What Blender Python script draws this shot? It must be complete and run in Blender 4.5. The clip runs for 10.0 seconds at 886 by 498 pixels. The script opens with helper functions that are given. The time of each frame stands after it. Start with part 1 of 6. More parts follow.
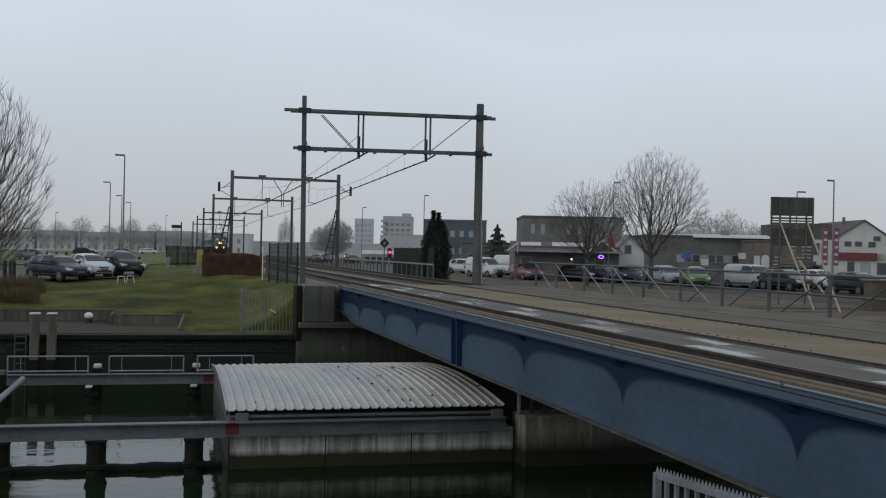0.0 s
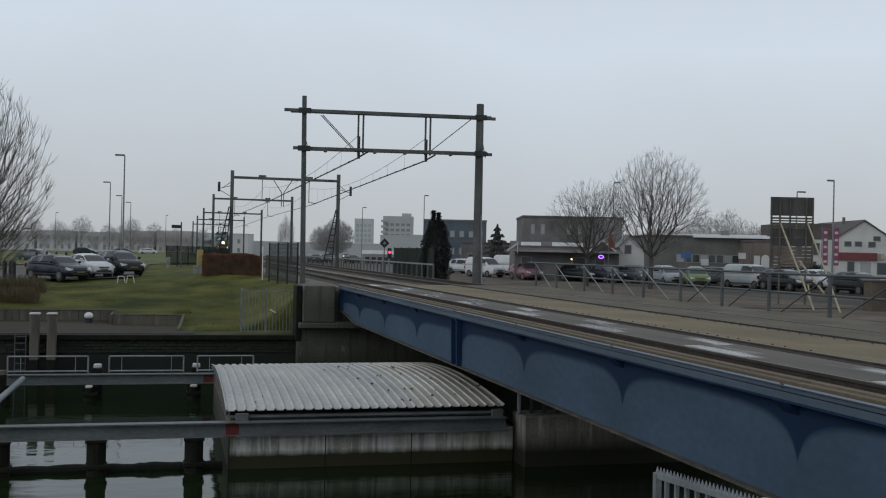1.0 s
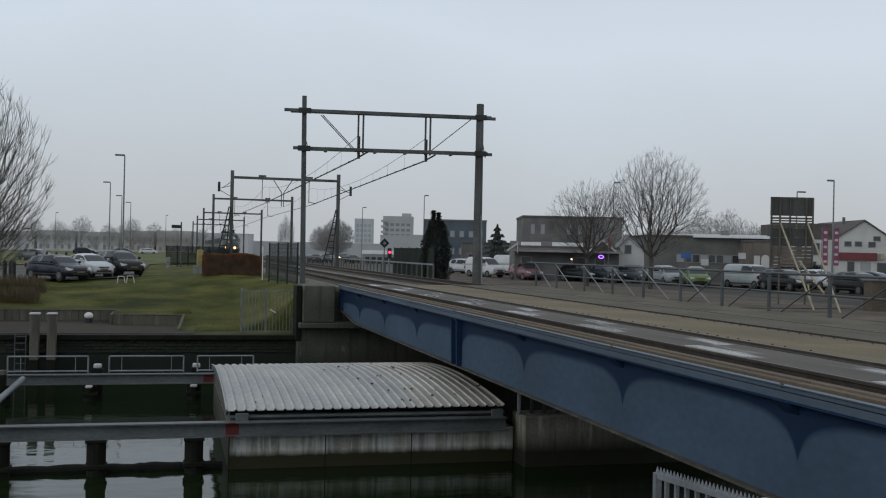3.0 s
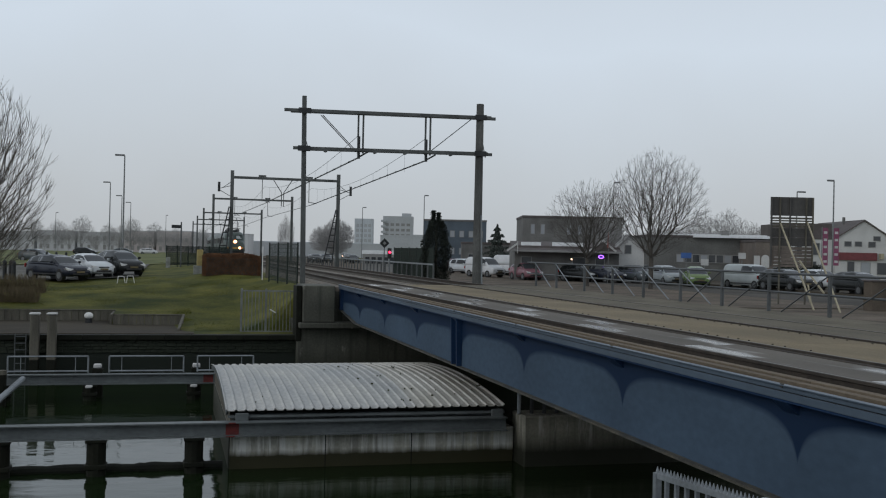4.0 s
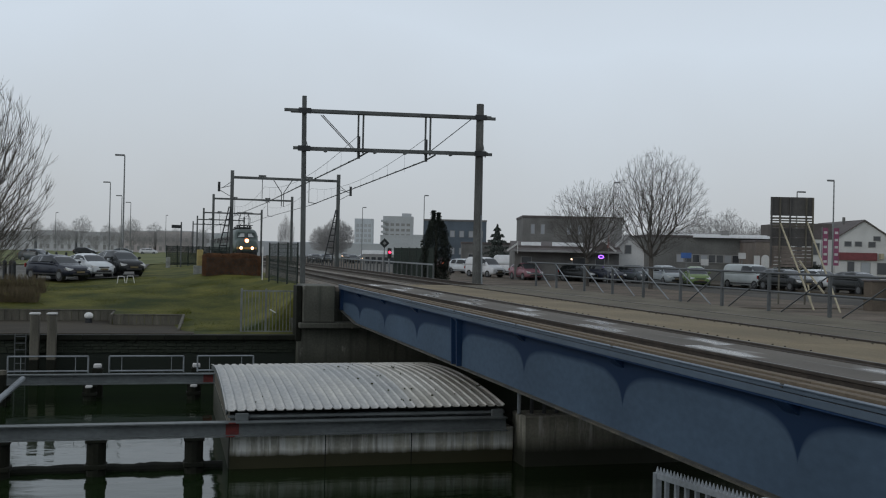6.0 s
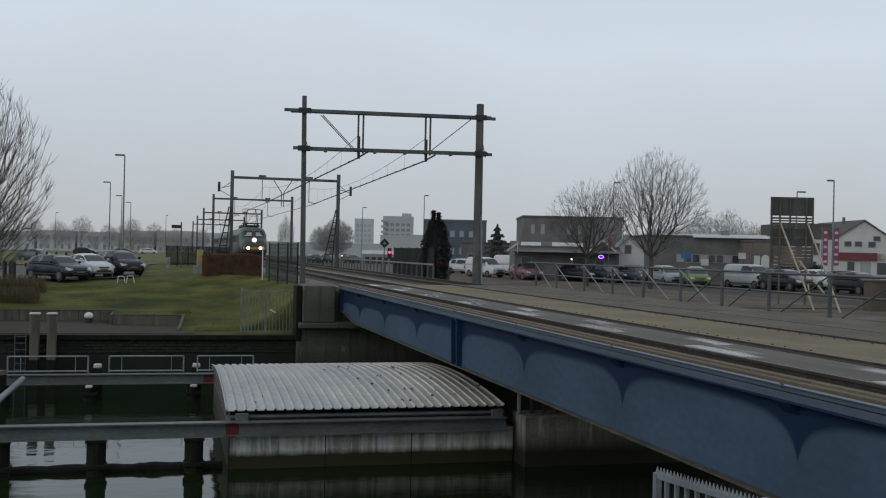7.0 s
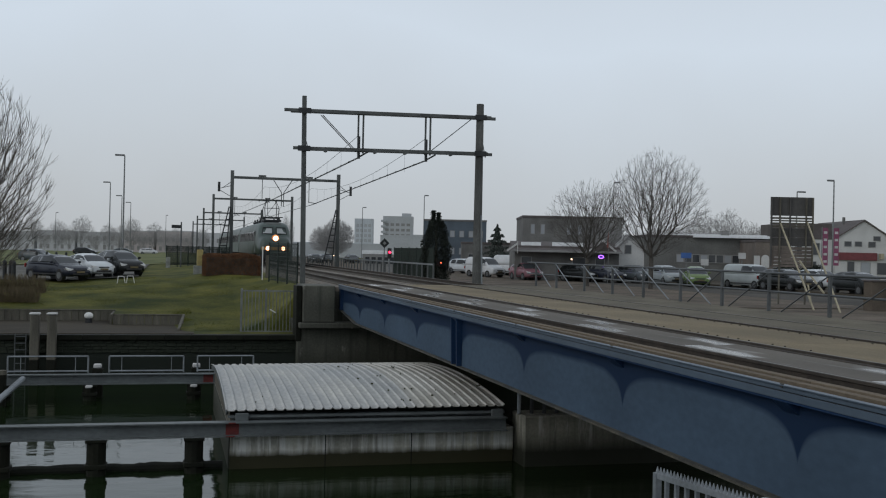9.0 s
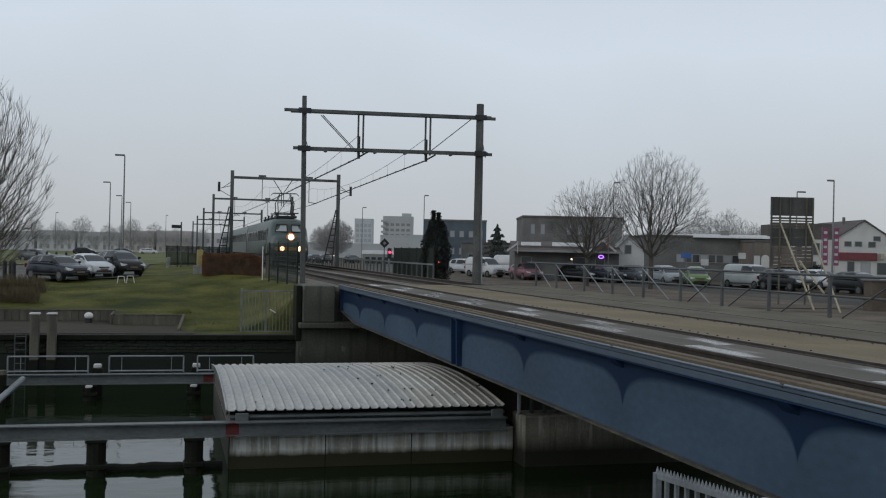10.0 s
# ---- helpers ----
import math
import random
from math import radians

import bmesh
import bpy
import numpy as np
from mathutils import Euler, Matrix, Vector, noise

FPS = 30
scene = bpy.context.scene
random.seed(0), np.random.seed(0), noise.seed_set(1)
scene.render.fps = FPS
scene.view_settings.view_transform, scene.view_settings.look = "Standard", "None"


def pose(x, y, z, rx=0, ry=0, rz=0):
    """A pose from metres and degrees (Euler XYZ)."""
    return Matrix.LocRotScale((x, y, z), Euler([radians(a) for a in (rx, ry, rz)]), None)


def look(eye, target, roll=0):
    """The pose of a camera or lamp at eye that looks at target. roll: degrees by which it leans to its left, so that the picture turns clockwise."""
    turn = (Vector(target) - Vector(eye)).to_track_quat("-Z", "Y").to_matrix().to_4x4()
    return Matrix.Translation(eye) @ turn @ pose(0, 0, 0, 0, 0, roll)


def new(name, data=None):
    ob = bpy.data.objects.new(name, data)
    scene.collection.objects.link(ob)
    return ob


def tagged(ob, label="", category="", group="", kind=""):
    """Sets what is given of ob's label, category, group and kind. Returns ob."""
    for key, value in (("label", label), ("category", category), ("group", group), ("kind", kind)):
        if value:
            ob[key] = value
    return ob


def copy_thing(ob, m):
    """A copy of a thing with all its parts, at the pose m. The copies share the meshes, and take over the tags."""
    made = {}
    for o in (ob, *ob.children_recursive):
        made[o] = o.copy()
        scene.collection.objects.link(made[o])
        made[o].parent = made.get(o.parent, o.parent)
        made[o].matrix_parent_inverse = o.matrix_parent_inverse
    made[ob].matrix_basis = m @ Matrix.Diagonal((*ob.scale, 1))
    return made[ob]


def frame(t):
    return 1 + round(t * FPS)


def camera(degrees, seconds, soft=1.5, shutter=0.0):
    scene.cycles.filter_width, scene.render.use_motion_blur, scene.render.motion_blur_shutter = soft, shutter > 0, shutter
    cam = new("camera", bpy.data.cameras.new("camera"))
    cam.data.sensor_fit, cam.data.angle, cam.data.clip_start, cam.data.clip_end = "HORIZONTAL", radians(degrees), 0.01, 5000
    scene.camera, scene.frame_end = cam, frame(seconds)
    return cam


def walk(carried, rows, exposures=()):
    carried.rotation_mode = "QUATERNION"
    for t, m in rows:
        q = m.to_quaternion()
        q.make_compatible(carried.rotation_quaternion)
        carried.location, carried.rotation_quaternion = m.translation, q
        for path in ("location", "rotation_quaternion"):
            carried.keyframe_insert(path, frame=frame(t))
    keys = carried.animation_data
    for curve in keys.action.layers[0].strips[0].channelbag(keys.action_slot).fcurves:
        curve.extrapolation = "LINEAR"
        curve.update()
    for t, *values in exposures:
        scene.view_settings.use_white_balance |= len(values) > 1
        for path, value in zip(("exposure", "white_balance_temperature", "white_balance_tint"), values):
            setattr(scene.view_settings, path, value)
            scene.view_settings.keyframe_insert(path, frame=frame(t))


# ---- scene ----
# World: X to the right of the railway, Y along it away from the camera, rail tops at z = 0.
cam = camera(46.0, 10.0, soft=1.15)
EYE = Vector((0, 0, 1.3))
YAW = math.atan(479 / 1847)
AHEAD = Vector((math.sin(YAW), math.cos(YAW), 6.8 / 1847))
walk(cam, [(0, look(EYE, EYE + AHEAD, 1.26)), (10, look(EYE, EYE + AHEAD, 1.26))])

# ---- light: a dull overcast winter day ----
world = bpy.data.worlds.new("overcast")
scene.world = world
world.use_nodes = True
wn, wl = world.node_tree.nodes, world.node_tree.links
sky = wn.new("ShaderNodeTexSky")
sky.sky_type, sky.sun_disc = "NISHITA", False
sky.sun_elevation, sky.sun_rotation = radians(29), radians(112)
sky.air_density, sky.dust_density = 1.0, 4.0
dim = wn.new("ShaderNodeMix")
dim.data_type, dim.blend_type = "RGBA", "MULTIPLY"
dim.inputs[0].default_value = 1.0
dim.inputs[7].default_value = (0.1, 0.1, 0.1, 1)
cloud_ramp = wn.new("ShaderNodeValToRGB")
cloud_ramp.color_ramp.elements[0].color = (0.505, 0.535, 0.560, 1)
cloud_ramp.color_ramp.elements[0].position = 0.0
cloud_ramp.color_ramp.elements[1].color = (0.655, 0.735, 0.825, 1)
cloud_ramp.color_ramp.elements[1].position = 0.20
overhead = cloud_ramp.color_ramp.elements.new(0.75)
overhead.color = (0.41, 0.455, 0.51, 1)
tc = wn.new("ShaderNodeTexCoord")
sep = wn.new("ShaderNodeSeparateXYZ")
wl.new(tc.outputs["Generated"], sep.inputs[0])
clouds = wn.new("ShaderNodeTexNoise")
clouds.inputs["Scale"].default_value, clouds.inputs["Detail"].default_value = 2.2, 5
wl.new(tc.outputs["Generated"], clouds.inputs["Vector"])
shift = wn.new("ShaderNodeMath")
shift.operation = "MULTIPLY_ADD"
shift.inputs[1].default_value, shift.inputs[2].default_value = 0.22, -0.11
wl.new(clouds.outputs["Fac"], shift.inputs[0])
lift = wn.new("ShaderNodeMath")
lift.operation = "ADD"
wl.new(sep.outputs[2], lift.inputs[0])
wl.new(shift.outputs[0], lift.inputs[1])
wl.new(lift.outputs[0], cloud_ramp.inputs[0])
cover = wn.new("ShaderNodeMix")
cover.data_type = "RGBA"
cover.inputs[0].default_value = 0.93
wl.new(sky.outputs[0], dim.inputs[6])
wl.new(dim.outputs[2], cover.inputs[6])
wl.new(cloud_ramp.outputs[0], cover.inputs[7])
wl.new(cover.outputs[2], wn["Background"].inputs[0])
wn["Background"].inputs[1].default_value = 1.0

sun = new("sun", bpy.data.lights.new("sun", "SUN"))
sun.data.energy, sun.data.angle, sun.data.color = 0.55, radians(30), (1, 0.97, 0.93)
sun.matrix_world = look((0, 0, 30), (50, 20, 0))


# ---- materials ----
def mat(name, color, rough=0.7, metal=0.0, var=0.25, scale=3.0, fine=40.0, bump=0.15, tint=None, spec=0.5, stretch=(1, 1, 1), rand=0.0, island=0.0):
    """Two scales of noise over a base colour, with relief."""
    m = bpy.data.materials.new(name)
    m.use_nodes = True
    n, l = m.node_tree.nodes, m.node_tree.links
    b = n["Principled BSDF"]
    b.inputs["Roughness"].default_value, b.inputs["Metallic"].default_value = rough, metal
    b.inputs["Specular IOR Level"].default_value = spec
    co = n.new("ShaderNodeTexCoord")
    mp = n.new("ShaderNodeMapping")
    mp.inputs["Scale"].default_value = stretch
    l.new(co.outputs["Object"], mp.inputs[0])
    big, small = n.new("ShaderNodeTexNoise"), n.new("ShaderNodeTexNoise")
    big.inputs["Scale"].default_value, big.inputs["Detail"].default_value = scale, 6
    small.inputs["Scale"].default_value, small.inputs["Detail"].default_value = fine, 4
    for t in (big, small):
        l.new(mp.outputs[0], t.inputs["Vector"])
    dark = [c * (1 - var) for c in color]
    light = [min(1, c * (1 + var)) for c in (tint or color)]
    r = n.new("ShaderNodeValToRGB")
    r.color_ramp.elements[0].color, r.color_ramp.elements[0].position = (*dark, 1), 0.32
    r.color_ramp.elements[1].color, r.color_ramp.elements[1].position = (*light, 1), 0.68
    l.new(big.outputs["Fac"], r.inputs[0])
    mix = n.new("ShaderNodeMix")
    mix.data_type, mix.blend_type = "RGBA", "OVERLAY"
    mix.inputs[0].default_value = min(1, var * 1.5)
    l.new(r.outputs[0], mix.inputs[6])
    l.new(small.outputs["Fac"], mix.inputs[7])
    out = mix.outputs[2]
    if rand or island:
        src = n.new("ShaderNodeObjectInfo").outputs["Random"] if rand else n.new("ShaderNodeNewGeometry").outputs["Random Per Island"]
        hv = n.new("ShaderNodeHueSaturation")
        mr = n.new("ShaderNodeMapRange")
        amt = rand or island
        mr.inputs[3].default_value, mr.inputs[4].default_value = 1 - amt, 1 + amt
        l.new(src, mr.inputs[0])
        l.new(mr.outputs[0], hv.inputs["Value"])
        l.new(out, hv.inputs["Color"])
        out = hv.outputs[0]
    l.new(out, b.inputs["Base Color"])
    if bump:
        bp = n.new("ShaderNodeBump")
        bp.inputs["Strength"].default_value, bp.inputs["Distance"].default_value = bump, 0.02
        l.new(small.outputs["Fac"], bp.inputs["Height"])
        l.new(bp.outputs[0], b.inputs["Normal"])
    rr = n.new("ShaderNodeMapRange")
    rr.inputs[3].default_value, rr.inputs[4].default_value = max(0.02, rough - 0.12), min(1, rough + 0.1)
    l.new(big.outputs["Fac"], rr.inputs[0])
    l.new(rr.outputs[0], b.inputs["Roughness"])
    return m


def glow(name, color, strength):
    m = bpy.data.materials.new(name)
    m.use_nodes = True
    b = m.node_tree.nodes["Principled BSDF"]
    b.inputs["Base Color"].default_value = (*color, 1)
    b.inputs["Emission Color"].default_value = (*color, 1)
    b.inputs["Emission Strength"].default_value = strength
    return m


def glazing(name, color, rough=0.06):
    m = bpy.data.materials.new(name)
    m.use_nodes = True
    b = m.node_tree.nodes["Principled BSDF"]
    b.inputs["Base Color"].default_value = (*color, 1)
    b.inputs["Roughness"].default_value = rough
    b.inputs["IOR"].default_value = 1.5
    return m


def streaked(name, clean, stain, z_top, z_bot, rough=0.8, lime=None, lo=0.58, hi=0.70, shape=(7, 7, 0.9)):
    """Concrete with runs of dirt, and weed growing up from the waterline."""
    m = mat(name, clean, rough, var=0.28, scale=0.8, fine=14, bump=0.4)
    n, l = m.node_tree.nodes, m.node_tree.links
    b = n["Principled BSDF"]
    base = b.inputs["Base Color"].links[0].from_socket
    co = n.new("ShaderNodeTexCoord")
    mp = n.new("ShaderNodeMapping")
    mp.inputs["Scale"].default_value = (3.8, 3.8, 0.18)
    l.new(co.outputs["Object"], mp.inputs[0])
    runs = n.new("ShaderNodeTexNoise")
    runs.inputs["Scale"].default_value, runs.inputs["Detail"].default_value = 1.6, 6
    l.new(mp.outputs[0], runs.inputs["Vector"])
    rr = n.new("ShaderNodeValToRGB")
    rr.color_ramp.elements[0].position, rr.color_ramp.elements[1].position = 0.50, 0.66
    rr.color_ramp.elements[1].color = (0.62, 0.62, 0.62, 1)
    l.new(runs.outputs["Fac"], rr.inputs[0])
    sp = n.new("ShaderNodeSeparateXYZ")
    l.new(co.outputs["Object"], sp.inputs[0])
    hgt = n.new("ShaderNodeMapRange")
    hgt.inputs[1].default_value, hgt.inputs[2].default_value = z_top, z_bot
    wob = n.new("ShaderNodeMath")
    wob.operation = "MULTIPLY_ADD"
    wob.inputs[1].default_value = -0.10
    l.new(runs.outputs["Fac"], wob.inputs[0])
    l.new(sp.outputs[2], wob.inputs[2])
    l.new(wob.outputs[0], hgt.inputs[0])
    a = n.new("ShaderNodeMix")
    a.data_type = "RGBA"
    a.inputs[7].default_value = (*[c * 0.45 for c in clean], 1)
    l.new(rr.outputs[0], a.inputs[0])
    l.new(base, a.inputs[6])
    if lime:
        # pale lime deposits and thin runs over the dirt
        mp2 = n.new("ShaderNodeMapping")
        mp2.inputs["Scale"].default_value, mp2.inputs["Location"].default_value = shape, (3.1, 1.7, 0.4)
        l.new(co.outputs["Object"], mp2.inputs[0])
        lm = n.new("ShaderNodeTexNoise")
        lm.inputs["Scale"].default_value, lm.inputs["Detail"].default_value, lm.inputs["Roughness"].default_value = 1.0, 8, 0.65
        l.new(mp2.outputs[0], lm.inputs["Vector"])
        lr = n.new("ShaderNodeMapRange")
        lr.inputs[1].default_value, lr.inputs[2].default_value = lo, hi
        l.new(lm.outputs["Fac"], lr.inputs[0])
        d = n.new("ShaderNodeMix")
        d.data_type = "RGBA"
        d.inputs[7].default_value = (*lime, 1)
        l.new(lr.outputs[0], d.inputs[0])
        l.new(a.outputs[2], d.inputs[6])
        a = d
    c = n.new("ShaderNodeMix")
    c.data_type = "RGBA"
    c.inputs[7].default_value = (*stain, 1)
    l.new(hgt.outputs[0], c.inputs[0])
    l.new(a.outputs[2], c.inputs[6])
    l.new(c.outputs[2], b.inputs["Base Color"])
    return m


M = {}
M["grass"] = mat("grass", (0.050, 0.072, 0.011), 0.9, spec=0.15, var=0.44, scale=0.45, fine=9, bump=0.3, tint=(0.092, 0.088, 0.020))
M["blades"] = mat("grass_blades", (0.078, 0.106, 0.020), 0.85, spec=0.1, var=0.3, scale=0.5, fine=20, bump=0, tint=(0.125, 0.115, 0.026), island=0.10)
M["dirt"] = mat("dirt", (0.120, 0.100, 0.080), 0.95, spec=0.15, var=0.42, scale=0.55, fine=22, bump=0.8)
M["asphalt"] = mat("asphalt", (0.080, 0.075, 0.068), 0.95, spec=0.1, var=0.3, scale=0.3, fine=30, bump=0.3)
M["carpark"] = mat("car_park_surface", (0.125, 0.122, 0.110), 0.9, spec=0.15, var=0.3, scale=0.4, fine=18, bump=0.4)
M["paving"] = mat("paving", (0.064, 0.055, 0.042), 0.9, spec=0.2, var=0.25, scale=0.6, fine=16, bump=0.4, rand=0.15)
M["ballast"] = mat("ballast", (0.155, 0.135, 0.110), 0.95, var=0.4, scale=2.0, fine=22, bump=1.0)
M["sleeper"] = mat("sleeper", (0.088, 0.078, 0.066), 0.9, var=0.3, scale=2, fine=30)
M["railtop"] = mat("rail_steel", (0.15, 0.135, 0.12), 0.5, 1.0, var=0.2, scale=2, fine=30, bump=0.05)
M["railside"] = mat("rail_rust", (0.044, 0.035, 0.027), 0.85, 0.1, var=0.35, scale=4, fine=40)
M["tan"] = mat("deck_tan", (0.186, 0.150, 0.093), 0.85, spec=0.3, var=0.25, scale=0.9, fine=45, bump=0.5, stretch=(1, 0.35, 1), rand=0.06)
M["grey"] = mat("deck_grey", (0.128, 0.113, 0.082), 0.85, spec=0.25, var=0.32, scale=0.8, fine=40, bump=0.5, stretch=(1, 0.3, 1))
M["board"] = mat("deck_board", (0.135, 0.108, 0.078), 0.85, spec=0.25, var=0.28, scale=1.2, fine=40, bump=0.4, stretch=(3, 0.25, 1))
M["gantry"] = mat("galvanised_weathered", (0.085, 0.092, 0.09), 0.65, 0.2, var=0.35, scale=1.2, fine=18, bump=0.3, stretch=(1, 1, 0.4))
M["concrete_post"] = mat("concrete_post", (0.088, 0.090, 0.086), 0.9, var=0.4, scale=1.0, fine=20, bump=0.5, stretch=(1, 1, 0.5))
M["black_steel"] = mat("dark_steel", (0.03, 0.032, 0.034), 0.55, 0.4, var=0.3, scale=3, fine=30)
M["wire"] = mat("copper_wire", (0.045, 0.05, 0.05), 0.6, 0.5, var=0.2, bump=0)
M["galv"] = mat("galvanised_steel", (0.24, 0.26, 0.275), 0.5, 0.5, var=0.22, scale=2, fine=30, bump=0.1)
M["beam"] = mat("grey_beam_paint", (0.118, 0.132, 0.134), 0.55, 0.2, var=0.25, scale=1.2, fine=14, bump=0.2, stretch=(0.5, 1, 1))
M["red"] = mat("red_paint", (0.12, 0.014, 0.011), 0.6, var=0.35, scale=6, fine=30)
M["roofsheet"] = mat("fibre_cement_sheet", (0.47, 0.48, 0.48), 0.75, var=0.22, scale=0.7, fine=12, bump=0.25, tint=(0.40, 0.395, 0.37), stretch=(1, 0.5, 1))
# Browner sheets, their colour raised to offset shade under the bridge.
M["roofsheet_lifted"] = mat("fibre_cement_brown_lifted", (0.56, 0.54, 0.48), 0.8, var=0.24, scale=1.2, fine=12, bump=0.3, tint=(0.44, 0.43, 0.40), stretch=(1, 0.35, 1))
M["moss"] = mat("moss", (0.045, 0.05, 0.02), 0.95, var=0.4, scale=4, fine=30, bump=0.8)
M["quay"] = streaked("quay_wall", (0.014, 0.020, 0.010), (0.004, 0.009, 0.004), -2.35, -3.1)
M["shedwall"] = streaked("shed_concrete", (0.52, 0.505, 0.43), (0.030, 0.028, 0.009), -3.47, -3.62, lime=(0.76, 0.76, 0.72), lo=0.46, hi=0.58, shape=(6.5, 6.5, 0.45))
M["pier"] = streaked("pier_concrete", (0.20, 0.195, 0.16), (0.010, 0.012, 0.005), -3.0, -3.55, lime=(0.38, 0.37, 0.33), lo=0.54, hi=0.66, shape=(5, 5, 0.8))
M["abutment"] = streaked("abutment_concrete", (0.077, 0.078, 0.062), (0.016, 0.018, 0.008), -2.6, -3.6, lime=(0.26, 0.255, 0.22), lo=0.60, hi=0.72, shape=(2.6, 2.6, 1.0))
M["timber"] = mat("weathered_timber", (0.105, 0.098, 0.078), 0.9, var=0.35, scale=1.5, fine=25, bump=0.6, stretch=(3, 3, 0.4))
M["wetpost"] = mat("wet_post", (0.009, 0.010, 0.006), 0.7, spec=0.2, var=0.4, scale=2, fine=15, bump=0.5)
M["white"] = mat("white_paint", (0.72, 0.72, 0.70), 0.55, var=0.12, scale=2, fine=25)
M["bark"] = mat("bark", (0.085, 0.075, 0.062), 0.95, var=0.35, scale=2, fine=20, bump=0.6)
M["bark_dark"] = mat("bark_dark", (0.066, 0.060, 0.052), 0.95, var=0.35, scale=2, fine=20, bump=0.5)
M["bark_pale"] = mat("bark_pale", (0.125, 0.112, 0.095), 0.95, var=0.3, scale=2, fine=20, bump=0.4)
# Twigs of the far trees, haze painted in as a light grey.
M["hazetwig"] = mat("twigs_paled_for_haze", (0.34, 0.335, 0.33), 0.95, var=0.2, bump=0)
M["conifer"] = mat("conifer_needles", (0.028, 0.033, 0.027), 0.9, spec=0.1, var=0.45, scale=2, fine=12, bump=0, island=0.4)
# Lighter needles than the conifer's: distance haze mixed into the green.
M["spruce"] = mat("spruce_needles_hazed", (0.072, 0.084, 0.075), 0.9, spec=0.1, var=0.4, scale=2, fine=12, bump=0, island=0.3)
M["dry"] = mat("dead_stalks", (0.100, 0.078, 0.042), 0.95, var=0.3, bump=0)
M["hedge"] = mat("beech_hedge_leaves", (0.145, 0.074, 0.040), 0.85, spec=0.2, var=0.3, scale=2, fine=12, bump=0, island=0.18)
M["greenmesh"] = mat("green_fence_coat", (0.010, 0.020, 0.015), 0.6, 0.2, var=0.3, bump=0)
M["yellow"] = mat("yellow_paint", (0.30, 0.24, 0.09), 0.6, var=0.25, scale=4)
M["plate"] = mat("plate_yellow", (0.14, 0.11, 0.05), 0.5, var=0.1)
M["pole"] = mat("lamp_post_grey", (0.19, 0.2, 0.2), 0.55, 0.4, var=0.2)
M["poledark"] = mat("lamp_post_dark", (0.085, 0.092, 0.095), 0.55, 0.3, var=0.2)
M["lamphead"] = mat("lamp_head", (0.16, 0.165, 0.17), 0.5, 0.3, var=0.15)
M["tyre"] = mat("tyre_rubber", (0.014, 0.014, 0.014), 0.85, var=0.2)
M["rim"] = mat("alloy", (0.15, 0.155, 0.16), 0.45, 0.6, var=0.1, bump=0)
M["glass"] = glazing("dark_glass", (0.008, 0.010, 0.011))
M["pane"] = glazing("window_pane", (0.05, 0.055, 0.06))
M["palepane"] = glazing("window_pane_pale", (0.32, 0.34, 0.36), 0.2)
# Sky reflection in the cab windscreens, put into a pale base colour.
M["cabpane"] = glazing("cab_windscreen", (0.36, 0.38, 0.38), 0.15)
M["plastic"] = mat("black_plastic", (0.018, 0.018, 0.019), 0.6, var=0.15)
M["lens"] = glazing("clear_lens", (0.55, 0.56, 0.56), 0.12)
M["redlens"] = glazing("red_lens", (0.28, 0.012, 0.012), 0.2)


def carpaint(name, color, metal=0.0):
    return mat(name, color, 0.24, metal, var=0.08, scale=1.5, fine=60, bump=0.0, spec=0.35)


M["car_navy"] = carpaint("paint_navy", (0.012, 0.015, 0.026))
M["car_black"] = carpaint("paint_black", (0.012, 0.014, 0.014))
M["car_silver"] = carpaint("paint_silver", (0.58, 0.61, 0.63), 0.0)
M["car_midgrey"] = carpaint("paint_mid_grey", (0.30, 0.33, 0.34), 0.0)
M["car_white"] = carpaint("paint_white", (0.55, 0.56, 0.57), 0.0)
M["van_silver"] = carpaint("paint_van_silver", (0.40, 0.43, 0.43))
M["car_green"] = carpaint("paint_lime", (0.150, 0.215, 0.080), 0.1)
M["car_grey"] = carpaint("paint_grey", (0.075, 0.088, 0.095), 0.0)
M["car_red"] = carpaint("paint_red", (0.23, 0.115, 0.135), 0.1)
M["train_green"] = mat("train_green", (0.054, 0.076, 0.067), 0.45, 0.0, var=0.22, scale=0.8, fine=14, bump=0.05)
M["train_roof"] = mat("train_roof_grey", (0.095, 0.105, 0.10), 0.7, 0.1, var=0.3, scale=0.8, fine=14)
M["train_glow_ochre"] = mat("train_glow_ochre", (0.42, 0.22, 0.045), 0.5, var=0.2)
M["headlamp"] = glow("headlamp_glow", (1.0, 0.62, 0.34), 6.0)
# Orange glare round the headlamps, made as a dimly glowing ring.
M["lamp_rim"] = glow("headlamp_glare_glow", (1.0, 0.30, 0.09), 0.7)
M["carlamp"] = glow("car_lamp_glow", (1.0, 0.66, 0.42), 4)
M["taillamp"] = glow("tail_lamp_glow", (1.0, 0.12, 0.05), 9)
M["signal_red"] = glow("signal_red_glow", (1.0, 0.02, 0.06), 7)
M["neon"] = glow("neon_violet_glow", (0.30, 0.10, 1.0), 4)
# Brick, roof tile and hoarding base colours are lifted for haze.
M["brick_dark"] = mat("dark_brick", (0.140, 0.138, 0.132), 0.9, var=0.25, scale=0.6, fine=10)
M["fascia_grey"] = mat("grey_fascia", (0.135, 0.135, 0.127), 0.85, var=0.22, scale=0.5, fine=8)
M["brick_brown"] = mat("brown_brick", (0.155, 0.132, 0.115), 0.9, var=0.25, scale=0.6, fine=10)
M["slate"] = mat("slate_blue_cladding", (0.082, 0.105, 0.128), 0.8, var=0.15, scale=0.5, fine=8)
M["render_white"] = mat("white_render", (0.50, 0.50, 0.49), 0.85, var=0.12, scale=0.5, fine=9)
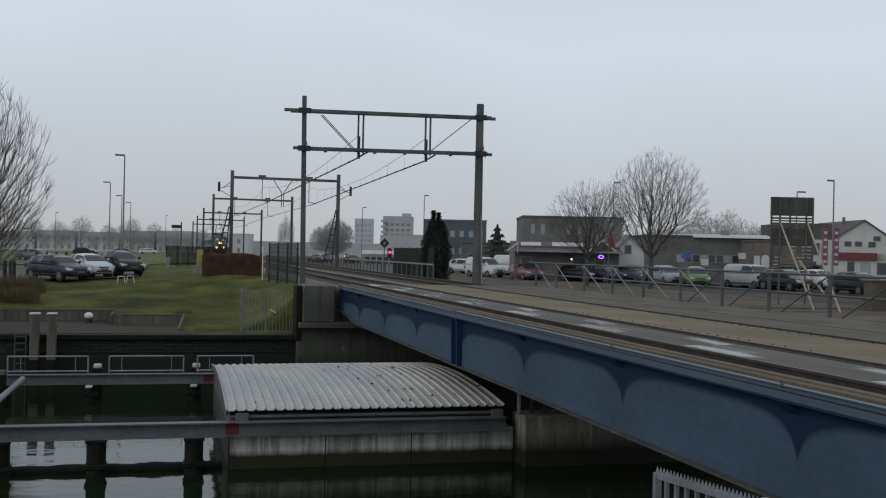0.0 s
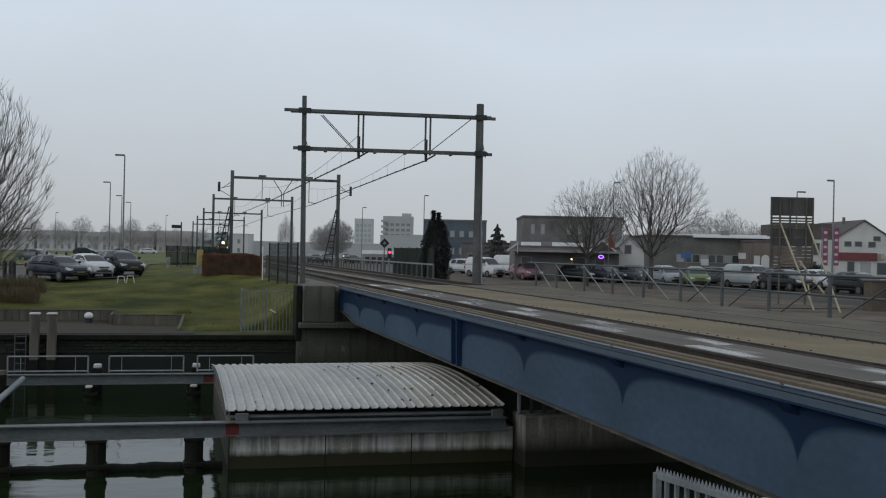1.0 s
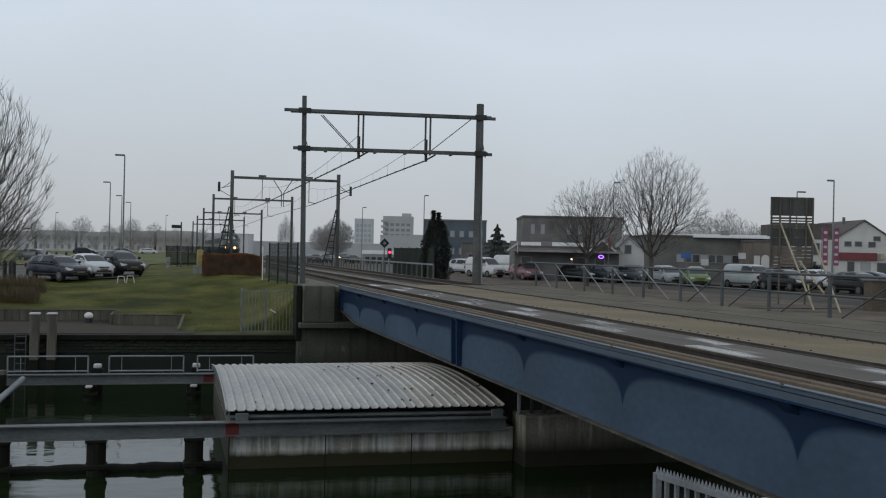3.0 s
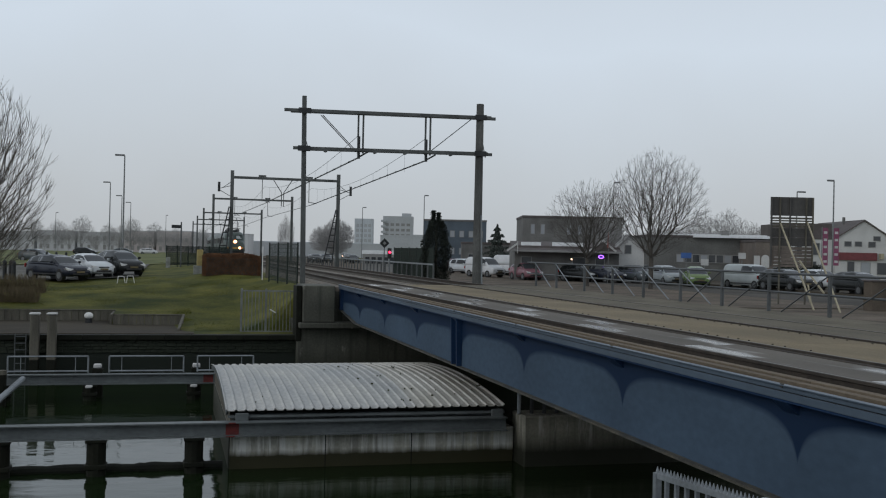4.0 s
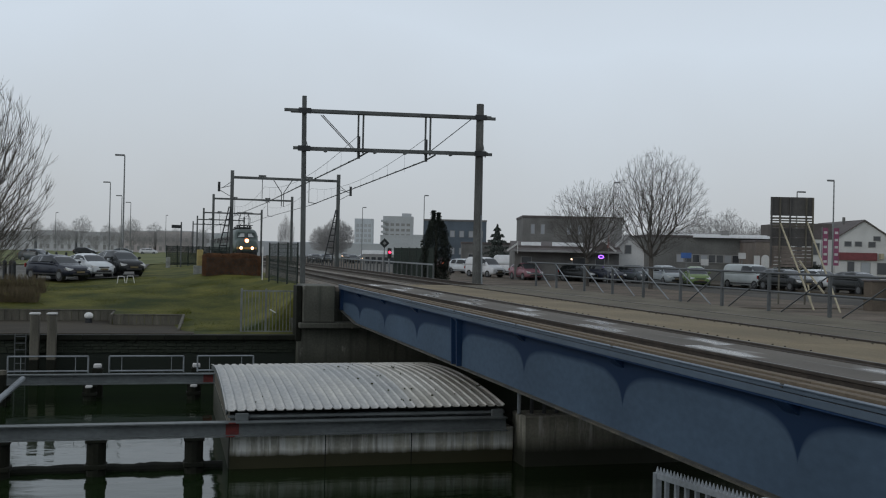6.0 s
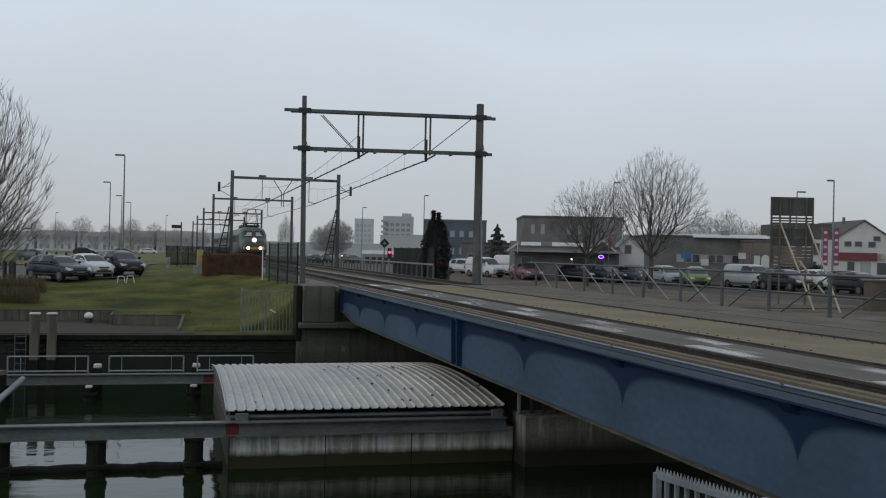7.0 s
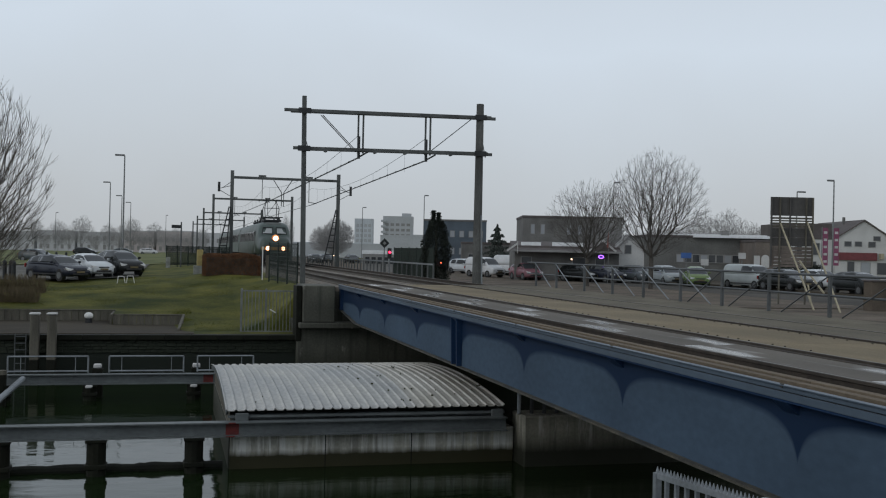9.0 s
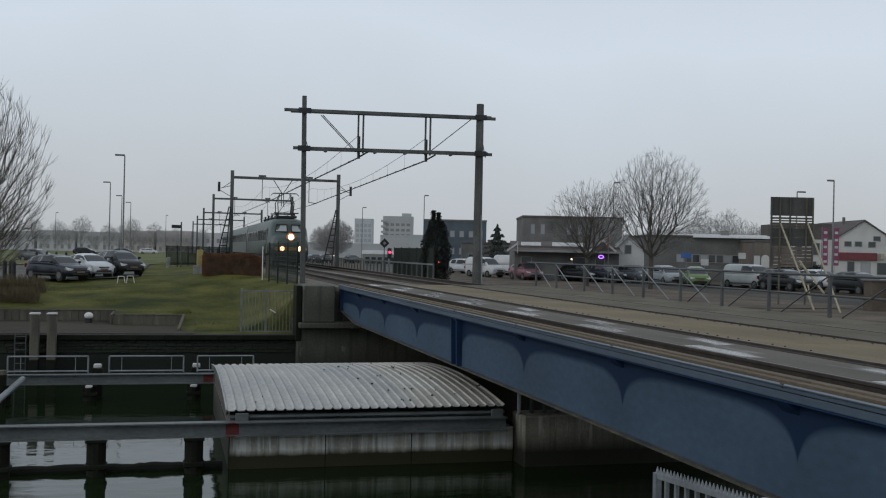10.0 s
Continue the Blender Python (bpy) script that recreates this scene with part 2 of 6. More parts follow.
M["render_grey"] = mat("grey_render", (0.24, 0.24, 0.235), 0.85, var=0.12, scale=0.3, fine=6)
# Towers, far halls and house rows: haze is lightened into these colours.
M["tower"] = mat("tower_concrete_hazed", (0.40, 0.42, 0.435), 0.85, var=0.1, scale=0.1, fine=2)
M["tower_blue"] = mat("tower_blue_grey_hazed", (0.48, 0.515, 0.55), 0.85, var=0.1, scale=0.1, fine=2)
M["longhouse"] = mat("far_brick_hazed", (0.48, 0.49, 0.50), 0.9, var=0.12, scale=0.1, fine=3)
M["longhouse_red"] = mat("far_brick_red_hazed", (0.45, 0.41, 0.40), 0.9, var=0.12, scale=0.1, fine=3)
# Far grass, with haze put into its lighter base colour.
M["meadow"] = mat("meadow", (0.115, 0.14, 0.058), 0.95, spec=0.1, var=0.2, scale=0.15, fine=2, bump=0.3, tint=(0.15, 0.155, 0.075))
M["rooftile"] = mat("dark_roof_tile", (0.098, 0.085, 0.082), 0.85, var=0.25, scale=1, fine=12)
M["whiteroof"] = mat("white_roof_edge", (0.75, 0.77, 0.78), 0.6, var=0.08)
M["hoarding"] = mat("hoarding_board", (0.066, 0.064, 0.060), 0.8, var=0.25, scale=1.2, fine=15)
M["prop"] = mat("pine_prop", (0.34, 0.305, 0.215), 0.8, var=0.2, scale=2, fine=20, stretch=(2, 2, 0.5))
M["banner"] = mat("magenta_banner", (0.22, 0.06, 0.115), 0.7, var=0.15)
M["shop_red"] = mat("red_fascia", (0.165, 0.042, 0.048), 0.7, var=0.2)
M["blue_sign"] = mat("blue_sign", (0.045, 0.12, 0.34), 0.6, var=0.1)
M["flag"] = mat("faded_red_cloth", (0.34, 0.075, 0.06), 0.9, var=0.2, scale=3, fine=40, bump=0.1)
M["cab_green"] = mat("cabinet_green_grey", (0.20, 0.21, 0.19), 0.7, var=0.25)


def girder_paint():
    """Blue paint, darker in a scalloped zone below the deck edge that hangs lowest at the stiffeners."""
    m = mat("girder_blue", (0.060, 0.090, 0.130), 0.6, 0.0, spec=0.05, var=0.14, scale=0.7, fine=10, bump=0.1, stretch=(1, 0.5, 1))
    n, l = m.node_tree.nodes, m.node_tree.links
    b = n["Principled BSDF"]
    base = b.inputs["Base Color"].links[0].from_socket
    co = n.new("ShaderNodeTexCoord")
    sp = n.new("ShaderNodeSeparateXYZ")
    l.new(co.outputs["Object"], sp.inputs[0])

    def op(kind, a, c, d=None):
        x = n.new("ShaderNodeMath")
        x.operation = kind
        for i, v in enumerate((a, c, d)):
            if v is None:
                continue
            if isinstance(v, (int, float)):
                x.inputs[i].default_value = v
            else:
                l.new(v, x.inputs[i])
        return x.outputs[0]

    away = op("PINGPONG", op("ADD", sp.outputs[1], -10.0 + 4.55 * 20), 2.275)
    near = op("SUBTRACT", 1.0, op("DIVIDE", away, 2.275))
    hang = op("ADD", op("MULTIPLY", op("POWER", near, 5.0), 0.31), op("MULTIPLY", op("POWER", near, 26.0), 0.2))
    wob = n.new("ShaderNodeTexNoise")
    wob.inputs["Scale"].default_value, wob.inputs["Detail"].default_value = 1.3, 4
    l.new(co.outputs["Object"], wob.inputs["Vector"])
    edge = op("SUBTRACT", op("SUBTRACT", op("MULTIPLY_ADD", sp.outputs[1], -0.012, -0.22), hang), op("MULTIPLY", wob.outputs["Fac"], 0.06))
    scallop = n.new("ShaderNodeMapRange")
    scallop.inputs[1].default_value, scallop.inputs[2].default_value = -0.05, 0.04
    l.new(op("SUBTRACT", sp.outputs[2], edge), scallop.inputs[0])
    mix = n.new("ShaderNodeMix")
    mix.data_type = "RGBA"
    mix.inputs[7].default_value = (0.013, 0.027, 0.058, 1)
    l.new(scallop.outputs[0], mix.inputs[0])
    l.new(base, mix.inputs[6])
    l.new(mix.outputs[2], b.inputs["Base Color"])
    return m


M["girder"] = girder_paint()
M["blue"] = mat("blue_paint", (0.066, 0.094, 0.128), 0.5, 0.0, var=0.16, scale=1, fine=14, bump=0.1, stretch=(1, 0.4, 1))
M["flange"] = mat("flange_worn", (0.050, 0.056, 0.058), 0.7, 0.1, var=0.4, scale=2, fine=20, bump=0.3, tint=(0.065, 0.058, 0.042))
# Darker blue paint for the soffit, brackets, stiffeners and cross members.
M["blue_dark"] = mat("blue_paint_dark", (0.014, 0.034, 0.080), 0.5, 0.0, spec=0.1, var=0.16, scale=1, fine=14, bump=0.1)


def water_material():
    m = bpy.data.materials.new("canal_water")
    m.use_nodes = True
    n, l = m.node_tree.nodes, m.node_tree.links
    b = n["Principled BSDF"]
    b.inputs["Base Color"].default_value = (0.009, 0.017, 0.006, 1)
    b.inputs["Roughness"].default_value, b.inputs["IOR"].default_value = 0.05, 1.33
    b.inputs["Specular IOR Level"].default_value, b.inputs["Specular Tint"].default_value = 0.28, (0.92, 1.0, 0.88, 1)
    co = n.new("ShaderNodeTexCoord")
    mp = n.new("ShaderNodeMapping")
    mp.inputs["Scale"].default_value = (0.5, 1.0, 1)
    l.new(co.outputs["Object"], mp.inputs[0])
    a = n.new("ShaderNodeTexNoise")
    a.inputs["Scale"].default_value, a.inputs["Detail"].default_value = 1.6, 4
    l.new(mp.outputs[0], a.inputs["Vector"])
    bp = n.new("ShaderNodeBump")
    bp.inputs["Strength"].default_value, bp.inputs["Distance"].default_value = 0.26, 0.05
    l.new(a.outputs["Fac"], bp.inputs["Height"])
    l.new(bp.outputs[0], b.inputs["Normal"])
    return m


M["water"] = water_material()


def puddle_material():
    m = mat("wet_deck", (0.105, 0.092, 0.074), 0.35, spec=0.35, var=0.2, scale=0.8, fine=30, bump=0.15, stretch=(1, 0.3, 1))
    n, l = m.node_tree.nodes, m.node_tree.links
    b = n["Principled BSDF"]
    co = n.new("ShaderNodeTexCoord")
    mp = n.new("ShaderNodeMapping")
    mp.inputs["Scale"].default_value = (0.9, 0.22, 1)
    l.new(co.outputs["Object"], mp.inputs[0])
    a = n.new("ShaderNodeTexNoise")
    a.inputs["Scale"].default_value, a.inputs["Detail"].default_value = 1.5, 8
    l.new(mp.outputs[0], a.inputs["Vector"])
    r = n.new("ShaderNodeMapRange")
    r.inputs[1].default_value, r.inputs[2].default_value = 0.50, 0.60
    r.inputs[3].default_value, r.inputs[4].default_value = 0.75, 0.16
    l.new(a.outputs["Fac"], r.inputs[0])
    l.new(r.outputs[0], b.inputs["Roughness"])
    return m


M["wetdeck"] = puddle_material()


# ---- mesh helpers ----
def part(name, bm, material, parent=None, label="", smooth=False):
    """Links a bmesh as one mesh object, under parent if given."""
    me = bpy.data.meshes.new(name)
    bm.normal_update()
    bm.to_mesh(me)
    bm.free()
    me.materials.append(material)
    if smooth:
        for p in me.polygons:
            p.use_smooth = True
    ob = new(name, me)
    if parent is not None:
        ob.parent = parent
    return tagged(ob, label)


def shared(name, me, parent, m):
    ob = new(name, me)
    ob.parent = parent
    ob.matrix_basis = m
    return ob


def thing(name, m, label, category, group="", kind=""):
    ob = new(name)
    ob.matrix_basis = m
    return tagged(ob, label, category, group, kind)


def BM():
    return bmesh.new()


def box(bm, x0, x1, y0, y1, z0, z1, bevel=0.0):
    vs = [bm.verts.new((x, y, z)) for x in (x0, x1) for y in (y0, y1) for z in (z0, z1)]
    fs = [bm.faces.new([vs[i] for i in q]) for q in ((0, 1, 3, 2), (4, 6, 7, 5), (0, 4, 5, 1), (2, 3, 7, 6), (0, 2, 6, 4), (1, 5, 7, 3))]
    if bevel:
        es = list({e for f in fs for e in f.edges})
        bmesh.ops.bevel(bm, geom=es, offset=bevel, segments=1, affect="EDGES")
    return bm


def rod(bm, p, q, r, r2=None, n=8, cap=True):
    p, q = Vector(p), Vector(q)
    r2 = r if r2 is None else r2
    d = (q - p).normalized()
    a = d.orthogonal().normalized()
    b = d.cross(a)
    rings = []
    for c, rad in ((p, r), (q, r2)):
        rings.append([bm.verts.new(c + rad * (math.cos(2 * math.pi * i / n) * a + math.sin(2 * math.pi * i / n) * b)) for i in range(n)])
    for i in range(n):
        j = (i + 1) % n
        bm.faces.new((rings[0][i], rings[0][j], rings[1][j], rings[1][i]))
    if cap:
        bm.faces.new(rings[0][::-1])
        bm.faces.new(rings[1])
    return bm


def bar(bm, p, q, w, h):
    """A square-edged bar from p to q, w wide and h high."""
    p, q = Vector(p), Vector(q)
    d = (q - p).normalized()
    up = Vector((0, 0, 1)) if abs(d.z) < 0.95 else Vector((0, 1, 0))
    a = d.cross(up).normalized()
    b = a.cross(d)
    rings = [[bm.verts.new(c + a * (sx * w / 2) + b * (sz * h / 2)) for sx, sz in ((-1, -1), (1, -1), (1, 1), (-1, 1))] for c in (p, q)]
    for i in range(4):
        j = (i + 1) % 4
        bm.faces.new((rings[0][i], rings[0][j], rings[1][j], rings[1][i]))
    bm.faces.new(rings[0][::-1])
    bm.faces.new(rings[1])
    return bm


def ibeam_x(bm, x0, x1, y, z_top, h, w, t=0.03):
    """A rolled I-section along x."""
    box(bm, x0, x1, y - w / 2, y + w / 2, z_top - t, z_top)
    box(bm, x0, x1, y - w / 2, y + w / 2, z_top - h, z_top - h + t)
    box(bm, x0, x1, y - t / 2, y + t / 2, z_top - h + t, z_top - t)
    return bm


def prism(bm, pts, a0, a1, axis="x"):
    """A closed outline pushed along an axis. pts are pairs in the other two axes."""
    def at(u, v, a):
        return (a, u, v) if axis == "x" else ((u, a, v) if axis == "y" else (u, v, a))
    A = [bm.verts.new(at(u, v, a0)) for u, v in pts]
    B = [bm.verts.new(at(u, v, a1)) for u, v in pts]
    bm.faces.new(A[::-1])
    bm.faces.new(B)
    for i in range(len(pts)):
        j = (i + 1) % len(pts)
        bm.faces.new((A[i], A[j], B[j], B[i]))
    bmesh.ops.recalc_face_normals(bm, faces=bm.faces)
    return bm


def raw(name, verts, faces, material, parent=None, label="", smooth=False):
    me = bpy.data.meshes.new(name)
    me.from_pydata(verts, [], faces)
    me.materials.append(material)
    if smooth:
        for p in me.polygons:
            p.use_smooth = True
    ob = new(name, me)
    if parent is not None:
        ob.parent = parent
    return tagged(ob, label)


# ---- ground, water, quays ----
def ramp(v, pts):
    for (a, fa), (b, fb) in zip(pts, pts[1:]):
        if v <= b:
            return fa + (fb - fa) * max(0.0, v - a) / (b - a)
    return pts[-1][1]


def ground_z(x, y):
    left = ramp(y, [(42, -2.1), (47, -1.95), (52, -1.62), (57, -1.25), (62, -0.98), (68, -0.86), (90, -0.7), (200, -0.6)])
    if x < 0.9:
        # the quay lies low in front of the timber retaining walls
        left = -2.1 if y < (46.9 if x > -2.45 else 49.3) else max(left, -1.66)
    left += 0.30 * ramp(x, [(0, 0), (3, 1)]) * ramp(y, [(48, 0), (58, 1), (75, 1), (110, 0)])
    left += 0.36 * ramp(x, [(-6, 0), (-1, 1), (4, 1.2)]) * ramp(y, [(50, 0), (64, 1), (200, 1)])
    mid = -0.32
    right = -0.9
    if x < 3.5:
        return left
    if x < 5.5:
        f = (x - 3.5) / 2
        return left * (1 - f) + mid * f if y > 44 else left
    if x < 15.5:
        return mid
    return mid + (right - mid) * min(1, (x - 15.5) / 3)


def make_ground():
    xs = [-3000, -900, -300, -120, -60, -40, -30] + sorted([-24 + i * 1.0 for i in range(49)] + [-2.48, -2.42]) + [28, 32, 40, 60, 90, 150, 300, 900, 3000]
    ys = [42.0 + i * 0.8 for i in range(38)] + [74, 78, 84, 92, 105, 125, 160, 220, 320, 500, 900, 1800, 4000]
    verts, faces = [], []
    for y in ys:
        for x in xs:
            z = ground_z(x, y)
            if 52.5 < y < 110 and x < 5:
                z += 0.05 * noise.noise((x * 0.5, y * 0.5, 0))
            verts.append((x, y, z))
    w = len(xs)
    for j in range(len(ys) - 1):
        for i in range(w - 1):
            a = j * w + i
            faces.append((a, a + 1, a + w + 1, a + w))
    ob = raw("ground", verts, faces, M["grass"])
    return tagged(ob, "grassy bank rising from the quay to flat land", "ground", kind="structure")


ground = make_ground()


def make_right_bank():
    bm = BM()
    box(bm, 16.6, 60, 27, 42.3, -5, -0.9)
    tagged(part("ground_2", bm, M["dirt"]), "bare brown earth beside the railway bridge", "ground", kind="structure")
    bm = BM()
    box(bm, 16.3, 33, 42.3, 420, -1.0, -0.875)
    tagged(part("ground_3", bm, M["dirt"]), "bare brown earth along the track", "ground", kind="structure")
    bm = BM()
    box(bm, 33.02, 42.0, 42.32, 600, -1.1, -0.87)
    tagged(part("road", bm, M["asphalt"]), "worn grey asphalt road beside the railway", "road", kind="structure")
    bm = BM()
    box(bm, 42.15, 49, 34, 160, -1.1, -0.76)
    tagged(part("pavement", bm, M["paving"]), "grey paved footway behind the parked cars", "pavement", kind="structure")
    bm = BM()
    box(bm, 42.0, 42.15, 34, 160, -1.1, -0.75)
    tagged(part("kerb", bm, M["paving"]), "dull concrete kerb", "kerb", kind="structure")
    # lower quay paving and the car park
    bm = BM()
    box(bm, -40, 0.9, 42.02, 52.4, -2.4, -2.075)
    tagged(part("pavement_2", bm, M["paving"]), "low brown paved quay at the waterside", "quay", kind="structure")
    v, f = [], []
    for j in range(12):
        for i in range(20):
            x, y = -24 + i * 1.16, 66.0 + j * 3.0
            v.append((x, y, ground_z(x, y) + 0.09))
    for j in range(11):
        for i in range(19):
            a = j * 20 + i
            f.append((a, a + 1, a + 21, a + 20))
    bm = BM()
    me = bpy.data.meshes.new("tmp")
    me.from_pydata(v, [], f)
    bm.from_mesh(me)
    tagged(part("pavement_3", bm, M["carpark"]), "grey car park surface on the bank", "car park", kind="structure")
    # Sheet of paler grass added over the far ground to look hazy.
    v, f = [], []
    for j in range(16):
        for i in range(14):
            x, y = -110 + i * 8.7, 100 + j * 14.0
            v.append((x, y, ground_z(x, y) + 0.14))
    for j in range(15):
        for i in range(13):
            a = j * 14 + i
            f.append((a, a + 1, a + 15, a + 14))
    tagged(raw("ground_6", v, f, M["meadow"]), "flat winter meadow beyond the car park, paled for haze", "meadow", kind="structure")
    # near bank under and behind the camera
    bm = BM()
    box(bm, -60, 60, -60, 0.9, -5, -0.45)
    tagged(part("ground_4", bm, M["asphalt"]), "near bank of the canal", "ground", kind="structure")


make_right_bank()

bm = BM()
box(bm, -80, 60, -30, 60, -3.95, -3.85)
tagged(part("water", bm, M["water"]), "dark still canal water with soft ripples", "water", kind="structure")
bm = BM()
box(bm, -80, 60, -30, 60, -6.2, -6.0)
tagged(part("ground_5", bm, M["dirt"]), "muddy canal bed", "canal bed", kind="structure")


def make_quay():
    q = thing("quay_wall", pose(0, 0, 0), "dark mossy stone quay wall with a coping", "quay wall", kind="structure")
    bm = BM()
    box(bm, -60, 4.85, 41.75, 42.6, -5.5, -2.30)
    part("wall_body", bm, M["quay"], q)
    me = bpy.data.meshes.new("stone")
    b = BM()
    box(b, 0, 0.278, 0, 0.12, 0, 0.122, 0.018)
    b.to_mesh(me)
    b.free()
    me.materials.append(M["quay"])
    rnd = random.Random(4)
    for r in range(4):
        x = -12.2 - rnd.uniform(0, 0.3)
        for i in range(61):
            f = rnd.uniform(0.75, 1.3)
            o = shared("stone", me, q, pose(x, 41.67 + rnd.uniform(0, 0.05), -2.43 - r * 0.123, rnd.uniform(-5, 5), rnd.uniform(-3, 3), rnd.uniform(-4, 4)))
            o.scale = (f, 1, rnd.uniform(0.92, 1.06))
            x += 0.28 * f
    cm = bpy.data.meshes.new("coping_stone")
    b = BM()
    box(b, 0, 0.996, 0, 0.6, 0, 0.2, 0.02)
    b.to_mesh(cm)
    b.free()
    cm.materials.append(M["wetpost"])
    for i in range(28):
        shared("coping_stone", cm, q, pose(-23.2 + i, 41.55, -2.295))


make_quay()


def make_abutment():
    a = thing("bridge_abutment", pose(0, 0, 0), "stained concrete abutment with a bearing shelf", "abutment", kind="structure")
    bm = BM()
    box(bm, 4.85, 16.6, 41.3, 44.5, -5.5, -1.55, 0.03)
    part("abutment_wall", bm, M["abutment"], a)
    bm = BM()
    box(bm, 5.02, 6.28, 41.0, 43.4, -1.549, -0.10, 0.03)
    part("wing_block", bm, M["abutment"], a)
    bm = BM()
    box(bm, 4.78, 5.0, 41.25, 42.4, -2.3, -0.12, 0.02)
    part("corner_post", bm, M["wetpost"], a, "dark corner post")
    bm = BM()
    box(bm, 6.3, 16.6, 41.75, 44.5, -1.549, -0.35)
    part("back_wall", bm, M["abutment"], a)
    bm = BM()
    box(bm, 4.87, 16.5, 40.85, 41.29, -1.78, -1.56, 0.03)
    part("ledge", bm, M["abutment"], a, "weathered concrete ledge")
    n = thing("near_abutment", pose(0, 0, 0), "concrete abutment on the near bank", "abutment", kind="structure")
    bm = BM()
    box(bm, 5.8, 16.6, -8, 1.6, -5.5, -1.5, 0.03)
    part("abutment_wall", bm, M["abutment"], n)
    p = thing("bridge_pier", pose(0, 0, 0), "low concrete pier wall beneath the bridge", "pier", kind="structure")
    bm = BM()
    box(bm, 8.36, 16.5, 24.0, 25.0, -5.5, -2.62, 0.04)
    part("pier_wall", bm, M["pier"], p)
    for i in range(4):
        bm = BM()
        rod(bm, (8.35 + i * 0.33, 24.4, -2.62), (8.35 + i * 0.33, 24.4, -1.3), 0.05)
        part("bearing_post", bm, M["galv"] if i == 0 else M["black_steel"], p)


make_abutment()


# ---- railway bridge ----
def make_bridge():
    b = thing("railway_bridge", pose(0, 0, 0), "blue steel girder railway bridge with two tracks on a plated deck", "bridge", kind="structure")
    y0, y1 = 1.2, 41.4
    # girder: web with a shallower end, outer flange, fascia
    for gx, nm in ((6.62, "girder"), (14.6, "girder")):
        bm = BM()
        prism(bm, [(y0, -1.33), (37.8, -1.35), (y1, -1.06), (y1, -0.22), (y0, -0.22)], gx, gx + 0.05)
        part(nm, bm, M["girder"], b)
        bm = BM()
        prism(bm, [(y0, -1.36), (37.8, -1.39), (y1, -1.10), (y1, -1.06), (37.8, -1.35), (y0, -1.33)], gx - 0.10, gx + 0.30)
        part("bottom_flange", bm, M["flange"], b, "grey-brown weathered bottom flange")
    for z0, z1 in ((-0.215, -0.131), (-0.119, -0.07)):
        bm = BM()
        box(bm, 6.46, 6.50, y0, y1, z0, z1, 0.005)
        part("fascia", bm, M["blue"], b)
    bm = BM()
    box(bm, 6.48, 6.495, y0, y1, -0.131, -0.119)
    part("groove", bm, M["black_steel"], b, "dark open joint between the fascia plates")
    bm = BM()
    box(bm, 6.44, 6.53, y0, y1, -0.069, -0.052, 0.004)
    part("fascia_rail", bm, M["blue"], b, "narrow blue edge strip on top of the fascia")
    bm = BM()
    box(bm, 6.47, 6.62, y0, y1, -0.24, -0.215)
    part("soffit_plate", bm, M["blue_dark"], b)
    # clips on the edge strip
    for i in range(8):
        bm = BM()
        box(bm, 6.445, 6.475, 10.05 + i * 4.55, 10.10 + i * 4.55, -0.085, -0.04, 0.005)
        part("edge_clip", bm, M["flange"], b)
    # brackets at the fascia, and one deep stiffener
    for i in range(7):
        y = 10.0 + 4.55 * i
        bm = BM()
        prism(bm, [(6.46, -0.24), (6.62, -0.24), (6.62, -0.38), (6.56, -0.33)], y - 0.02, y + 0.26, "y")
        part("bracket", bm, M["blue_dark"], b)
    bm = BM()
    prism(bm, [(6.47, -0.24), (6.62, -0.24), (6.62, -1.34), (6.50, -1.34)], 23.55, 23.62, "y")
    prism(bm, [(6.47, -0.24), (6.62, -0.24), (6.62, -1.34), (6.50, -1.34)], 24.02, 24.09, "y")
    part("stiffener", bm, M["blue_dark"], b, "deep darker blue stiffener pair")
    bm = BM()
    box(bm, 6.50, 6.62, 41.1, 41.4, -1.05, -0.24)
    part("end_plate", bm, M["blue_dark"], b)
    # cross girders under the deck
    for i in range(9):
        y = 3.2 + 4.55 * i
        bm = BM()
        box(bm, 6.67, 14.6, y - 0.08, y + 0.08, -1.15, -0.25)
        part("cross_girder", bm, M["blue_dark"], b)
    # deck plates between the rails
    bm = BM()
    box(bm, 6.60, 14.9, y0, y1, -0.25, -0.13)
    part("deck_slab", bm, M["railside"], b, "dark brown deck slab under the boards and plates")
    n = 9
    L = (y1 - y0) / n
    for name, a, c, top, m in (("edge_board", 6.66, 6.77, -0.04, "board"), ("edge_board", 6.85, 6.97, -0.03, "board"),
                               ("wet_plate", 7.47, 8.66, -0.035, "wetdeck"), ("centre_plate", 8.96, 11.12, -0.02, "tan"),
                               ("track_plate", 11.43, 12.74, -0.006, "grey"), ("walkway_plate", 12.825, 14.9, -0.004, "grey")):
        me = bpy.data.meshes.new(name)
        bb = BM()
        box(bb, a, c, 0.004, L - 0.008, -0.13, top, 0.004)
        bb.to_mesh(me)
        bb.free()
        me.materials.append(M[m])
        for i in range(n):
            shared(name, me, b, pose(0, y0 + i * L, 0))
    # bolts along the centre plates
    bolt = bpy.data.meshes.new("bolt")
    bb = BM()
    rod(bb, (0, 0, -0.02), (0, 0, 0.006), 0.018, n=6)
    bb.to_mesh(bolt)
    bb.free()
    bolt.materials.append(M["railside"])
    rnd = random.Random(2)
    for i in range(70):
        y = 8.0 + i * 0.34
        if rnd.random() < 0.4:
            continue
        shared("bolt", bolt, b, pose(9.10, y + rnd.uniform(-.02, .02), -0.012))
        shared("bolt", bolt, b, pose(10.98, y + 0.1 + rnd.uniform(-.02, .02), -0.012))
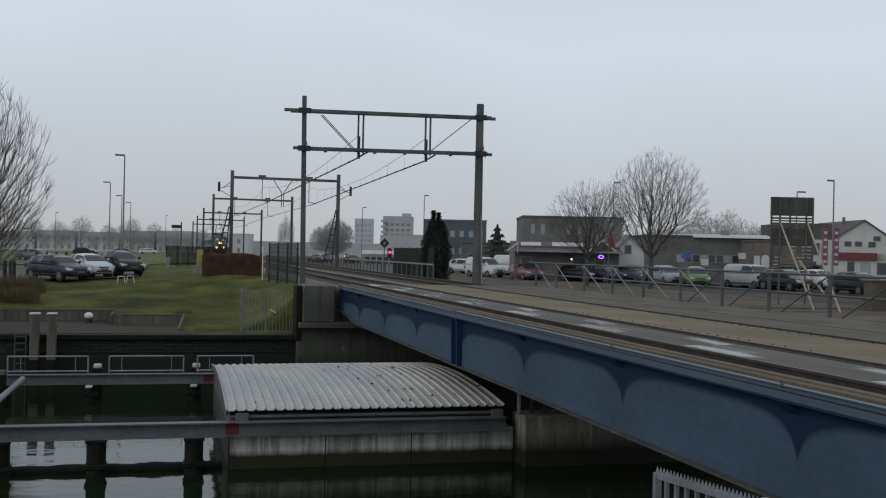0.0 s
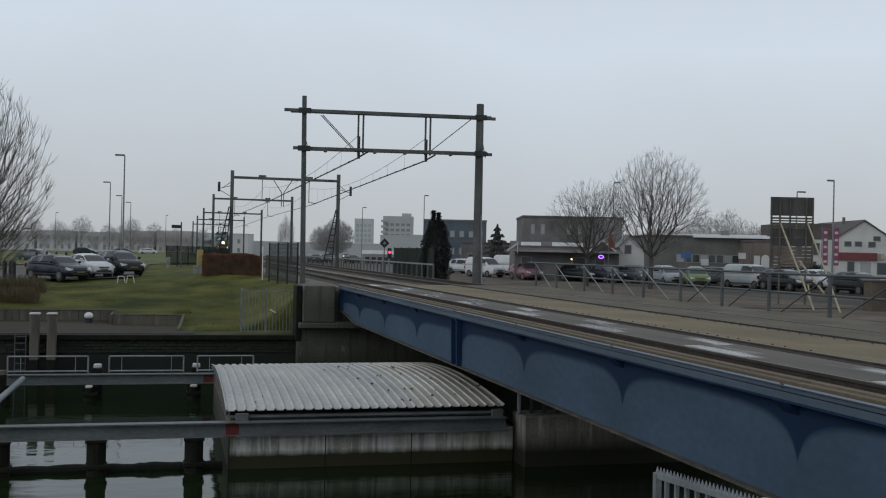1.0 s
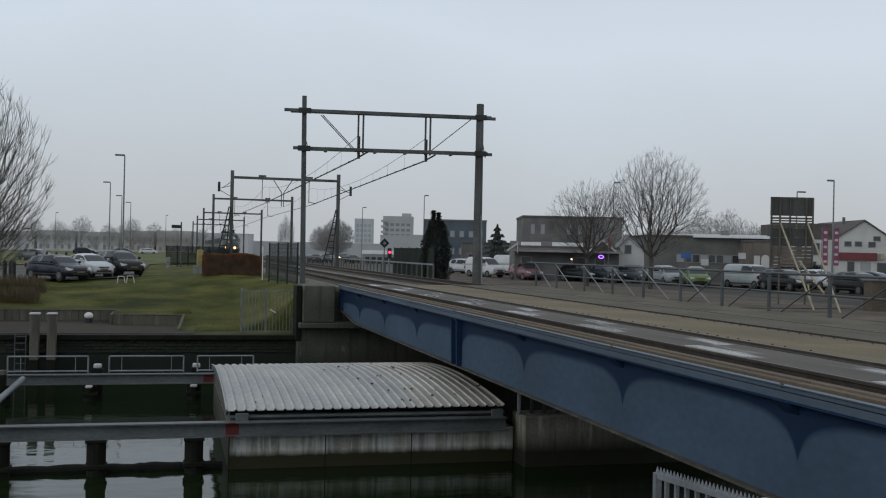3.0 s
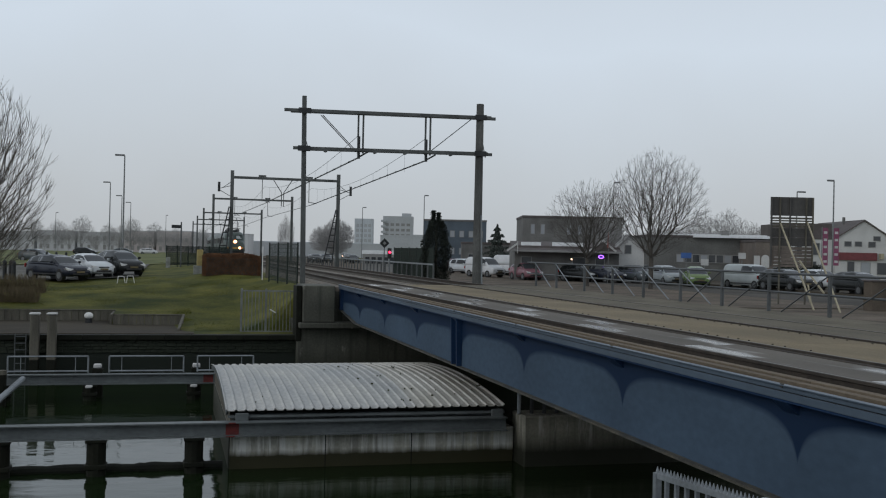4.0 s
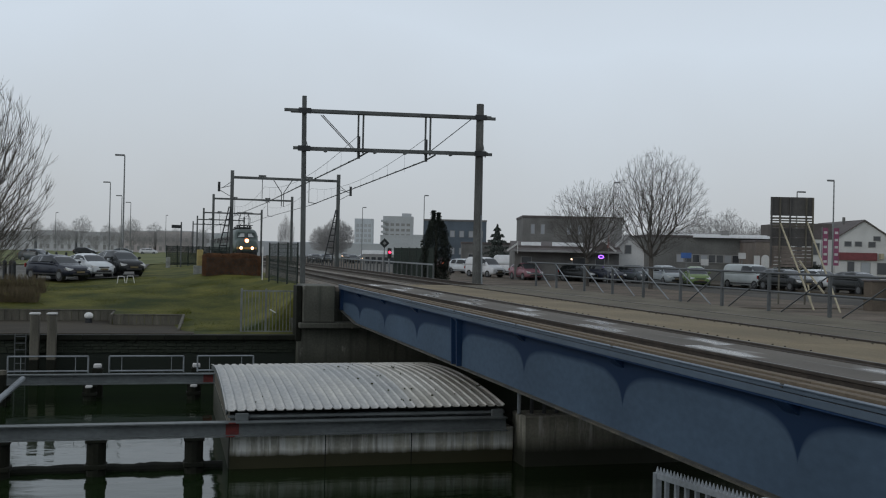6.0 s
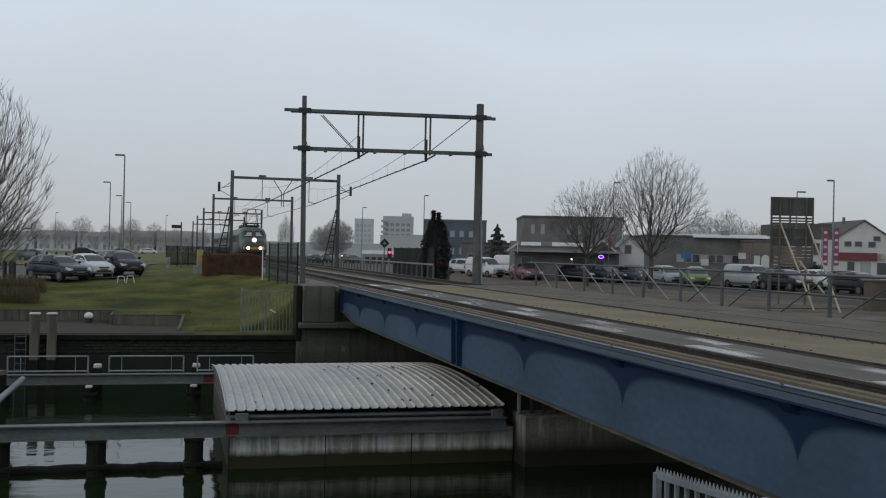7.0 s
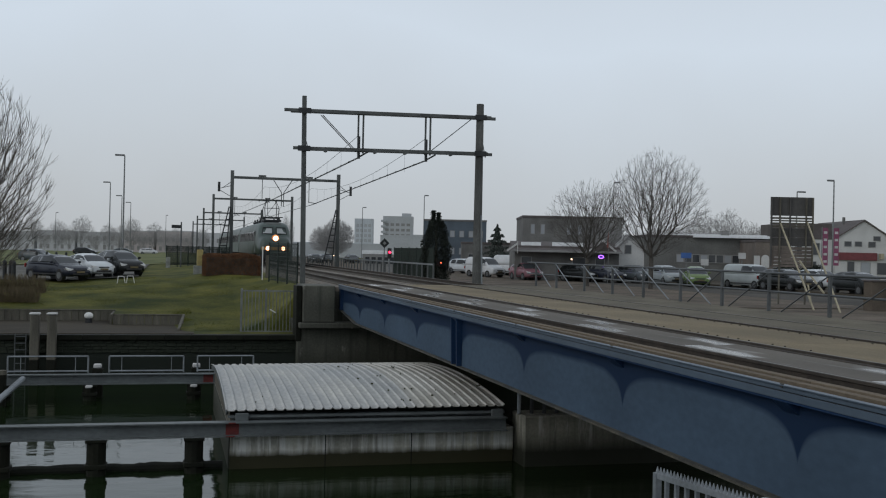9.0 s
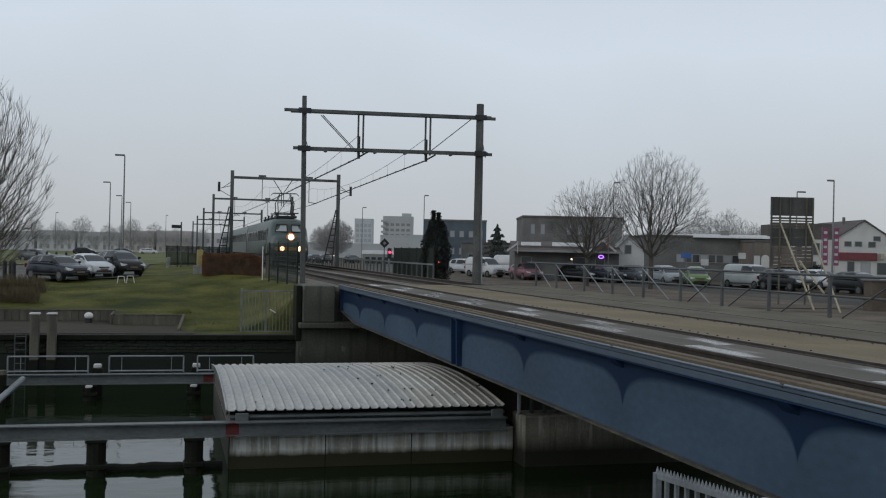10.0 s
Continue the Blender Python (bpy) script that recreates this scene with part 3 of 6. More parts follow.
    return b


bridge = make_bridge()

RAIL = [(-0.07, -0.16), (0.07, -0.16), (0.07, -0.145), (0.012, -0.12), (0.012, -0.045), (0.036, -0.035), (0.036, -0.004), (0.028, 0.0), (-0.028, 0.0), (-0.036, -0.004), (-0.036, -0.035), (-0.012, -0.045), (-0.012, -0.12), (-0.07, -0.145)]


def make_track(cx, name, label):
    t = thing(name, pose(0, 0, 0), label, "railway track", "railway tracks", "structure")
    for s in (-1, 1):
        x = cx + s * 0.7525
        bm = BM()
        prism(bm, [(x + u, v) for u, v in RAIL], 1.2, 320, "y")
        r = part("rail", bm, M["railside"], t)
        bm = BM()
        box(bm, x - 0.026, x + 0.026, 1.2, 320, 0.001, 0.004)
        part("running_band", bm, M["railtop"], r, "polished rail head")
        # check rail on the bridge
        if cx > 10 and s > 0:
            continue
        bm = BM()
        box(bm, x - s * 0.16 - 0.03, x - s * 0.16 + 0.03, 1.2, 40, -0.13, -0.02, 0.01)
        part("check_rail", bm, M["railside"], t)
    me = bpy.data.meshes.new("sleeper")
    bb = BM()
    box(bb, -1.25, 1.25, -0.12, 0.12, -0.3, -0.13, 0.02)
    bb.to_mesh(me)
    bb.free()
    me.materials.append(M["sleeper"])
    for i in range(120):
        shared("sleeper", me, t, pose(cx, 42.2 + i * 0.6, 0))
    return t


make_track(8.10, "railway_track", "rusty-sided rails of the track that the train uses")
make_track(12.03, "railway_track", "rusty-sided rails of the second track")

bm = BM()
prism(bm, [(5.6, -0.6), (6.4, -0.17), (13.9, -0.17), (15.4, -0.6)], 41.9, 330, "y")
tagged(part("track_bed", bm, M["ballast"]), "brown-grey crushed stone ballast bed", "ballast", kind="structure")


# ---- railing on the far edge of the bridge ----
def make_railing():
    r = thing("bridge_railing", pose(0, 0, 0), "grey steel tube railing with diagonal braces along the deck edge", "railing")
    X = 14.8
    ys = [9.5, 12.0, 14.3, 16.5, 18.75, 21.2, 23.75, 26.1, 28.55, 31.1, 33.55, 36.1, 39.0, 41.4]
    for i, y in enumerate(ys):
        bm = BM()
        box(bm, X - 0.038, X + 0.038, y - 0.038, y + 0.038, -0.02, 0.97, 0.008)
        part("post", bm, M["poledark"], r)
        if y > 26.2:
            a, c = (X - 0.05, y, 0.95), (X - 0.05, y - 1.9, 0.02)
        else:
            a, c = (X - 0.05, y, 0.95), (X - 0.05, y + 1.9, 0.02)
        bm = BM()
        rod(bm, a, c, 0.018)
        part("brace", bm, M["galv"] if y > 26.2 else M["poledark"], r)
    for z in (0.97, 0.50):
        bm = BM()
        rod(bm, (X, 3, z), (X, 42.5, z), 0.029)
        part("rail", bm, M["poledark"], r)


make_railing()


# ---- overhead line gantries ----
def gantry_near():
    Y = 50.0
    g = thing("overhead_gantry", pose(0, 0, 0), "weathered grey portal carrying the overhead line, with two crossbeams", "gantry", "overhead line gantries")
    for x, top in ((6.06, 8.66), (14.73, 8.76)):
        bm = BM()
        rod(bm, (x, Y, -0.5), (x - 0.1 * (x < 10), Y, top), 0.235 if x > 10 else 0.165, 0.19 if x > 10 else 0.14, n=4 if x < 10 else 8)
        part("post", bm, M["concrete_post" if x > 10 else "gantry"], g)
    for z, a, c in ((7.93, 5.0, 15.6), (6.13, 5.45, 15.45)):
        bm = BM()
        for dy in (-0.2, 0.2):
            x0, x1 = a + (0.35 if dy > 0 else 0), c - (0.35 if dy < 0 else 0)
            bar(bm, (x0, Y + dy, z + 0.015 * (x0 - 5)), (x1, Y + dy, z + 0.015 * (x1 - 5)), 0.08, 0.15)
        part("crossbeam", bm, M["gantry"], g)
    for x in (5.97, 14.72):
        for z in (7.93 + 0.015 * (x - 5), 6.13 + 0.015 * (x - 5)):
            bm = BM()
            box(bm, x - 0.3, x + 0.3, Y - 0.27, Y - 0.2, z - 0.14, z + 0.12, 0.01)
            part("clamp", bm, M["black_steel"], g)
    for x in (8.6, 11.95):
        for dx in (-0.0, 0.24):
            bm = BM()
            bar(bm, (x + dx, Y, 7.93 + 0.015 * (x - 5)), (x + dx, Y, 5.98 + 0.015 * (x - 5)), 0.08, 0.08)
            part("hanger", bm, M["gantry"], g)
        bm = BM()
        rod(bm, (x + 0.02, Y - 0.1, 6.85), (x + 0.02, Y - 0.1, 5.76), 0.07, n=6)
        part("insulator", bm, M["black_steel"], g)
        bm = BM()
        rod(bm, (x, Y, 5.82), (x + 0.45, Y - 0.3, 6.10), 0.04, n=6)
        part("wire_horn", bm, M["wire"], g)
    for p, q in (((6.75, Y, 7.8), (8.45, Y, 6.1)), ((6.85, Y, 7.8), (8.55, Y, 6.1)), ((14.3, Y, 8.0), (12.2, Y, 6.28)), ((6.0, Y, 6.8), (6.2, Y, 6.1)), ((14.9, Y, 6.8), (15.05, Y, 6.1))):
        bm = BM()
        rod(bm, p, q, 0.022, n=5)
        part("stay_rod", bm, M["black_steel"], g)
    for x in (7.0, 9.4, 10.9, 13.2):
        bm = BM()
        z = 6.05 + 0.015 * (x - 5)
        rod(bm, (x, Y - 0.25, z), (x, Y - 0.1, z), 0.1, n=8)
        part("roller", bm, M["gantry"], g)
    # down-pipe on the right post
    bm = BM()
    rod(bm, (14.95, Y - 0.15, -0.3), (14.85, Y - 0.15, 3.2), 0.05, n=6)
    part("cable_duct", bm, M["galv"], g)


def gantry_far(Y, x0, x1, top, beam, ladder):
    g = thing("overhead_gantry", pose(0, 0, 0), "slim grey portal over two tracks with hanging insulators", "gantry", "overhead line gantries")
    for x in (x0, x1):
        bm = BM()
        box(bm, x - 0.16, x + 0.16, Y - 0.16, Y + 0.16, -0.6, top, 0.02)
        part("post", bm, M["gantry"], g)
    bm = BM()
    box(bm, x0, x1, Y - 0.1, Y + 0.1, beam - 0.12, beam + 0.12)
    part("crossbeam", bm, M["gantry"], g)
    for x in (8.12, 12.55):
        bm = BM()
        box(bm, x - 0.35, x + 0.35, Y - 0.1, Y + 0.1, beam + 0.14, beam + 0.30)
        box(bm, x - 0.03, x + 0.03, Y - 0.04, Y + 0.04, beam - 2.2, beam - 0.1)
        part("suspension", bm, M["gantry"], g)
        bm = BM()
        rod(bm, (x + 0.02, Y, beam - 2.1), (x + 0.75, Y, beam - 2.25), 0.03, n=5)
        part("steady_arm", bm, M["wire"], g)
    if ladder:
        bm = BM()
        for p, q in (((9.1, Y, beam), (9.95, Y, beam - 1.3)), ((11.0, Y, beam), (10.15, Y, beam - 1.3)), ((9.95, Y, beam - 1.3), (9.95, Y, beam - 2.6)), ((10.15, Y, beam - 1.3), (10.15, Y, beam - 2.6))):
            bar(bm, p, q, 0.07, 0.07)
        part("bracket_frame", bm, M["gantry"], g)
        for x, s in ((x0, -1), (x1, 1)):
            bm = BM()
            for p, q in (((x, Y, 7.2), (x + s * 1.15, Y, 6.9)), ((x, Y, 6.1), (x + s * 1.15, Y, 6.75)), ((x, Y, 7.6), (x + s * 0.9, Y, 6.95))):
                bar(bm, p, q, 0.05, 0.05)
            part("side_bracket", bm, M["black_steel"], g)
            bm = BM()
            rod(bm, (x + s * 1.2, Y, 6.6), (x + s * 1.2, Y, 7.5), 0.12, n=8)
            part("insulator", bm, M["black_steel"], g)
            bm = BM()
            bar(bm, (x - 1.45, Y - 0.4, -0.3), (x - 0.25, Y - 0.4, 5.2), 0.11, 0.11)
            bar(bm, (x - 0.55, Y - 0.4, -0.3), (x - 0.12, Y - 0.4, 5.2), 0.11, 0.11)
            for i in range(9):
                f = i / 9
                bar(bm, (x - 1.45 + 1.2 * f, Y - 0.4, -0.3 + 5.5 * f), (x - 0.55 + 0.43 * f, Y - 0.4, -0.3 + 5.5 * f), 0.09, 0.09)
            part("ladder", bm, M["black_steel"], g)


gantry_near()
gantry_far(100, 5.32, 15.38, 8.62, 7.98, True)
gantry_far(145, 5.28, 15.9, 8.6, 8.0, False)
gantry_far(192, 5.32, 15.6, 8.4, 7.6, False)
gantry_far(240, 5.3, 15.6, 8.4, 7.6, False)
gantry_far(290, 5.3, 15.6, 8.4, 7.6, False)


def overhead_wires():
    spans = [(50.2, 100), (100, 145), (145, 192), (192, 240), (240, 290)]
    for cx, ax in ((8.1, 8.62), (12.03, 11.97)):
        w = thing("overhead_line", pose(0, 0, 0), "thin dark contact and carrier wires with droppers", "overhead line", "overhead lines")
        for i, (a, b) in enumerate(spans):
            xa = ax if i == 0 else cx + (0.25 if i % 2 else -0.25) + (0.5 if cx > 10 else 0)
            xb = cx + (0.25 if (i + 1) % 2 else -0.25) + (0.5 if cx > 10 else 0)
            bm = BM()
            z0 = 5.82 if i == 0 else 5.6
            for dx in (-0.03, 0.05):
                rod(bm, (xa + dx, a, z0), (xb + dx, b, 5.6), 0.016 if i else 0.02, n=5)
            part("contact_wire", bm, M["wire"], w)
            for k in range(1, 20 if i == 0 else 1):
                f = k / 20
                bm = BM()
                rod(bm, (xa + (xb - xa) * f + 0.01, a + (b - a) * f - 0.12, z0 + (5.6 - z0) * f + 0.02), (xa + (xb - xa) * f + 0.01, a + (b - a) * f + 0.12, z0 + (5.6 - z0) * f + 0.02), 0.04, n=6)
                part("wire_clamp", bm, M["wire"], w)
            bm = BM()
            pts = []
            for k in range(11):
                f = k / 10
                pts.append((xa + (xb - xa) * f, a + (b - a) * f, (6.9 if i == 0 else 7.2) + 0.3 * (1 if i == 0 else 0) * f - 1.0 * 4 * f * (1 - f) * 0.9))
            for p, q in zip(pts, pts[1:]):
                rod(bm, p, q, 0.012, n=4, cap=False)
            part("carrier_wire", bm, M["wire"], w)
            for p in pts[1:-1]:
                bm = BM()
                rod(bm, p, (p[0], p[1], 5.6), 0.006, n=3)
                part("dropper", bm, M["wire"], w)


overhead_wires()


# ---- in the water: guide beams, piles, machine shed ----
def make_beams():
    for Y, zt, hb in ((24.5, -2.695, 0.335), (36.4, -2.97, 0.34)):
        g = thing("guide_beam", pose(0, 0, 0), "grey painted steel guide beam on piles above the water", "guide beam", "guide beams")
        bm = BM()
        ibeam_x(bm, -12 if Y < 30 else -5.4, 8.05 if Y < 30 else 1.5, Y, zt, hb, 0.30)
        part("beam", bm, M["beam"], g)
        if Y < 30:
            bm = BM()
            box(bm, 1.28, 1.58, Y - 0.022, Y - 0.0155, zt - hb + 0.035, zt - 0.035)
            box(bm, 1.34, 1.5, Y - 0.156, Y - 0.151, zt - 0.03, zt)
            box(bm, 1.28, 1.48, Y - 0.156, Y - 0.151, zt - hb, zt - hb + 0.03)
            part("red_mark", bm, M["red"], g, "flaking red painted end")
        else:
            bm = BM()
            box(bm, 1.12, 1.44, Y - 0.022, Y - 0.0155, zt - hb + 0.035, zt - 0.035)
            part("red_mark", bm, M["red"], g, "flaking red painted end")
        for x in ((-3.56, -1.545, 0.58) if Y < 30 else (-5.2, -2.55, 0.8)):
            bm = BM()
            rod(bm, (x, Y + 0.05, -6), (x, Y + 0.05, zt - hb), 0.215, n=12)
            box(bm, x - 0.23, x + 0.23, Y - 0.18, Y + 0.26, zt - hb - 0.07, zt - hb - 0.004, 0.01)
            part("pile", bm, M["wetpost"], g)
            bm = BM()
            box(bm, x - 0.235, x + 0.235, Y - 0.17, Y + 0.25, -3.70, -3.58, 0.02)
            part("pile_collar", bm, M["wetpost"], g)
            if Y > 30:
                bm = BM()
                box(bm, x - 0.11, x + 0.11, Y - 0.42, Y - 0.2, zt - 0.42, zt - 0.34, 0.02)
                part("pile_cap", bm, M["render_white"], g)
    # low hoop railings on the far beam
    for x0, x1 in ((-5.12, -2.62), (-1.95, 0.46), (0.92, 2.8)):
        r = thing("hoop_railing", pose(0, 0, 0), "low galvanised hoop railing on the guide beam", "railing", "hoop railings")
        Y, z0, z1 = 36.55, -2.94, -2.40
        for p, q in (((x0, Y, z0), (x0, Y, z1)), ((x1, Y, z0), (x1, Y, z1)), ((x0, Y, z1), (x1, Y, z1)), ((x0, Y, z0 + 0.05), (x1, Y, z0 + 0.05)), ((x0 + 0.4, Y, z0), (x0 + 0.4, Y, z1)), ((x1 - 0.4, Y, z0), (x1 - 0.4, Y, z1))):
            bm = BM()
            th = 0.028 if p[0] != q[0] or p[0] in (x0, x1) else 0.012
            rod(bm, p, q, th)
            part("tube", bm, M["galv"], r)
    # timber fender posts behind the far beam
    for x in (-2.36, 0.90):
        f = thing("fender_post", pose(x, 37.2, 0), "squat timber fender post with a pale cap", "post", "fender posts")
        bm = BM()
        box(bm, -0.17, 0.17, -0.17, 0.17, -6, -2.86, 0.02)
        part("shaft", bm, M["wetpost"], f)
        bm = BM()
        box(bm, -0.13, 0.13, -0.13, 0.13, -2.859, -2.72, 0.03)
        part("cap", bm, M["render_white"], f)
    # slanting tube at the edge of the basin
    lg = thing("floating_log", pose(0, 0, 0), "dark waterlogged timber log floating along the piles", "log")
    bm = BM()
    rod(bm, (-14, 25.0, -3.84), (-6, 25.0, -3.84), 0.15, 0.16, n=12)
    for i in range(58):
        a = -6 + i * 0.125
        r0, r1 = [0.155 + 0.04 * noise.noise((q * 1.7, 4, 2)) + 0.02 * noise.noise((q * 7, 1, 9)) for q in (a, a + 0.125)]
        rod(bm, (a, 25.0, -3.84), (a + 0.125, 25.0, -3.84), r0, r1, n=12)
    part("trunk", bm, M["wetpost"], lg)
    s = thing("boom_pole", pose(0, 0, 0), "pale slanting steel boom pole", "pole")
    bm = BM()
    rod(bm, (-4.58, 36.0, -3.07), (-5.0, 32.5, -3.46), 0.10, n=10)
    part("tube", bm, M["galv"], s)
    d = thing("mooring_post", pose(-5.15, 35.4, 0), "dark round mooring post with a pale top", "mooring post")
    bm = BM()
    rod(bm, (0, 0, -6), (0, 0, -2.85), 0.17, n=10)
    part("shaft", bm, M["wetpost"], d)
    bm = BM()
    rod(bm, (0, 0, -2.849), (0, 0, -2.72), 0.18, n=10)
    part("cap", bm, M["timber"], d)


make_beams()


def make_shed():
    s = thing("machine_shed", pose(0, 0, 0), "low concrete machine house with an arched corrugated roof, streaked with dirt", "shed")
    x0, x1, ya, yb = 1.28, 8.06, 24.6, 34.2
    bm = BM()
    box(bm, x0 + 0.12, 8.34, 24.75, yb - 0.2, -5.5, -2.99, 0.02)
    part("base_wall", bm, M["shedwall"], s)
    # Dark strip added for the shade below the roof edge.
    bm = BM()
    box(bm, x0 + 0.2, x1, 24.70, 24.74, -2.88, -2.68)
    part("eaves_shade_strip", bm, M["black_steel"], s)
    bm = BM()
    box(bm, x0 + 0.05, x1, 24.62, 24.70, -2.63, -2.58)
    part("eaves_beam", bm, M["beam"], s)
    bm = BM()
    box(bm, x0 + 0.15, x1, 24.76, yb - 0.3, -2.985, -2.58)
    part("upper_wall", bm, M["beam"], s)
    for x in (3.62, 5.72):
        bm = BM()
        box(bm, x, x + 0.022, 24.742, 24.78, -4.2, -3.0)
        part("wall_joint", bm, M["wetpost"], s)
    # arched corrugated roof, in sheets across the width
    span, rise = yb - ya, 0.29
    zc = -2.455
    for k in range(6):
        a, b = x0 + k * 1.124, x0 + (k + 1) * 1.124 + 0.02
        n, m = 80, 26
        v, f = [], []
        for layer in (0, 1):
            for j in range(m + 1):
                fy = j / m
                y = ya + span * fy
                base = zc + rise * (1 - (2 * fy - 1) ** 2) - layer * 0.02 + 0.004 * k
                for i in range(n + 1):
                    x = a + (b - a) * i / n
                    ph = ((x - x0) / 0.2248) % 1
                    c = 0.035 if ph < 0.12 else (0.035 * (0.24 - ph) / 0.12 if ph < 0.24 else (0 if ph < 0.88 else 0.035 * (ph - 0.88) / 0.12))
                    v.append((x, y, base + c))
        w = n + 1
        off = w * (m + 1)
        for j in range(m):
            for i in range(n):
                q = j * w + i
                f.append((q, q + 1, q + w + 1, q + w))
                f.append((off + q, off + q + w, off + q + w + 1, off + q + 1))
        for i in range(n):
            f.append((i, off + i, off + i + 1, i + 1))
            q = m * w + i
            f.append((q, q + 1, off + q + 1, off + q))
        for j in range(m):
            q = j * w
            f.append((q, q + w, off + q + w, off + q))
        raw("roof_sheet", v, f, M["roofsheet"] if k < 4 else M["roofsheet_lifted"], s, "" if k < 4 else "browner corrugated sheet, lightened against the bridge's shade")
    # gable edge on the open side
    pts = [(ya + span * j / 16, zc + rise * (1 - (2 * j / 16 - 1) ** 2) - 0.02) for j in range(17)]
    low = [(ya + 0.25 + (span - 0.5) * j / 16, zc - 0.14 + (rise - 0.02) * (1 - (2 * j / 16 - 1) ** 2)) for j in range(17)]
    bm = BM()
    prism(bm, pts + low[::-1], x0 + 0.02, x0 + 0.07)
    part("gable_trim", bm, M["beam"], s)
    bm = BM()
    prism(bm, [(y, z) for y, z in low] + [(yb - 0.3, -2.99), (ya + 0.3, -2.99)], x0 + 0.12, x0 + 0.16)
    part("gable_panel", bm, M["timber"], s, "dull dark gable panel")
    bm = BM()
    box(bm, x0 + 0.09, x0 + 0.118, 24.78, yb - 0.25, -5.5, -3.0)
    part("side_wall", bm, M["abutment"], s, "weed-covered dark side wall")
    for x in (1.5, 7.7):
        bm = BM()
        box(bm, x, x + 0.3, 24.55, 24.62, -2.72, -2.52, 0.01)
        part("lug", bm, M["beam"], s)
    # dead leaves and moss tufts on the sheets
    rnd = random.Random(8)
    bm = BM()
    for i in range(34):
        x = rnd.uniform(4.8, 8.0) if i < 29 else rnd.uniform(1.6, 8)
        y = rnd.uniform(25.0, 33)
        fy = (y - ya) / span
        z = zc + rise * (1 - (2 * fy - 1) ** 2) + 0.045
        r = rnd.uniform(0.008, 0.026)
        box(bm, x - r, x + r, y - r * 1.6, y + r * 1.6, z - 0.01, z + 0.022)
    tagged(part("moss_tufts", bm, M["moss"], s), kind="stuff")


make_shed()


# ---- train ----
def loft(sections, closed=True):
    bm = BM()
    rings = [[bm.verts.new(p) for p in s] for s in sections]
    n = len(rings[0])
    for a, b in zip(rings, rings[1:]):
        for i in range(n):
            j = (i + 1) % n
            bm.faces.new((a[i], a[j], b[j], b[i]))
    bm.faces.new(rings[0][::-1])
    bm.faces.new(rings[-1])
    bmesh.ops.recalc_face_normals(bm, faces=bm.faces)
    return bm


def shell(y, hw, zb, zt, n=20, px=0.30, pz=0.55):
    pts = []
    for i in range(n + 1):
        a = math.pi * i / n
        c, s = math.cos(a), math.sin(a)
        pts.append((hw * math.copysign(abs(c) ** px, c), y, zb + (zt - zb) * s ** pz))
    return pts


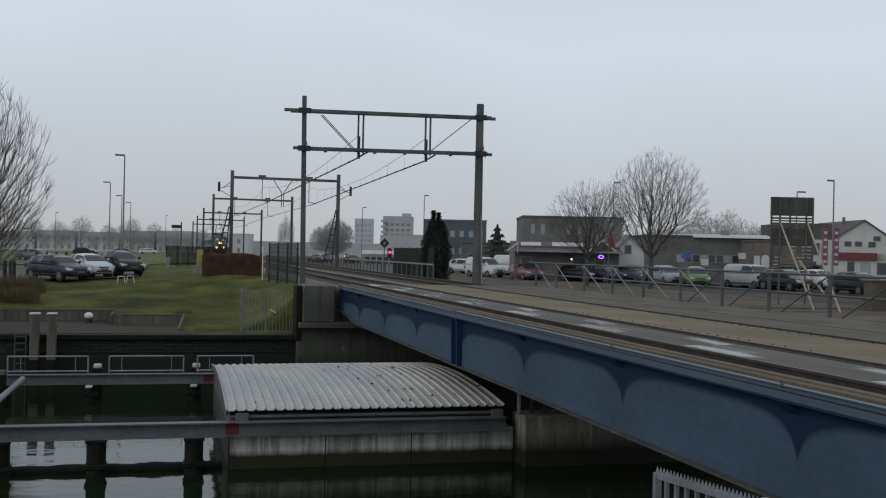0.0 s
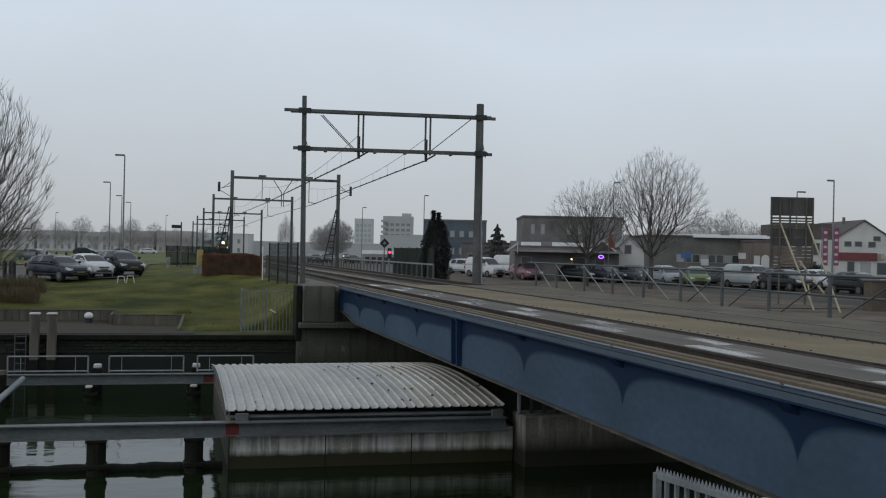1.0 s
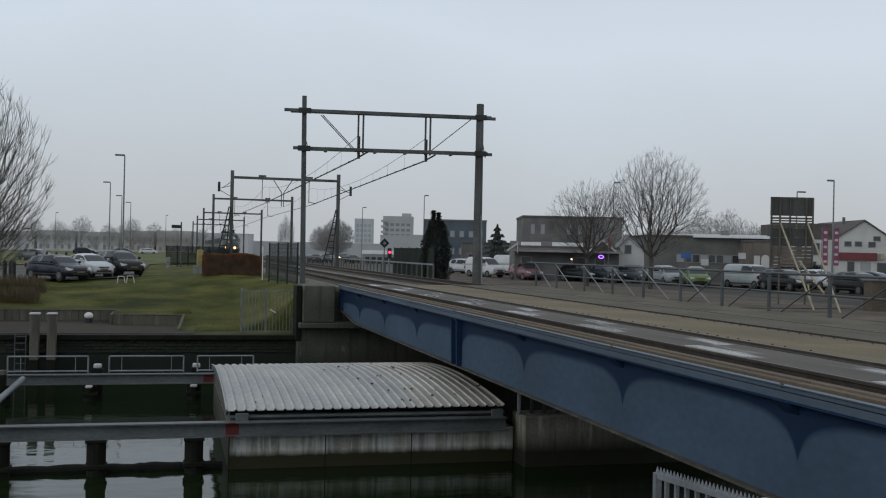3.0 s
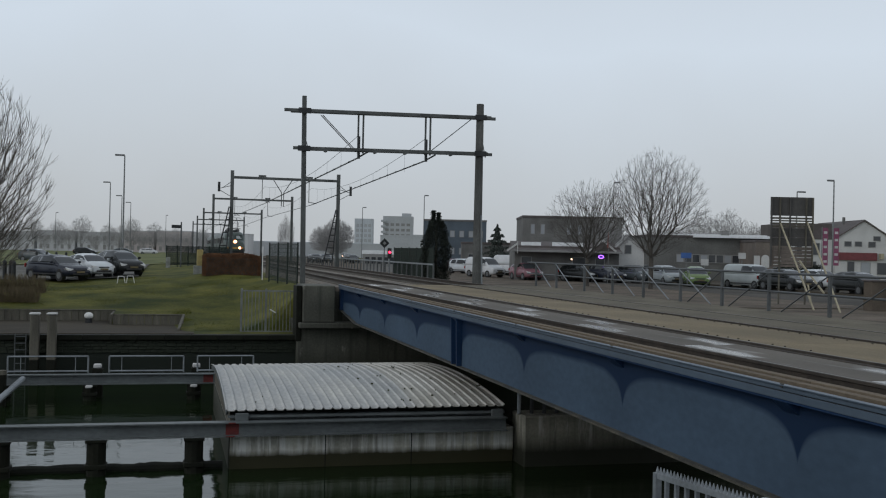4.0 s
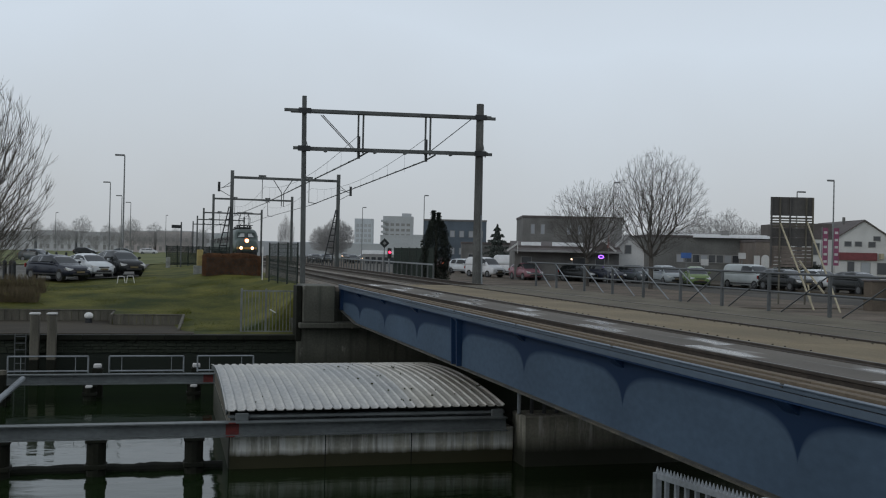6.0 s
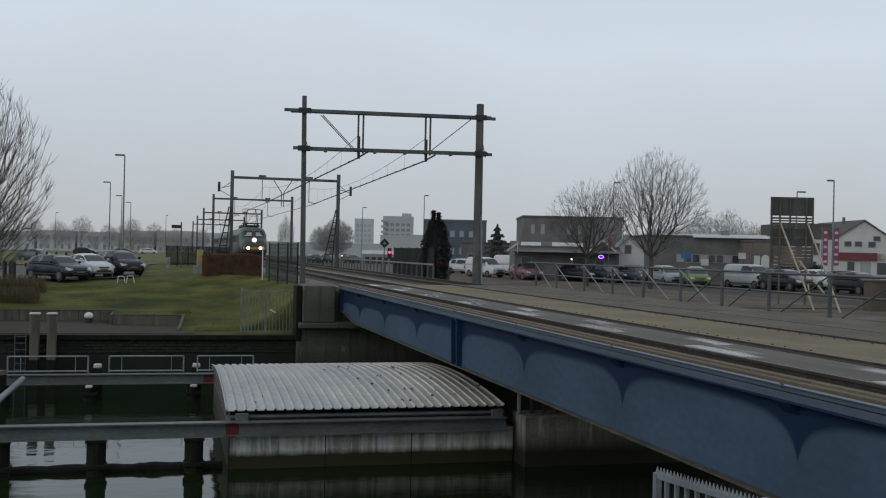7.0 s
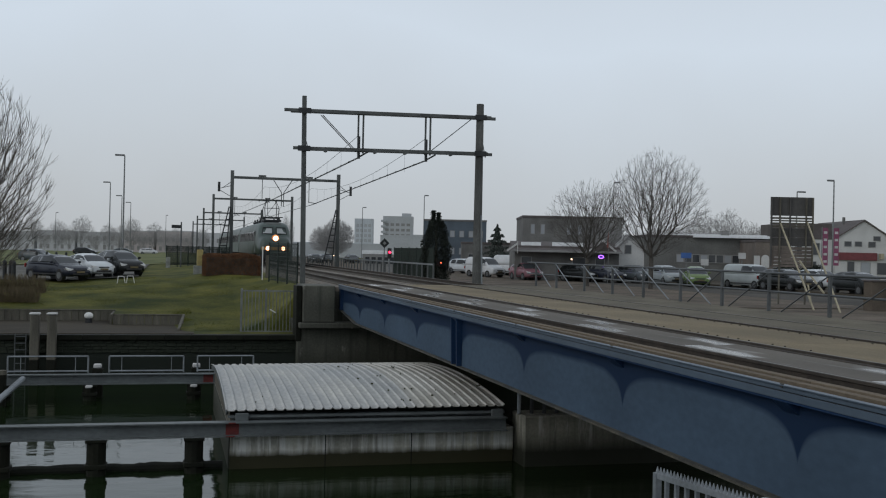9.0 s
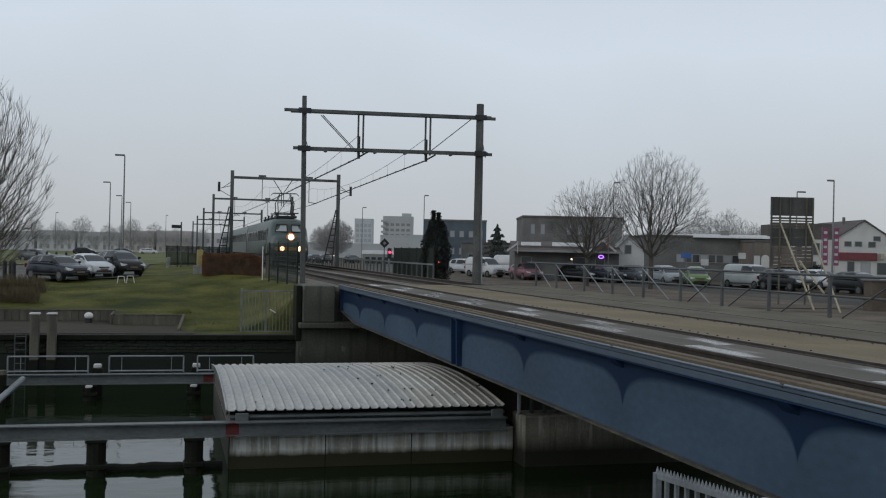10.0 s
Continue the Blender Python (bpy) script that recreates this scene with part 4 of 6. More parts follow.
def make_train():
    t = thing("electric_train", pose(8.1, 187, 0), "grey-green electric multiple unit with a rounded nose and three lit headlamps", "train")
    L = 24.5
    nose = [(0.0, 0.90, 1.02, 1.80), (0.06, 1.08, 0.96, 2.02), (0.22, 1.22, 0.92, 2.18), (0.55, 1.28, 0.9, 2.28), (1.0, 1.36, 0.9, 2.40), (1.2, 1.37, 0.9, 2.52), (1.55, 1.39, 0.9, 3.02), (1.9, 1.41, 0.9, 3.30), (2.6, 1.43, 0.9, 3.48), (3.6, 1.43, 0.9, 3.56), (L, 1.43, 0.9, 3.56)]
    body = part("body", loft([shell(*s) for s in nose]), M["train_green"], t, smooth=True)
    # roof skin, lighter grey
    secs = []
    for y, hw, zb, zt in [(1.95, 1.0, 3.0, 3.335), (2.6, 1.12, 3.05, 3.50), (3.6, 1.2, 3.05, 3.585), (L, 1.2, 3.05, 3.585)]:
        secs.append(shell(y, hw, zb, zt, 14, 0.6, 0.8))
    part("roof", loft(secs), M["train_roof"], t, smooth=True)
    # windscreens
    for s in (-1, 1):
        bm = BM()
        y0, y1, z0, z1 = 1.22, 1.58, 2.60, 3.02
        a, b = s * 0.20, s * 0.94
        v = [bm.verts.new(p) for p in ((a, y0 - 0.06, z0), (b, y0 + 0.06, z0), (b * 0.9, y1 + 0.02, z1), (a, y1 - 0.12, z1))]
        w = [bm.verts.new(Vector(p.co) + Vector((0, 0.06, -0.02))) for p in v]
        bm.faces.new(v), bm.faces.new(w[::-1])
        for i in range(4):
            bm.faces.new((v[i], w[i], w[(i + 1) % 4], v[(i + 1) % 4]))
        bmesh.ops.recalc_face_normals(bm, faces=bm.faces)
        ws = part("windscreen", bm, M["cabpane"], t)
        bm = BM()
        ring = [Vector((a - s * 0.05, y0 - 0.08, z0 - 0.05)), Vector((b + s * 0.06, y0 + 0.05, z0 - 0.05)), Vector((b * 0.9 + s * 0.05, y1 + 0.0, z1 + 0.05)), Vector((a - s * 0.05, y1 - 0.15, z1 + 0.05))]
        for p, q in zip(ring, ring[1:] + ring[:1]):
            rod(bm, p, q, 0.035, n=6)
        part("frame", bm, M["black_steel"], ws)
    # lamps: two low, one high, with glass and rims widened for glare
    for x, z, y, r in ((-0.62, 1.36, -0.04, 0.17), (0.62, 1.36, -0.04, 0.17), (0.0, 2.18, 0.04, 0.22)):
        bm = BM()
        rod(bm, (x, y + 0.4, z), (x, y - 0.02, z), r + 0.05, n=16)
        h = part("lamp_housing", bm, M["black_steel"], t)
        bm = BM()
        rod(bm, (x, y, z), (x, y - 0.05, z), r, r * 0.8, n=16)
        part("lamp_glass", bm, M["headlamp"], h, "lit warm white headlamp")
        bm = BM()
        rod(bm, (x, y + 0.1, z), (x, y - 0.028, z), r + 0.07, r + 0.02, n=18)
        part("glare_rim", bm, M["lamp_rim"], h, "orange glowing rim for the lamp's glare")
    # The lamps' orange glow on the nose, painted as an ochre band.
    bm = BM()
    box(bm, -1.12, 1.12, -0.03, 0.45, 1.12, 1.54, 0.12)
    part("glow_band", bm, M["train_glow_ochre"], t, "ochre band painted for the lamps' orange glow")
    bm = BM()
    box(bm, -1.2, 1.2, 0.3, 1.1, 0.45, 0.98, 0.04)
    part("pilot", bm, M["black_steel"], t)
    for x in (-0.87, 0.87):
        bm = BM()
        rod(bm, (x, 0.3, 1.03), (x, -0.25, 1.03), 0.09, n=10)
        rod(bm, (x, -0.25, 1.03), (x, -0.32, 1.03), 0.22, n=14)
        part("buffer", bm, M["black_steel"], t)
    # side windows and doors
    for s in (-1, 1):
        for i in range(11):
            y = 4.2 + i * 1.75
            bm = BM()
            box(bm, s * 1.405 - 0.03, s * 1.405 + 0.03, y, y + 1.15, 1.95, 2.75, 0.02)
            part("side_window", bm, M["glass"], t)
        bm = BM()
        box(bm, s * 1.41 - 0.03, s * 1.41 + 0.03, 2.9, 3.6, 1.0, 2.8, 0.02)
        part("cab_door", bm, M["train_roof"], t)
    # running gear
    for y in (4.0, 20.5):
        bm = BM()
        box(bm, -1.1, 1.1, y - 1.7, y + 1.7, 0.35, 0.85, 0.05)
        bg = part("bogie", bm, M["black_steel"], t)
        for dy in (-1.25, 1.25):
            bm = BM()
            for s in (-1, 1):
                rod(bm, (s * 0.69, y + dy, 0.46), (s * 0.81, y + dy, 0.46), 0.46, n=18)
            rod(bm, (-0.7, y + dy, 0.46), (0.7, y + dy, 0.46), 0.08)
            part("wheelset", bm, M["railside"], bg)
    bm = BM()
    box(bm, -1.2, 1.2, 7, 17.5, 0.4, 0.9, 0.04)
    part("underframe_box", bm, M["black_steel"], t)
    # roof gear and raised pantograph
    for y in (3.3, 4.6, 8.0, 11.0, 14.0):
        bm = BM()
        box(bm, -0.75, 0.75, y, y + 0.8, 3.6, 3.78, 0.03)
        for s in (-0.6, 0.6):
            rod(bm, (s, y + 0.4, 3.78), (s, y + 0.4, 3.98), 0.07, n=8)
        part("roof_box", bm, M["black_steel"], t)
    bm = BM()
    for s in (-0.62, 0.62):
        bar(bm, (s, 3.6, 3.98), (s, 6.4, 3.98), 0.07, 0.07)
    for y in (3.6, 6.4):
        bar(bm, (-0.9, y, 3.98), (0.9, y, 3.98), 0.08, 0.08)
    part("pantograph_base", bm, M["black_steel"], t)
    bm = BM()
    for s in (-0.55, 0.55):
        rod(bm, (s, 4.0, 4.0), (s * 1.1, 4.0, 4.75), 0.035, n=6)
        rod(bm, (s * 1.1, 4.0, 4.75), (s * 0.7, 4.9, 5.45), 0.03, n=6)
        rod(bm, (s, 6.0, 4.0), (s * 1.1, 6.0, 4.75), 0.035, n=6)
        rod(bm, (s * 1.1, 6.0, 4.75), (s * 0.7, 5.1, 5.45), 0.03, n=6)
    rod(bm, (-0.6, 4.0, 4.75), (0.6, 4.0, 4.75), 0.025, n=6)
    rod(bm, (-0.55, 4.0, 4.0), (0.5, 4.9, 5.4), 0.02, n=6)
    part("pantograph_frame", bm, M["black_steel"], t)
    bm = BM()
    for dy in (4.85, 5.15):
        bar(bm, (-0.85, dy, 5.5), (0.85, dy, 5.5), 0.05, 0.06)
    for s in (-1, 1):
        bar(bm, (s * 0.85, 4.85, 5.5), (s * 1.05, 4.85, 5.32), 0.05, 0.05)
    part("pantograph_head", bm, M["black_steel"], t)
    # trailing coaches
    for k in range(2):
        o = L + 0.6 + k * (L + 0.6)
        part("coach", loft([shell(o, 1.43, 0.9, 3.56), shell(o + L, 1.43, 0.9, 3.56)]), M["train_green"], t, smooth=False)
        part("coach_roof", loft([shell(o + 0.02, 1.2, 3.05, 3.585, 14, 0.6, 0.8), shell(o + L - 0.02, 1.2, 3.05, 3.585, 14, 0.6, 0.8)]), M["train_roof"], t)
        bm = BM()
        box(bm, -1.1, 1.1, o - 0.65, o + 0.05, 1.0, 3.3)
        part("gangway", bm, M["black_steel"], t)
        for s in (-1, 1):
            for i in range(12):
                bm = BM()
                y = o + 1.5 + i * 1.8
                box(bm, s * 1.405 - 0.03, s * 1.405 + 0.03, y, y + 1.15, 1.95, 2.75, 0.02)
                part("side_window", bm, M["glass"], t)
        for y in (o + 4, o + 20.5):
            bm = BM()
            box(bm, -1.1, 1.1, y - 1.7, y + 1.7, 0.1, 0.85, 0.05)
            part("bogie", bm, M["black_steel"], t)
    return t


train = make_train()


# ---- cars ----
def make_car(name, label, paint, m, L=4.2, W=1.74, H=1.46, style="hatch", lit=None, group="parked cars"):
    c = thing(name, m, label, "van" if style == "van" else "car", group)
    h, hw = L / 2, W / 2
    van = style == "van"

    def outline(y, pts):
        if y <= pts[0][0]:
            return pts[0][1]
        for (a, za), (b, zb) in zip(pts, pts[1:]):
            if y <= b:
                f = (y - a) / (b - a)
                return za + (zb - za) * (f * f * (3 - 2 * f) * 0.4 + f * 0.6)
        return pts[-1][1]

    if van:
        hood = [(-h, 0.60), (-h + 0.08, 0.82), (-h + 0.35, 0.98), (-h + 0.85, 1.14), (-h + 1.3, 1.22), (h - 0.1, 1.22), (h, 1.15)]
        cab = [(-h + 0.70, 1.06), (-h + 1.45, H - 0.12), (-h + 1.95, H), (h - 0.35, H), (h - 0.07, H - 0.12), (h - 0.02, 1.1)]
        belt = 1.16
    elif style == "wagon":
        hood = [(-h, 0.60), (-h + 0.08, 0.74), (-h + 0.40, 0.87), (-h + 1.05, 0.97), (-h + 1.6, 1.02), (h - 0.3, 1.06), (h - 0.05, 0.98), (h, 0.80)]
        cab = [(-h + 0.90, 0.90), (-h + 1.75, H - 0.10), (-h + 2.25, H), (h - 1.0, H - 0.03), (h - 0.42, H - 0.13), (h - 0.06, 0.98)]
        belt = 1.0
    else:
        hood = [(-h, 0.60), (-h + 0.08, 0.75), (-h + 0.34, 0.90), (-h + 0.85, 1.01), (-h + 1.5, 1.05), (h - 0.3, 1.08), (h - 0.05, 0.98), (h, 0.80)]
        cab = [(-h + 0.55, 0.90), (-h + 1.42, H - 0.10), (-h + 1.95, H), (h - 1.05, H - 0.03), (h - 0.45, H - 0.16), (h - 0.06, 0.98)]
        belt = 1.02
    secs = []
    for k in range(29):
        f = k / 28
        y = -h + L * (f * f * (3 - 2 * f) * 0.6 + f * 0.4)
        e = min(y + h, h - y)
        pinch = 1 - 0.24 * max(0.0, 1 - e / 0.5) ** 2.2
        low = 0.24 + 0.10 * max(0.0, 1 - e / 0.5) ** 2
        secs.append(shell(y, hw * pinch, low, outline(y, hood), 24, 0.24, 0.42))
    part("body", loft(secs), paint, c, smooth=True)

    # cabin in body colour, with curved panes set on it
    tw, zb, lean = hw - 0.05, belt - 0.2, 0.12 if van else 0.20

    def skin(y, a):
        top = outline(y, cab)
        z = zb + max(0.02, top - zb) * math.sin(a) ** 0.5
        f = max(0.0, (z - belt) / (H - belt))
        e = min(y - cab[0][0], cab[-1][0] - y)
        w = (tw - lean * f) * (1 - 0.10 * max(0.0, 1 - e / 0.7) ** 2)
        k = math.cos(a)
        return Vector((w * math.copysign(abs(k) ** 0.30, k), y, z))

    rings = []
    for k in range(31):
        y = cab[0][0] + (cab[-1][0] - cab[0][0]) * k / 30
        rings.append([tuple(skin(y, min(max(math.pi * i / 26, 1e-4), math.pi - 1e-4))) for i in range(27)])
    part("cabin", loft(rings), paint, c, smooth=True)

    def pane(nm, ya, yb, lo, hi, nu=8, nv=6, glass="glass"):
        v, f = [], []
        for layer in (0.009, -0.012):
            for i in range(nu + 1):
                y = ya + (yb - ya) * i / nu
                for j in range(nv + 1):
                    a = lo(y) + (hi(y) - lo(y)) * j / nv
                    p = skin(y, a)
                    n = (skin(y, a + 0.01) - p).cross(skin(y + 0.01, a) - p)
                    n = n.normalized() if n.length > 1e-9 else Vector((0, 0, 1))
                    if n.dot(p - Vector((0, (cab[0][0] + cab[-1][0]) / 2, zb))) < 0:
                        n.negate()
                    v.append(tuple(p + n * layer))
        w, o = nv + 1, (nu + 1) * (nv + 1)
        for i in range(nu):
            for j in range(nv):
                q = i * w + j
                f.append((q, q + 1, q + w + 1, q + w))
        for i in range(nu):
            for q in (i * w, i * w + nv):
                f.append((q, q + w, o + q + w, o + q))
        for j in range(nv):
            for q in (j, nu * w + j):
                f.append((q, q + 1, o + q + 1, o + q))
        raw(nm, v, f, M[glass], c, smooth=True)

    def at_height(y, z):
        top = outline(y, cab)
        return math.asin(min(0.98, (max(0.0, min(z, top - 0.09) - zb) / (top - zb)) ** 2))

    # Windscreen takes the lighter glass colour to stand for reflected sky.
    pane("windscreen", cab[0][0] + 0.12, cab[1][0] + 0.02, lambda y: 0.26 * math.pi, lambda y: 0.74 * math.pi, 8, 12, "pane")
    if not van:
        pane("rear_window", cab[-2][0] + 0.03, cab[-1][0] - 0.12, lambda y: 0.28 * math.pi, lambda y: 0.72 * math.pi, 6, 12)
    ym = (cab[1][0] + cab[-2][0]) / 2 + 0.08
    sill, head = belt + 0.05, H - 0.13
    spans = [(-h + 1.2, -h + 2.4)] if van else [(cab[0][0] + 0.36, ym - 0.04), (ym + 0.04, cab[-2][0] - 0.16)]
    for ya, yb in spans:
        pane("side_window", ya, yb, lambda y: at_height(y, sill), lambda y: max(at_height(y, sill), at_height(y, head)))
        pane("side_window", ya, yb, lambda y: math.pi - at_height(y, sill), lambda y: math.pi - max(at_height(y, sill), at_height(y, head)))
    for s in (-1, 1):
        bm = BM()
        box(bm, s * (hw + 0.07) - 0.08, s * (hw + 0.07) + 0.08, cab[0][0] + 0.50, cab[0][0] + 0.62, belt, belt + 0.14, 0.03)
        part("mirror", bm, paint, c)
    bm = BM()
    box(bm, -hw * 0.60, hw * 0.60, -h - 0.03, -h + 0.05, 0.34, 0.46, 0.02)
    part("grille", bm, M["plastic"], c)
    bm = BM()
    box(bm, -hw * 0.42, hw * 0.42, -h - 0.02, -h + 0.08, 0.60, 0.67, 0.02)
    part("upper_grille", bm, M["plastic"], c)
    bm = BM()
    box(bm, -0.26, 0.26, -h - 0.045, -h - 0.02, 0.47, 0.57)
    part("blank_plate", bm, M["plate"], c)
    for s in (-1, 1):
        bm = BM()
        prism(bm, [(-h + 0.02, 0.60), (-h + 0.045, 0.71), (-h + 0.34, 0.80), (-h + 0.28, 0.64)], min(s * hw * 0.52, s * (hw * 0.90)), max(s * hw * 0.52, s * (hw * 0.90)))
        part("headlight", bm, M["carlamp"] if lit == "head" else M["lens"], c)
        bm = BM()
        box(bm, min(s * hw * 0.7, s * hw * 0.92), max(s * hw * 0.7, s * hw * 0.92), h - 0.09, h + 0.0, 0.72, 0.95, 0.02)
        part("tail_light", bm, M["taillamp"] if lit == "tail" else M["redlens"], c)
        bm = BM()
        box(bm, s * hw - 0.012, s * hw + 0.012, -h + 1.05, h - 1.0, 0.34, 0.41, 0.008)
        part("sill_trim", bm, M["plastic"], c)
        for y in (-h + 0.82, h - 0.8):
            bm = BM()
            rod(bm, (s * (hw - 0.25), y, 0.33), (s * (hw - 0.006), y, 0.33), 0.36, n=20)
            part("wheel_arch", bm, M["plastic"], c)
            bm = BM()
            rod(bm, (s * (hw - 0.19), y, 0.31), (s * (hw + 0.004), y, 0.31), 0.31, n=20)
            w = part("wheel", bm, M["tyre"], c)
            bm = BM()
            rod(bm, (s * (hw + 0.0), y, 0.31), (s * (hw + 0.012), y, 0.31), 0.20, n=14)
            part("rim", bm, M["rim"], w)
    return c


def on_bank(x, y):
    return ground_z(x, y) + 0.10


P = make_car
P("estate_car", "dark navy estate car parked on the grassy car park", M["car_navy"], pose(-6.55, 65.8, on_bank(-6.5, 65.8), 0, 0, 40), 4.4, 1.76, 1.50, "wagon")
P("hatchback", "silver hatchback parked beside a dark estate car", M["car_silver"], pose(-4.95, 68.0, on_bank(-4.7, 68), 0, 0, 34), 3.5, 1.68, 1.46)
P("hatchback", "black hatchback parked at the edge of the grass", M["car_black"], pose(-3.25, 68.9, on_bank(-2.9, 68.9), 0, 0, 30), 4.0, 1.72, 1.55)
P("hatchback", "grey hatchback parked far back behind the bare tree", M["car_grey"], pose(-14.5, 122.8, ground_z(-15.3, 122.8), 0, 0, 60), 3.8, 1.7, 1.45)
P("estate_car", "dark car parked far off on the grass", M["car_black"], pose(-16, 210, ground_z(-16, 210), 0, 0, 80), 4.4, 1.75, 1.45, "wagon")
P("hatchback", "white car far off on the road behind the grass", M["car_white"], pose(-5.3, 250, ground_z(-5.3, 250), 0, 0, 85), 4.2, 1.75, 1.4)
P("hatchback", "dark car far off on the road behind the grass", M["car_grey"], pose(-10.4, 240, ground_z(-10.4, 240), 0, 0, 85), 4.2, 1.75, 1.4)

R = -0.86
P("delivery_van", "small white van parked beside the track fence", M["car_white"], pose(28.5, 94, R, 0, 0, 25), 4.2, 1.75, 1.85, "van")
P("estate_car", "pale silver car parked behind a white van", M["car_silver"], pose(30.6, 108, R, 0, 0, 25), 4.4, 1.8, 1.6, "wagon")
P("delivery_van", "white panel van parked by the shops", M["car_white"], pose(34.3, 102, R, 0, 0, 40), 5.0, 1.9, 2.1, "van")
P("hatchback", "small dull red hatchback parked at the kerb", M["car_red"], pose(29.6, 85.5, R, 0, 0, 8), 3.7, 1.65, 1.5)
P("estate_car", "black estate car parked at the kerb", M["car_black"], pose(33.6, 82.6, R, 0, 0, 20), 4.4, 1.76, 1.45, "wagon")
P("hatchback", "dark hatchback parked at the kerb", M["car_navy"], pose(34.9, 80.9, R, 0, 0, 16), 4.0, 1.7, 1.45)
P("hatchback", "grey hatchback parked at the kerb", M["car_grey"], pose(37.4, 80.2, R, 0, 0, 12), 4.0, 1.7, 1.48)
P("hatchback", "mid-grey hatchback parked beside a lime green car", M["car_midgrey"], pose(38.5, 76.9, R, 0, 0, 2), 4.0, 1.72, 1.55)
P("hatchback", "lime green hatchback parked among dark cars", M["car_green"], pose(38.9, 72.6, R, 0, 0, -16), 3.5, 1.65, 1.55)
P("delivery_van", "silver-grey panel van parked at the kerb", M["van_silver"], pose(42.2, 70.3, R, 0, 0, 10), 4.6, 1.85, 1.8, "van")
P("estate_car", "black estate car parked beside a white van", M["car_black"], pose(42.3, 65.7, R + 0.05, 0, 0, 8), 4.4, 1.78, 1.5, "wagon")
P("hatchback", "silver-grey hatchback parked behind a black car", M["car_silver"], pose(45.6, 66.8, -0.75, 0, 0, 8), 4.0, 1.7, 1.45)
P("hatchback", "black hatchback parked at the kerb", M["car_black"], pose(42.9, 58.6, R + 0.05, 0, 0, 2), 4.1, 1.72, 1.48)
for x, lab, pm in ((23.6, "dark car parked far off beside the track", "car_black"), (25.7, "grey car parked far off beside the track", "car_grey"), (30.2, "dark car parked far off beside the track", "car_black")):
    P("hatchback", lab, M[pm], pose(x, 178 + (x * 7) % 3, R, 0, 0, 8), 4.2, 1.75, 1.55)
car_near = P("hatchback", "dark car driving along the road with headlights lit", M["car_grey"], pose(37, 233, R), 4.2, 1.75, 1.5, lit="head", group="moving cars")
car_away = P("hatchback", "dark red car driving off with tail lights lit", M["car_red"], pose(33, 118, R, 0, 0, 0), 4.2, 1.75, 1.5, lit="tail", group="moving cars")

car_far = P("hatchback", "dark car waiting far off with headlights lit", M["car_grey"], pose(47.3, 290, R), 4.2, 1.75, 1.5, lit="head", group="moving cars")
car_first = P("hatchback", "dark car crossing behind the parked cars with headlights lit", M["car_grey"], pose(41.2, 83.8, R, 0, 0, 25), 4.2, 1.75, 1.5, lit="head", group="moving cars")
car_second = P("hatchback", "black car crossing behind the parked cars with headlights lit", M["car_black"], pose(40.1, 86.3, R, 0, 0, 25), 4.2, 1.75, 1.5, lit="head", group="moving cars")


# ---- trees and shrubs ----
def tubes(name, pieces, material, parent, label=""):
    v, f = [], []
    for p, q, r, r2, depth in pieces:
        n = 7 if r > 0.06 else (4 if r > 0.02 else 3)
        d = (q - p).normalized()
        a = d.orthogonal().normalized()
        b = d.cross(a)
        o = len(v)
        for c, rad in ((p, r), (q, r2)):
            for i in range(n):
                t = 2 * math.pi * i / n
                v.append(tuple(c + a * (rad * math.cos(t)) + b * (rad * math.sin(t))))
        for i in range(n):
            j = (i + 1) % n
            f.append((o + i, o + j, o + n + j, o + n + i))
    return raw(name, v, f, material, parent, label)


def branch_out(seed, start, crown, count, bf, cone):
    """Joins points spread through a crown to the trunk by short and straight ways. crown: list of (centre, radii)."""
    rs = np.random.RandomState(seed)
    pts = []
    weight = [r[0] * r[1] * r[2] for _, r in crown]
    for (c, r), w in zip(crown, weight):
        n = int(count * w / sum(weight))
        d = rs.normal(size=(n, 3))
        d /= np.linalg.norm(d, axis=1)[:, None]
        rad = rs.rand(n) ** 0.42 * (1 + 0.10 * np.sin(5 * d[:, 0] + 2) * np.cos(4 * d[:, 1]))
        pts.append(np.array(c) + d * rad[:, None] * np.array(r))
    pts = np.concatenate(pts)
    base = np.array(start[-1])
    rel = pts - base
    pts = pts[rel[:, 2] > cone * np.hypot(rel[:, 0], rel[:, 1])]
    n0, n = len(start), len(pts)
    P = np.vstack([np.array(start, float), pts])
    par = [k - 1 for k in range(n0)] + [-1] * n
    way = np.zeros(n0 + n)
    cost, link, dist = np.full(n, 1e9), np.zeros(n, int), np.zeros(n)
    for k in range(n0 - 4, n0):
        d = np.linalg.norm(pts - P[k], axis=1)
        c = d + 0.4 * (n0 - 1 - k)
        m = c < cost
        cost[m], link[m], dist[m] = c[m], k, d[m]
    order = list(range(n0))
    free = np.ones(n, bool)
    for _ in range(n):
        b = int(np.argmin(np.where(free, cost, 1e9)))
        free[b] = False
        k = n0 + b
        par[k], way[k] = int(link[b]), way[link[b]] + dist[b]
        order.append(k)
        d = np.linalg.norm(pts - P[k], axis=1)
        c = d + bf * way[k]
        m = (c < cost) & free
        cost[m], link[m], dist[m] = c[m], k, d[m]
    return P, par, order


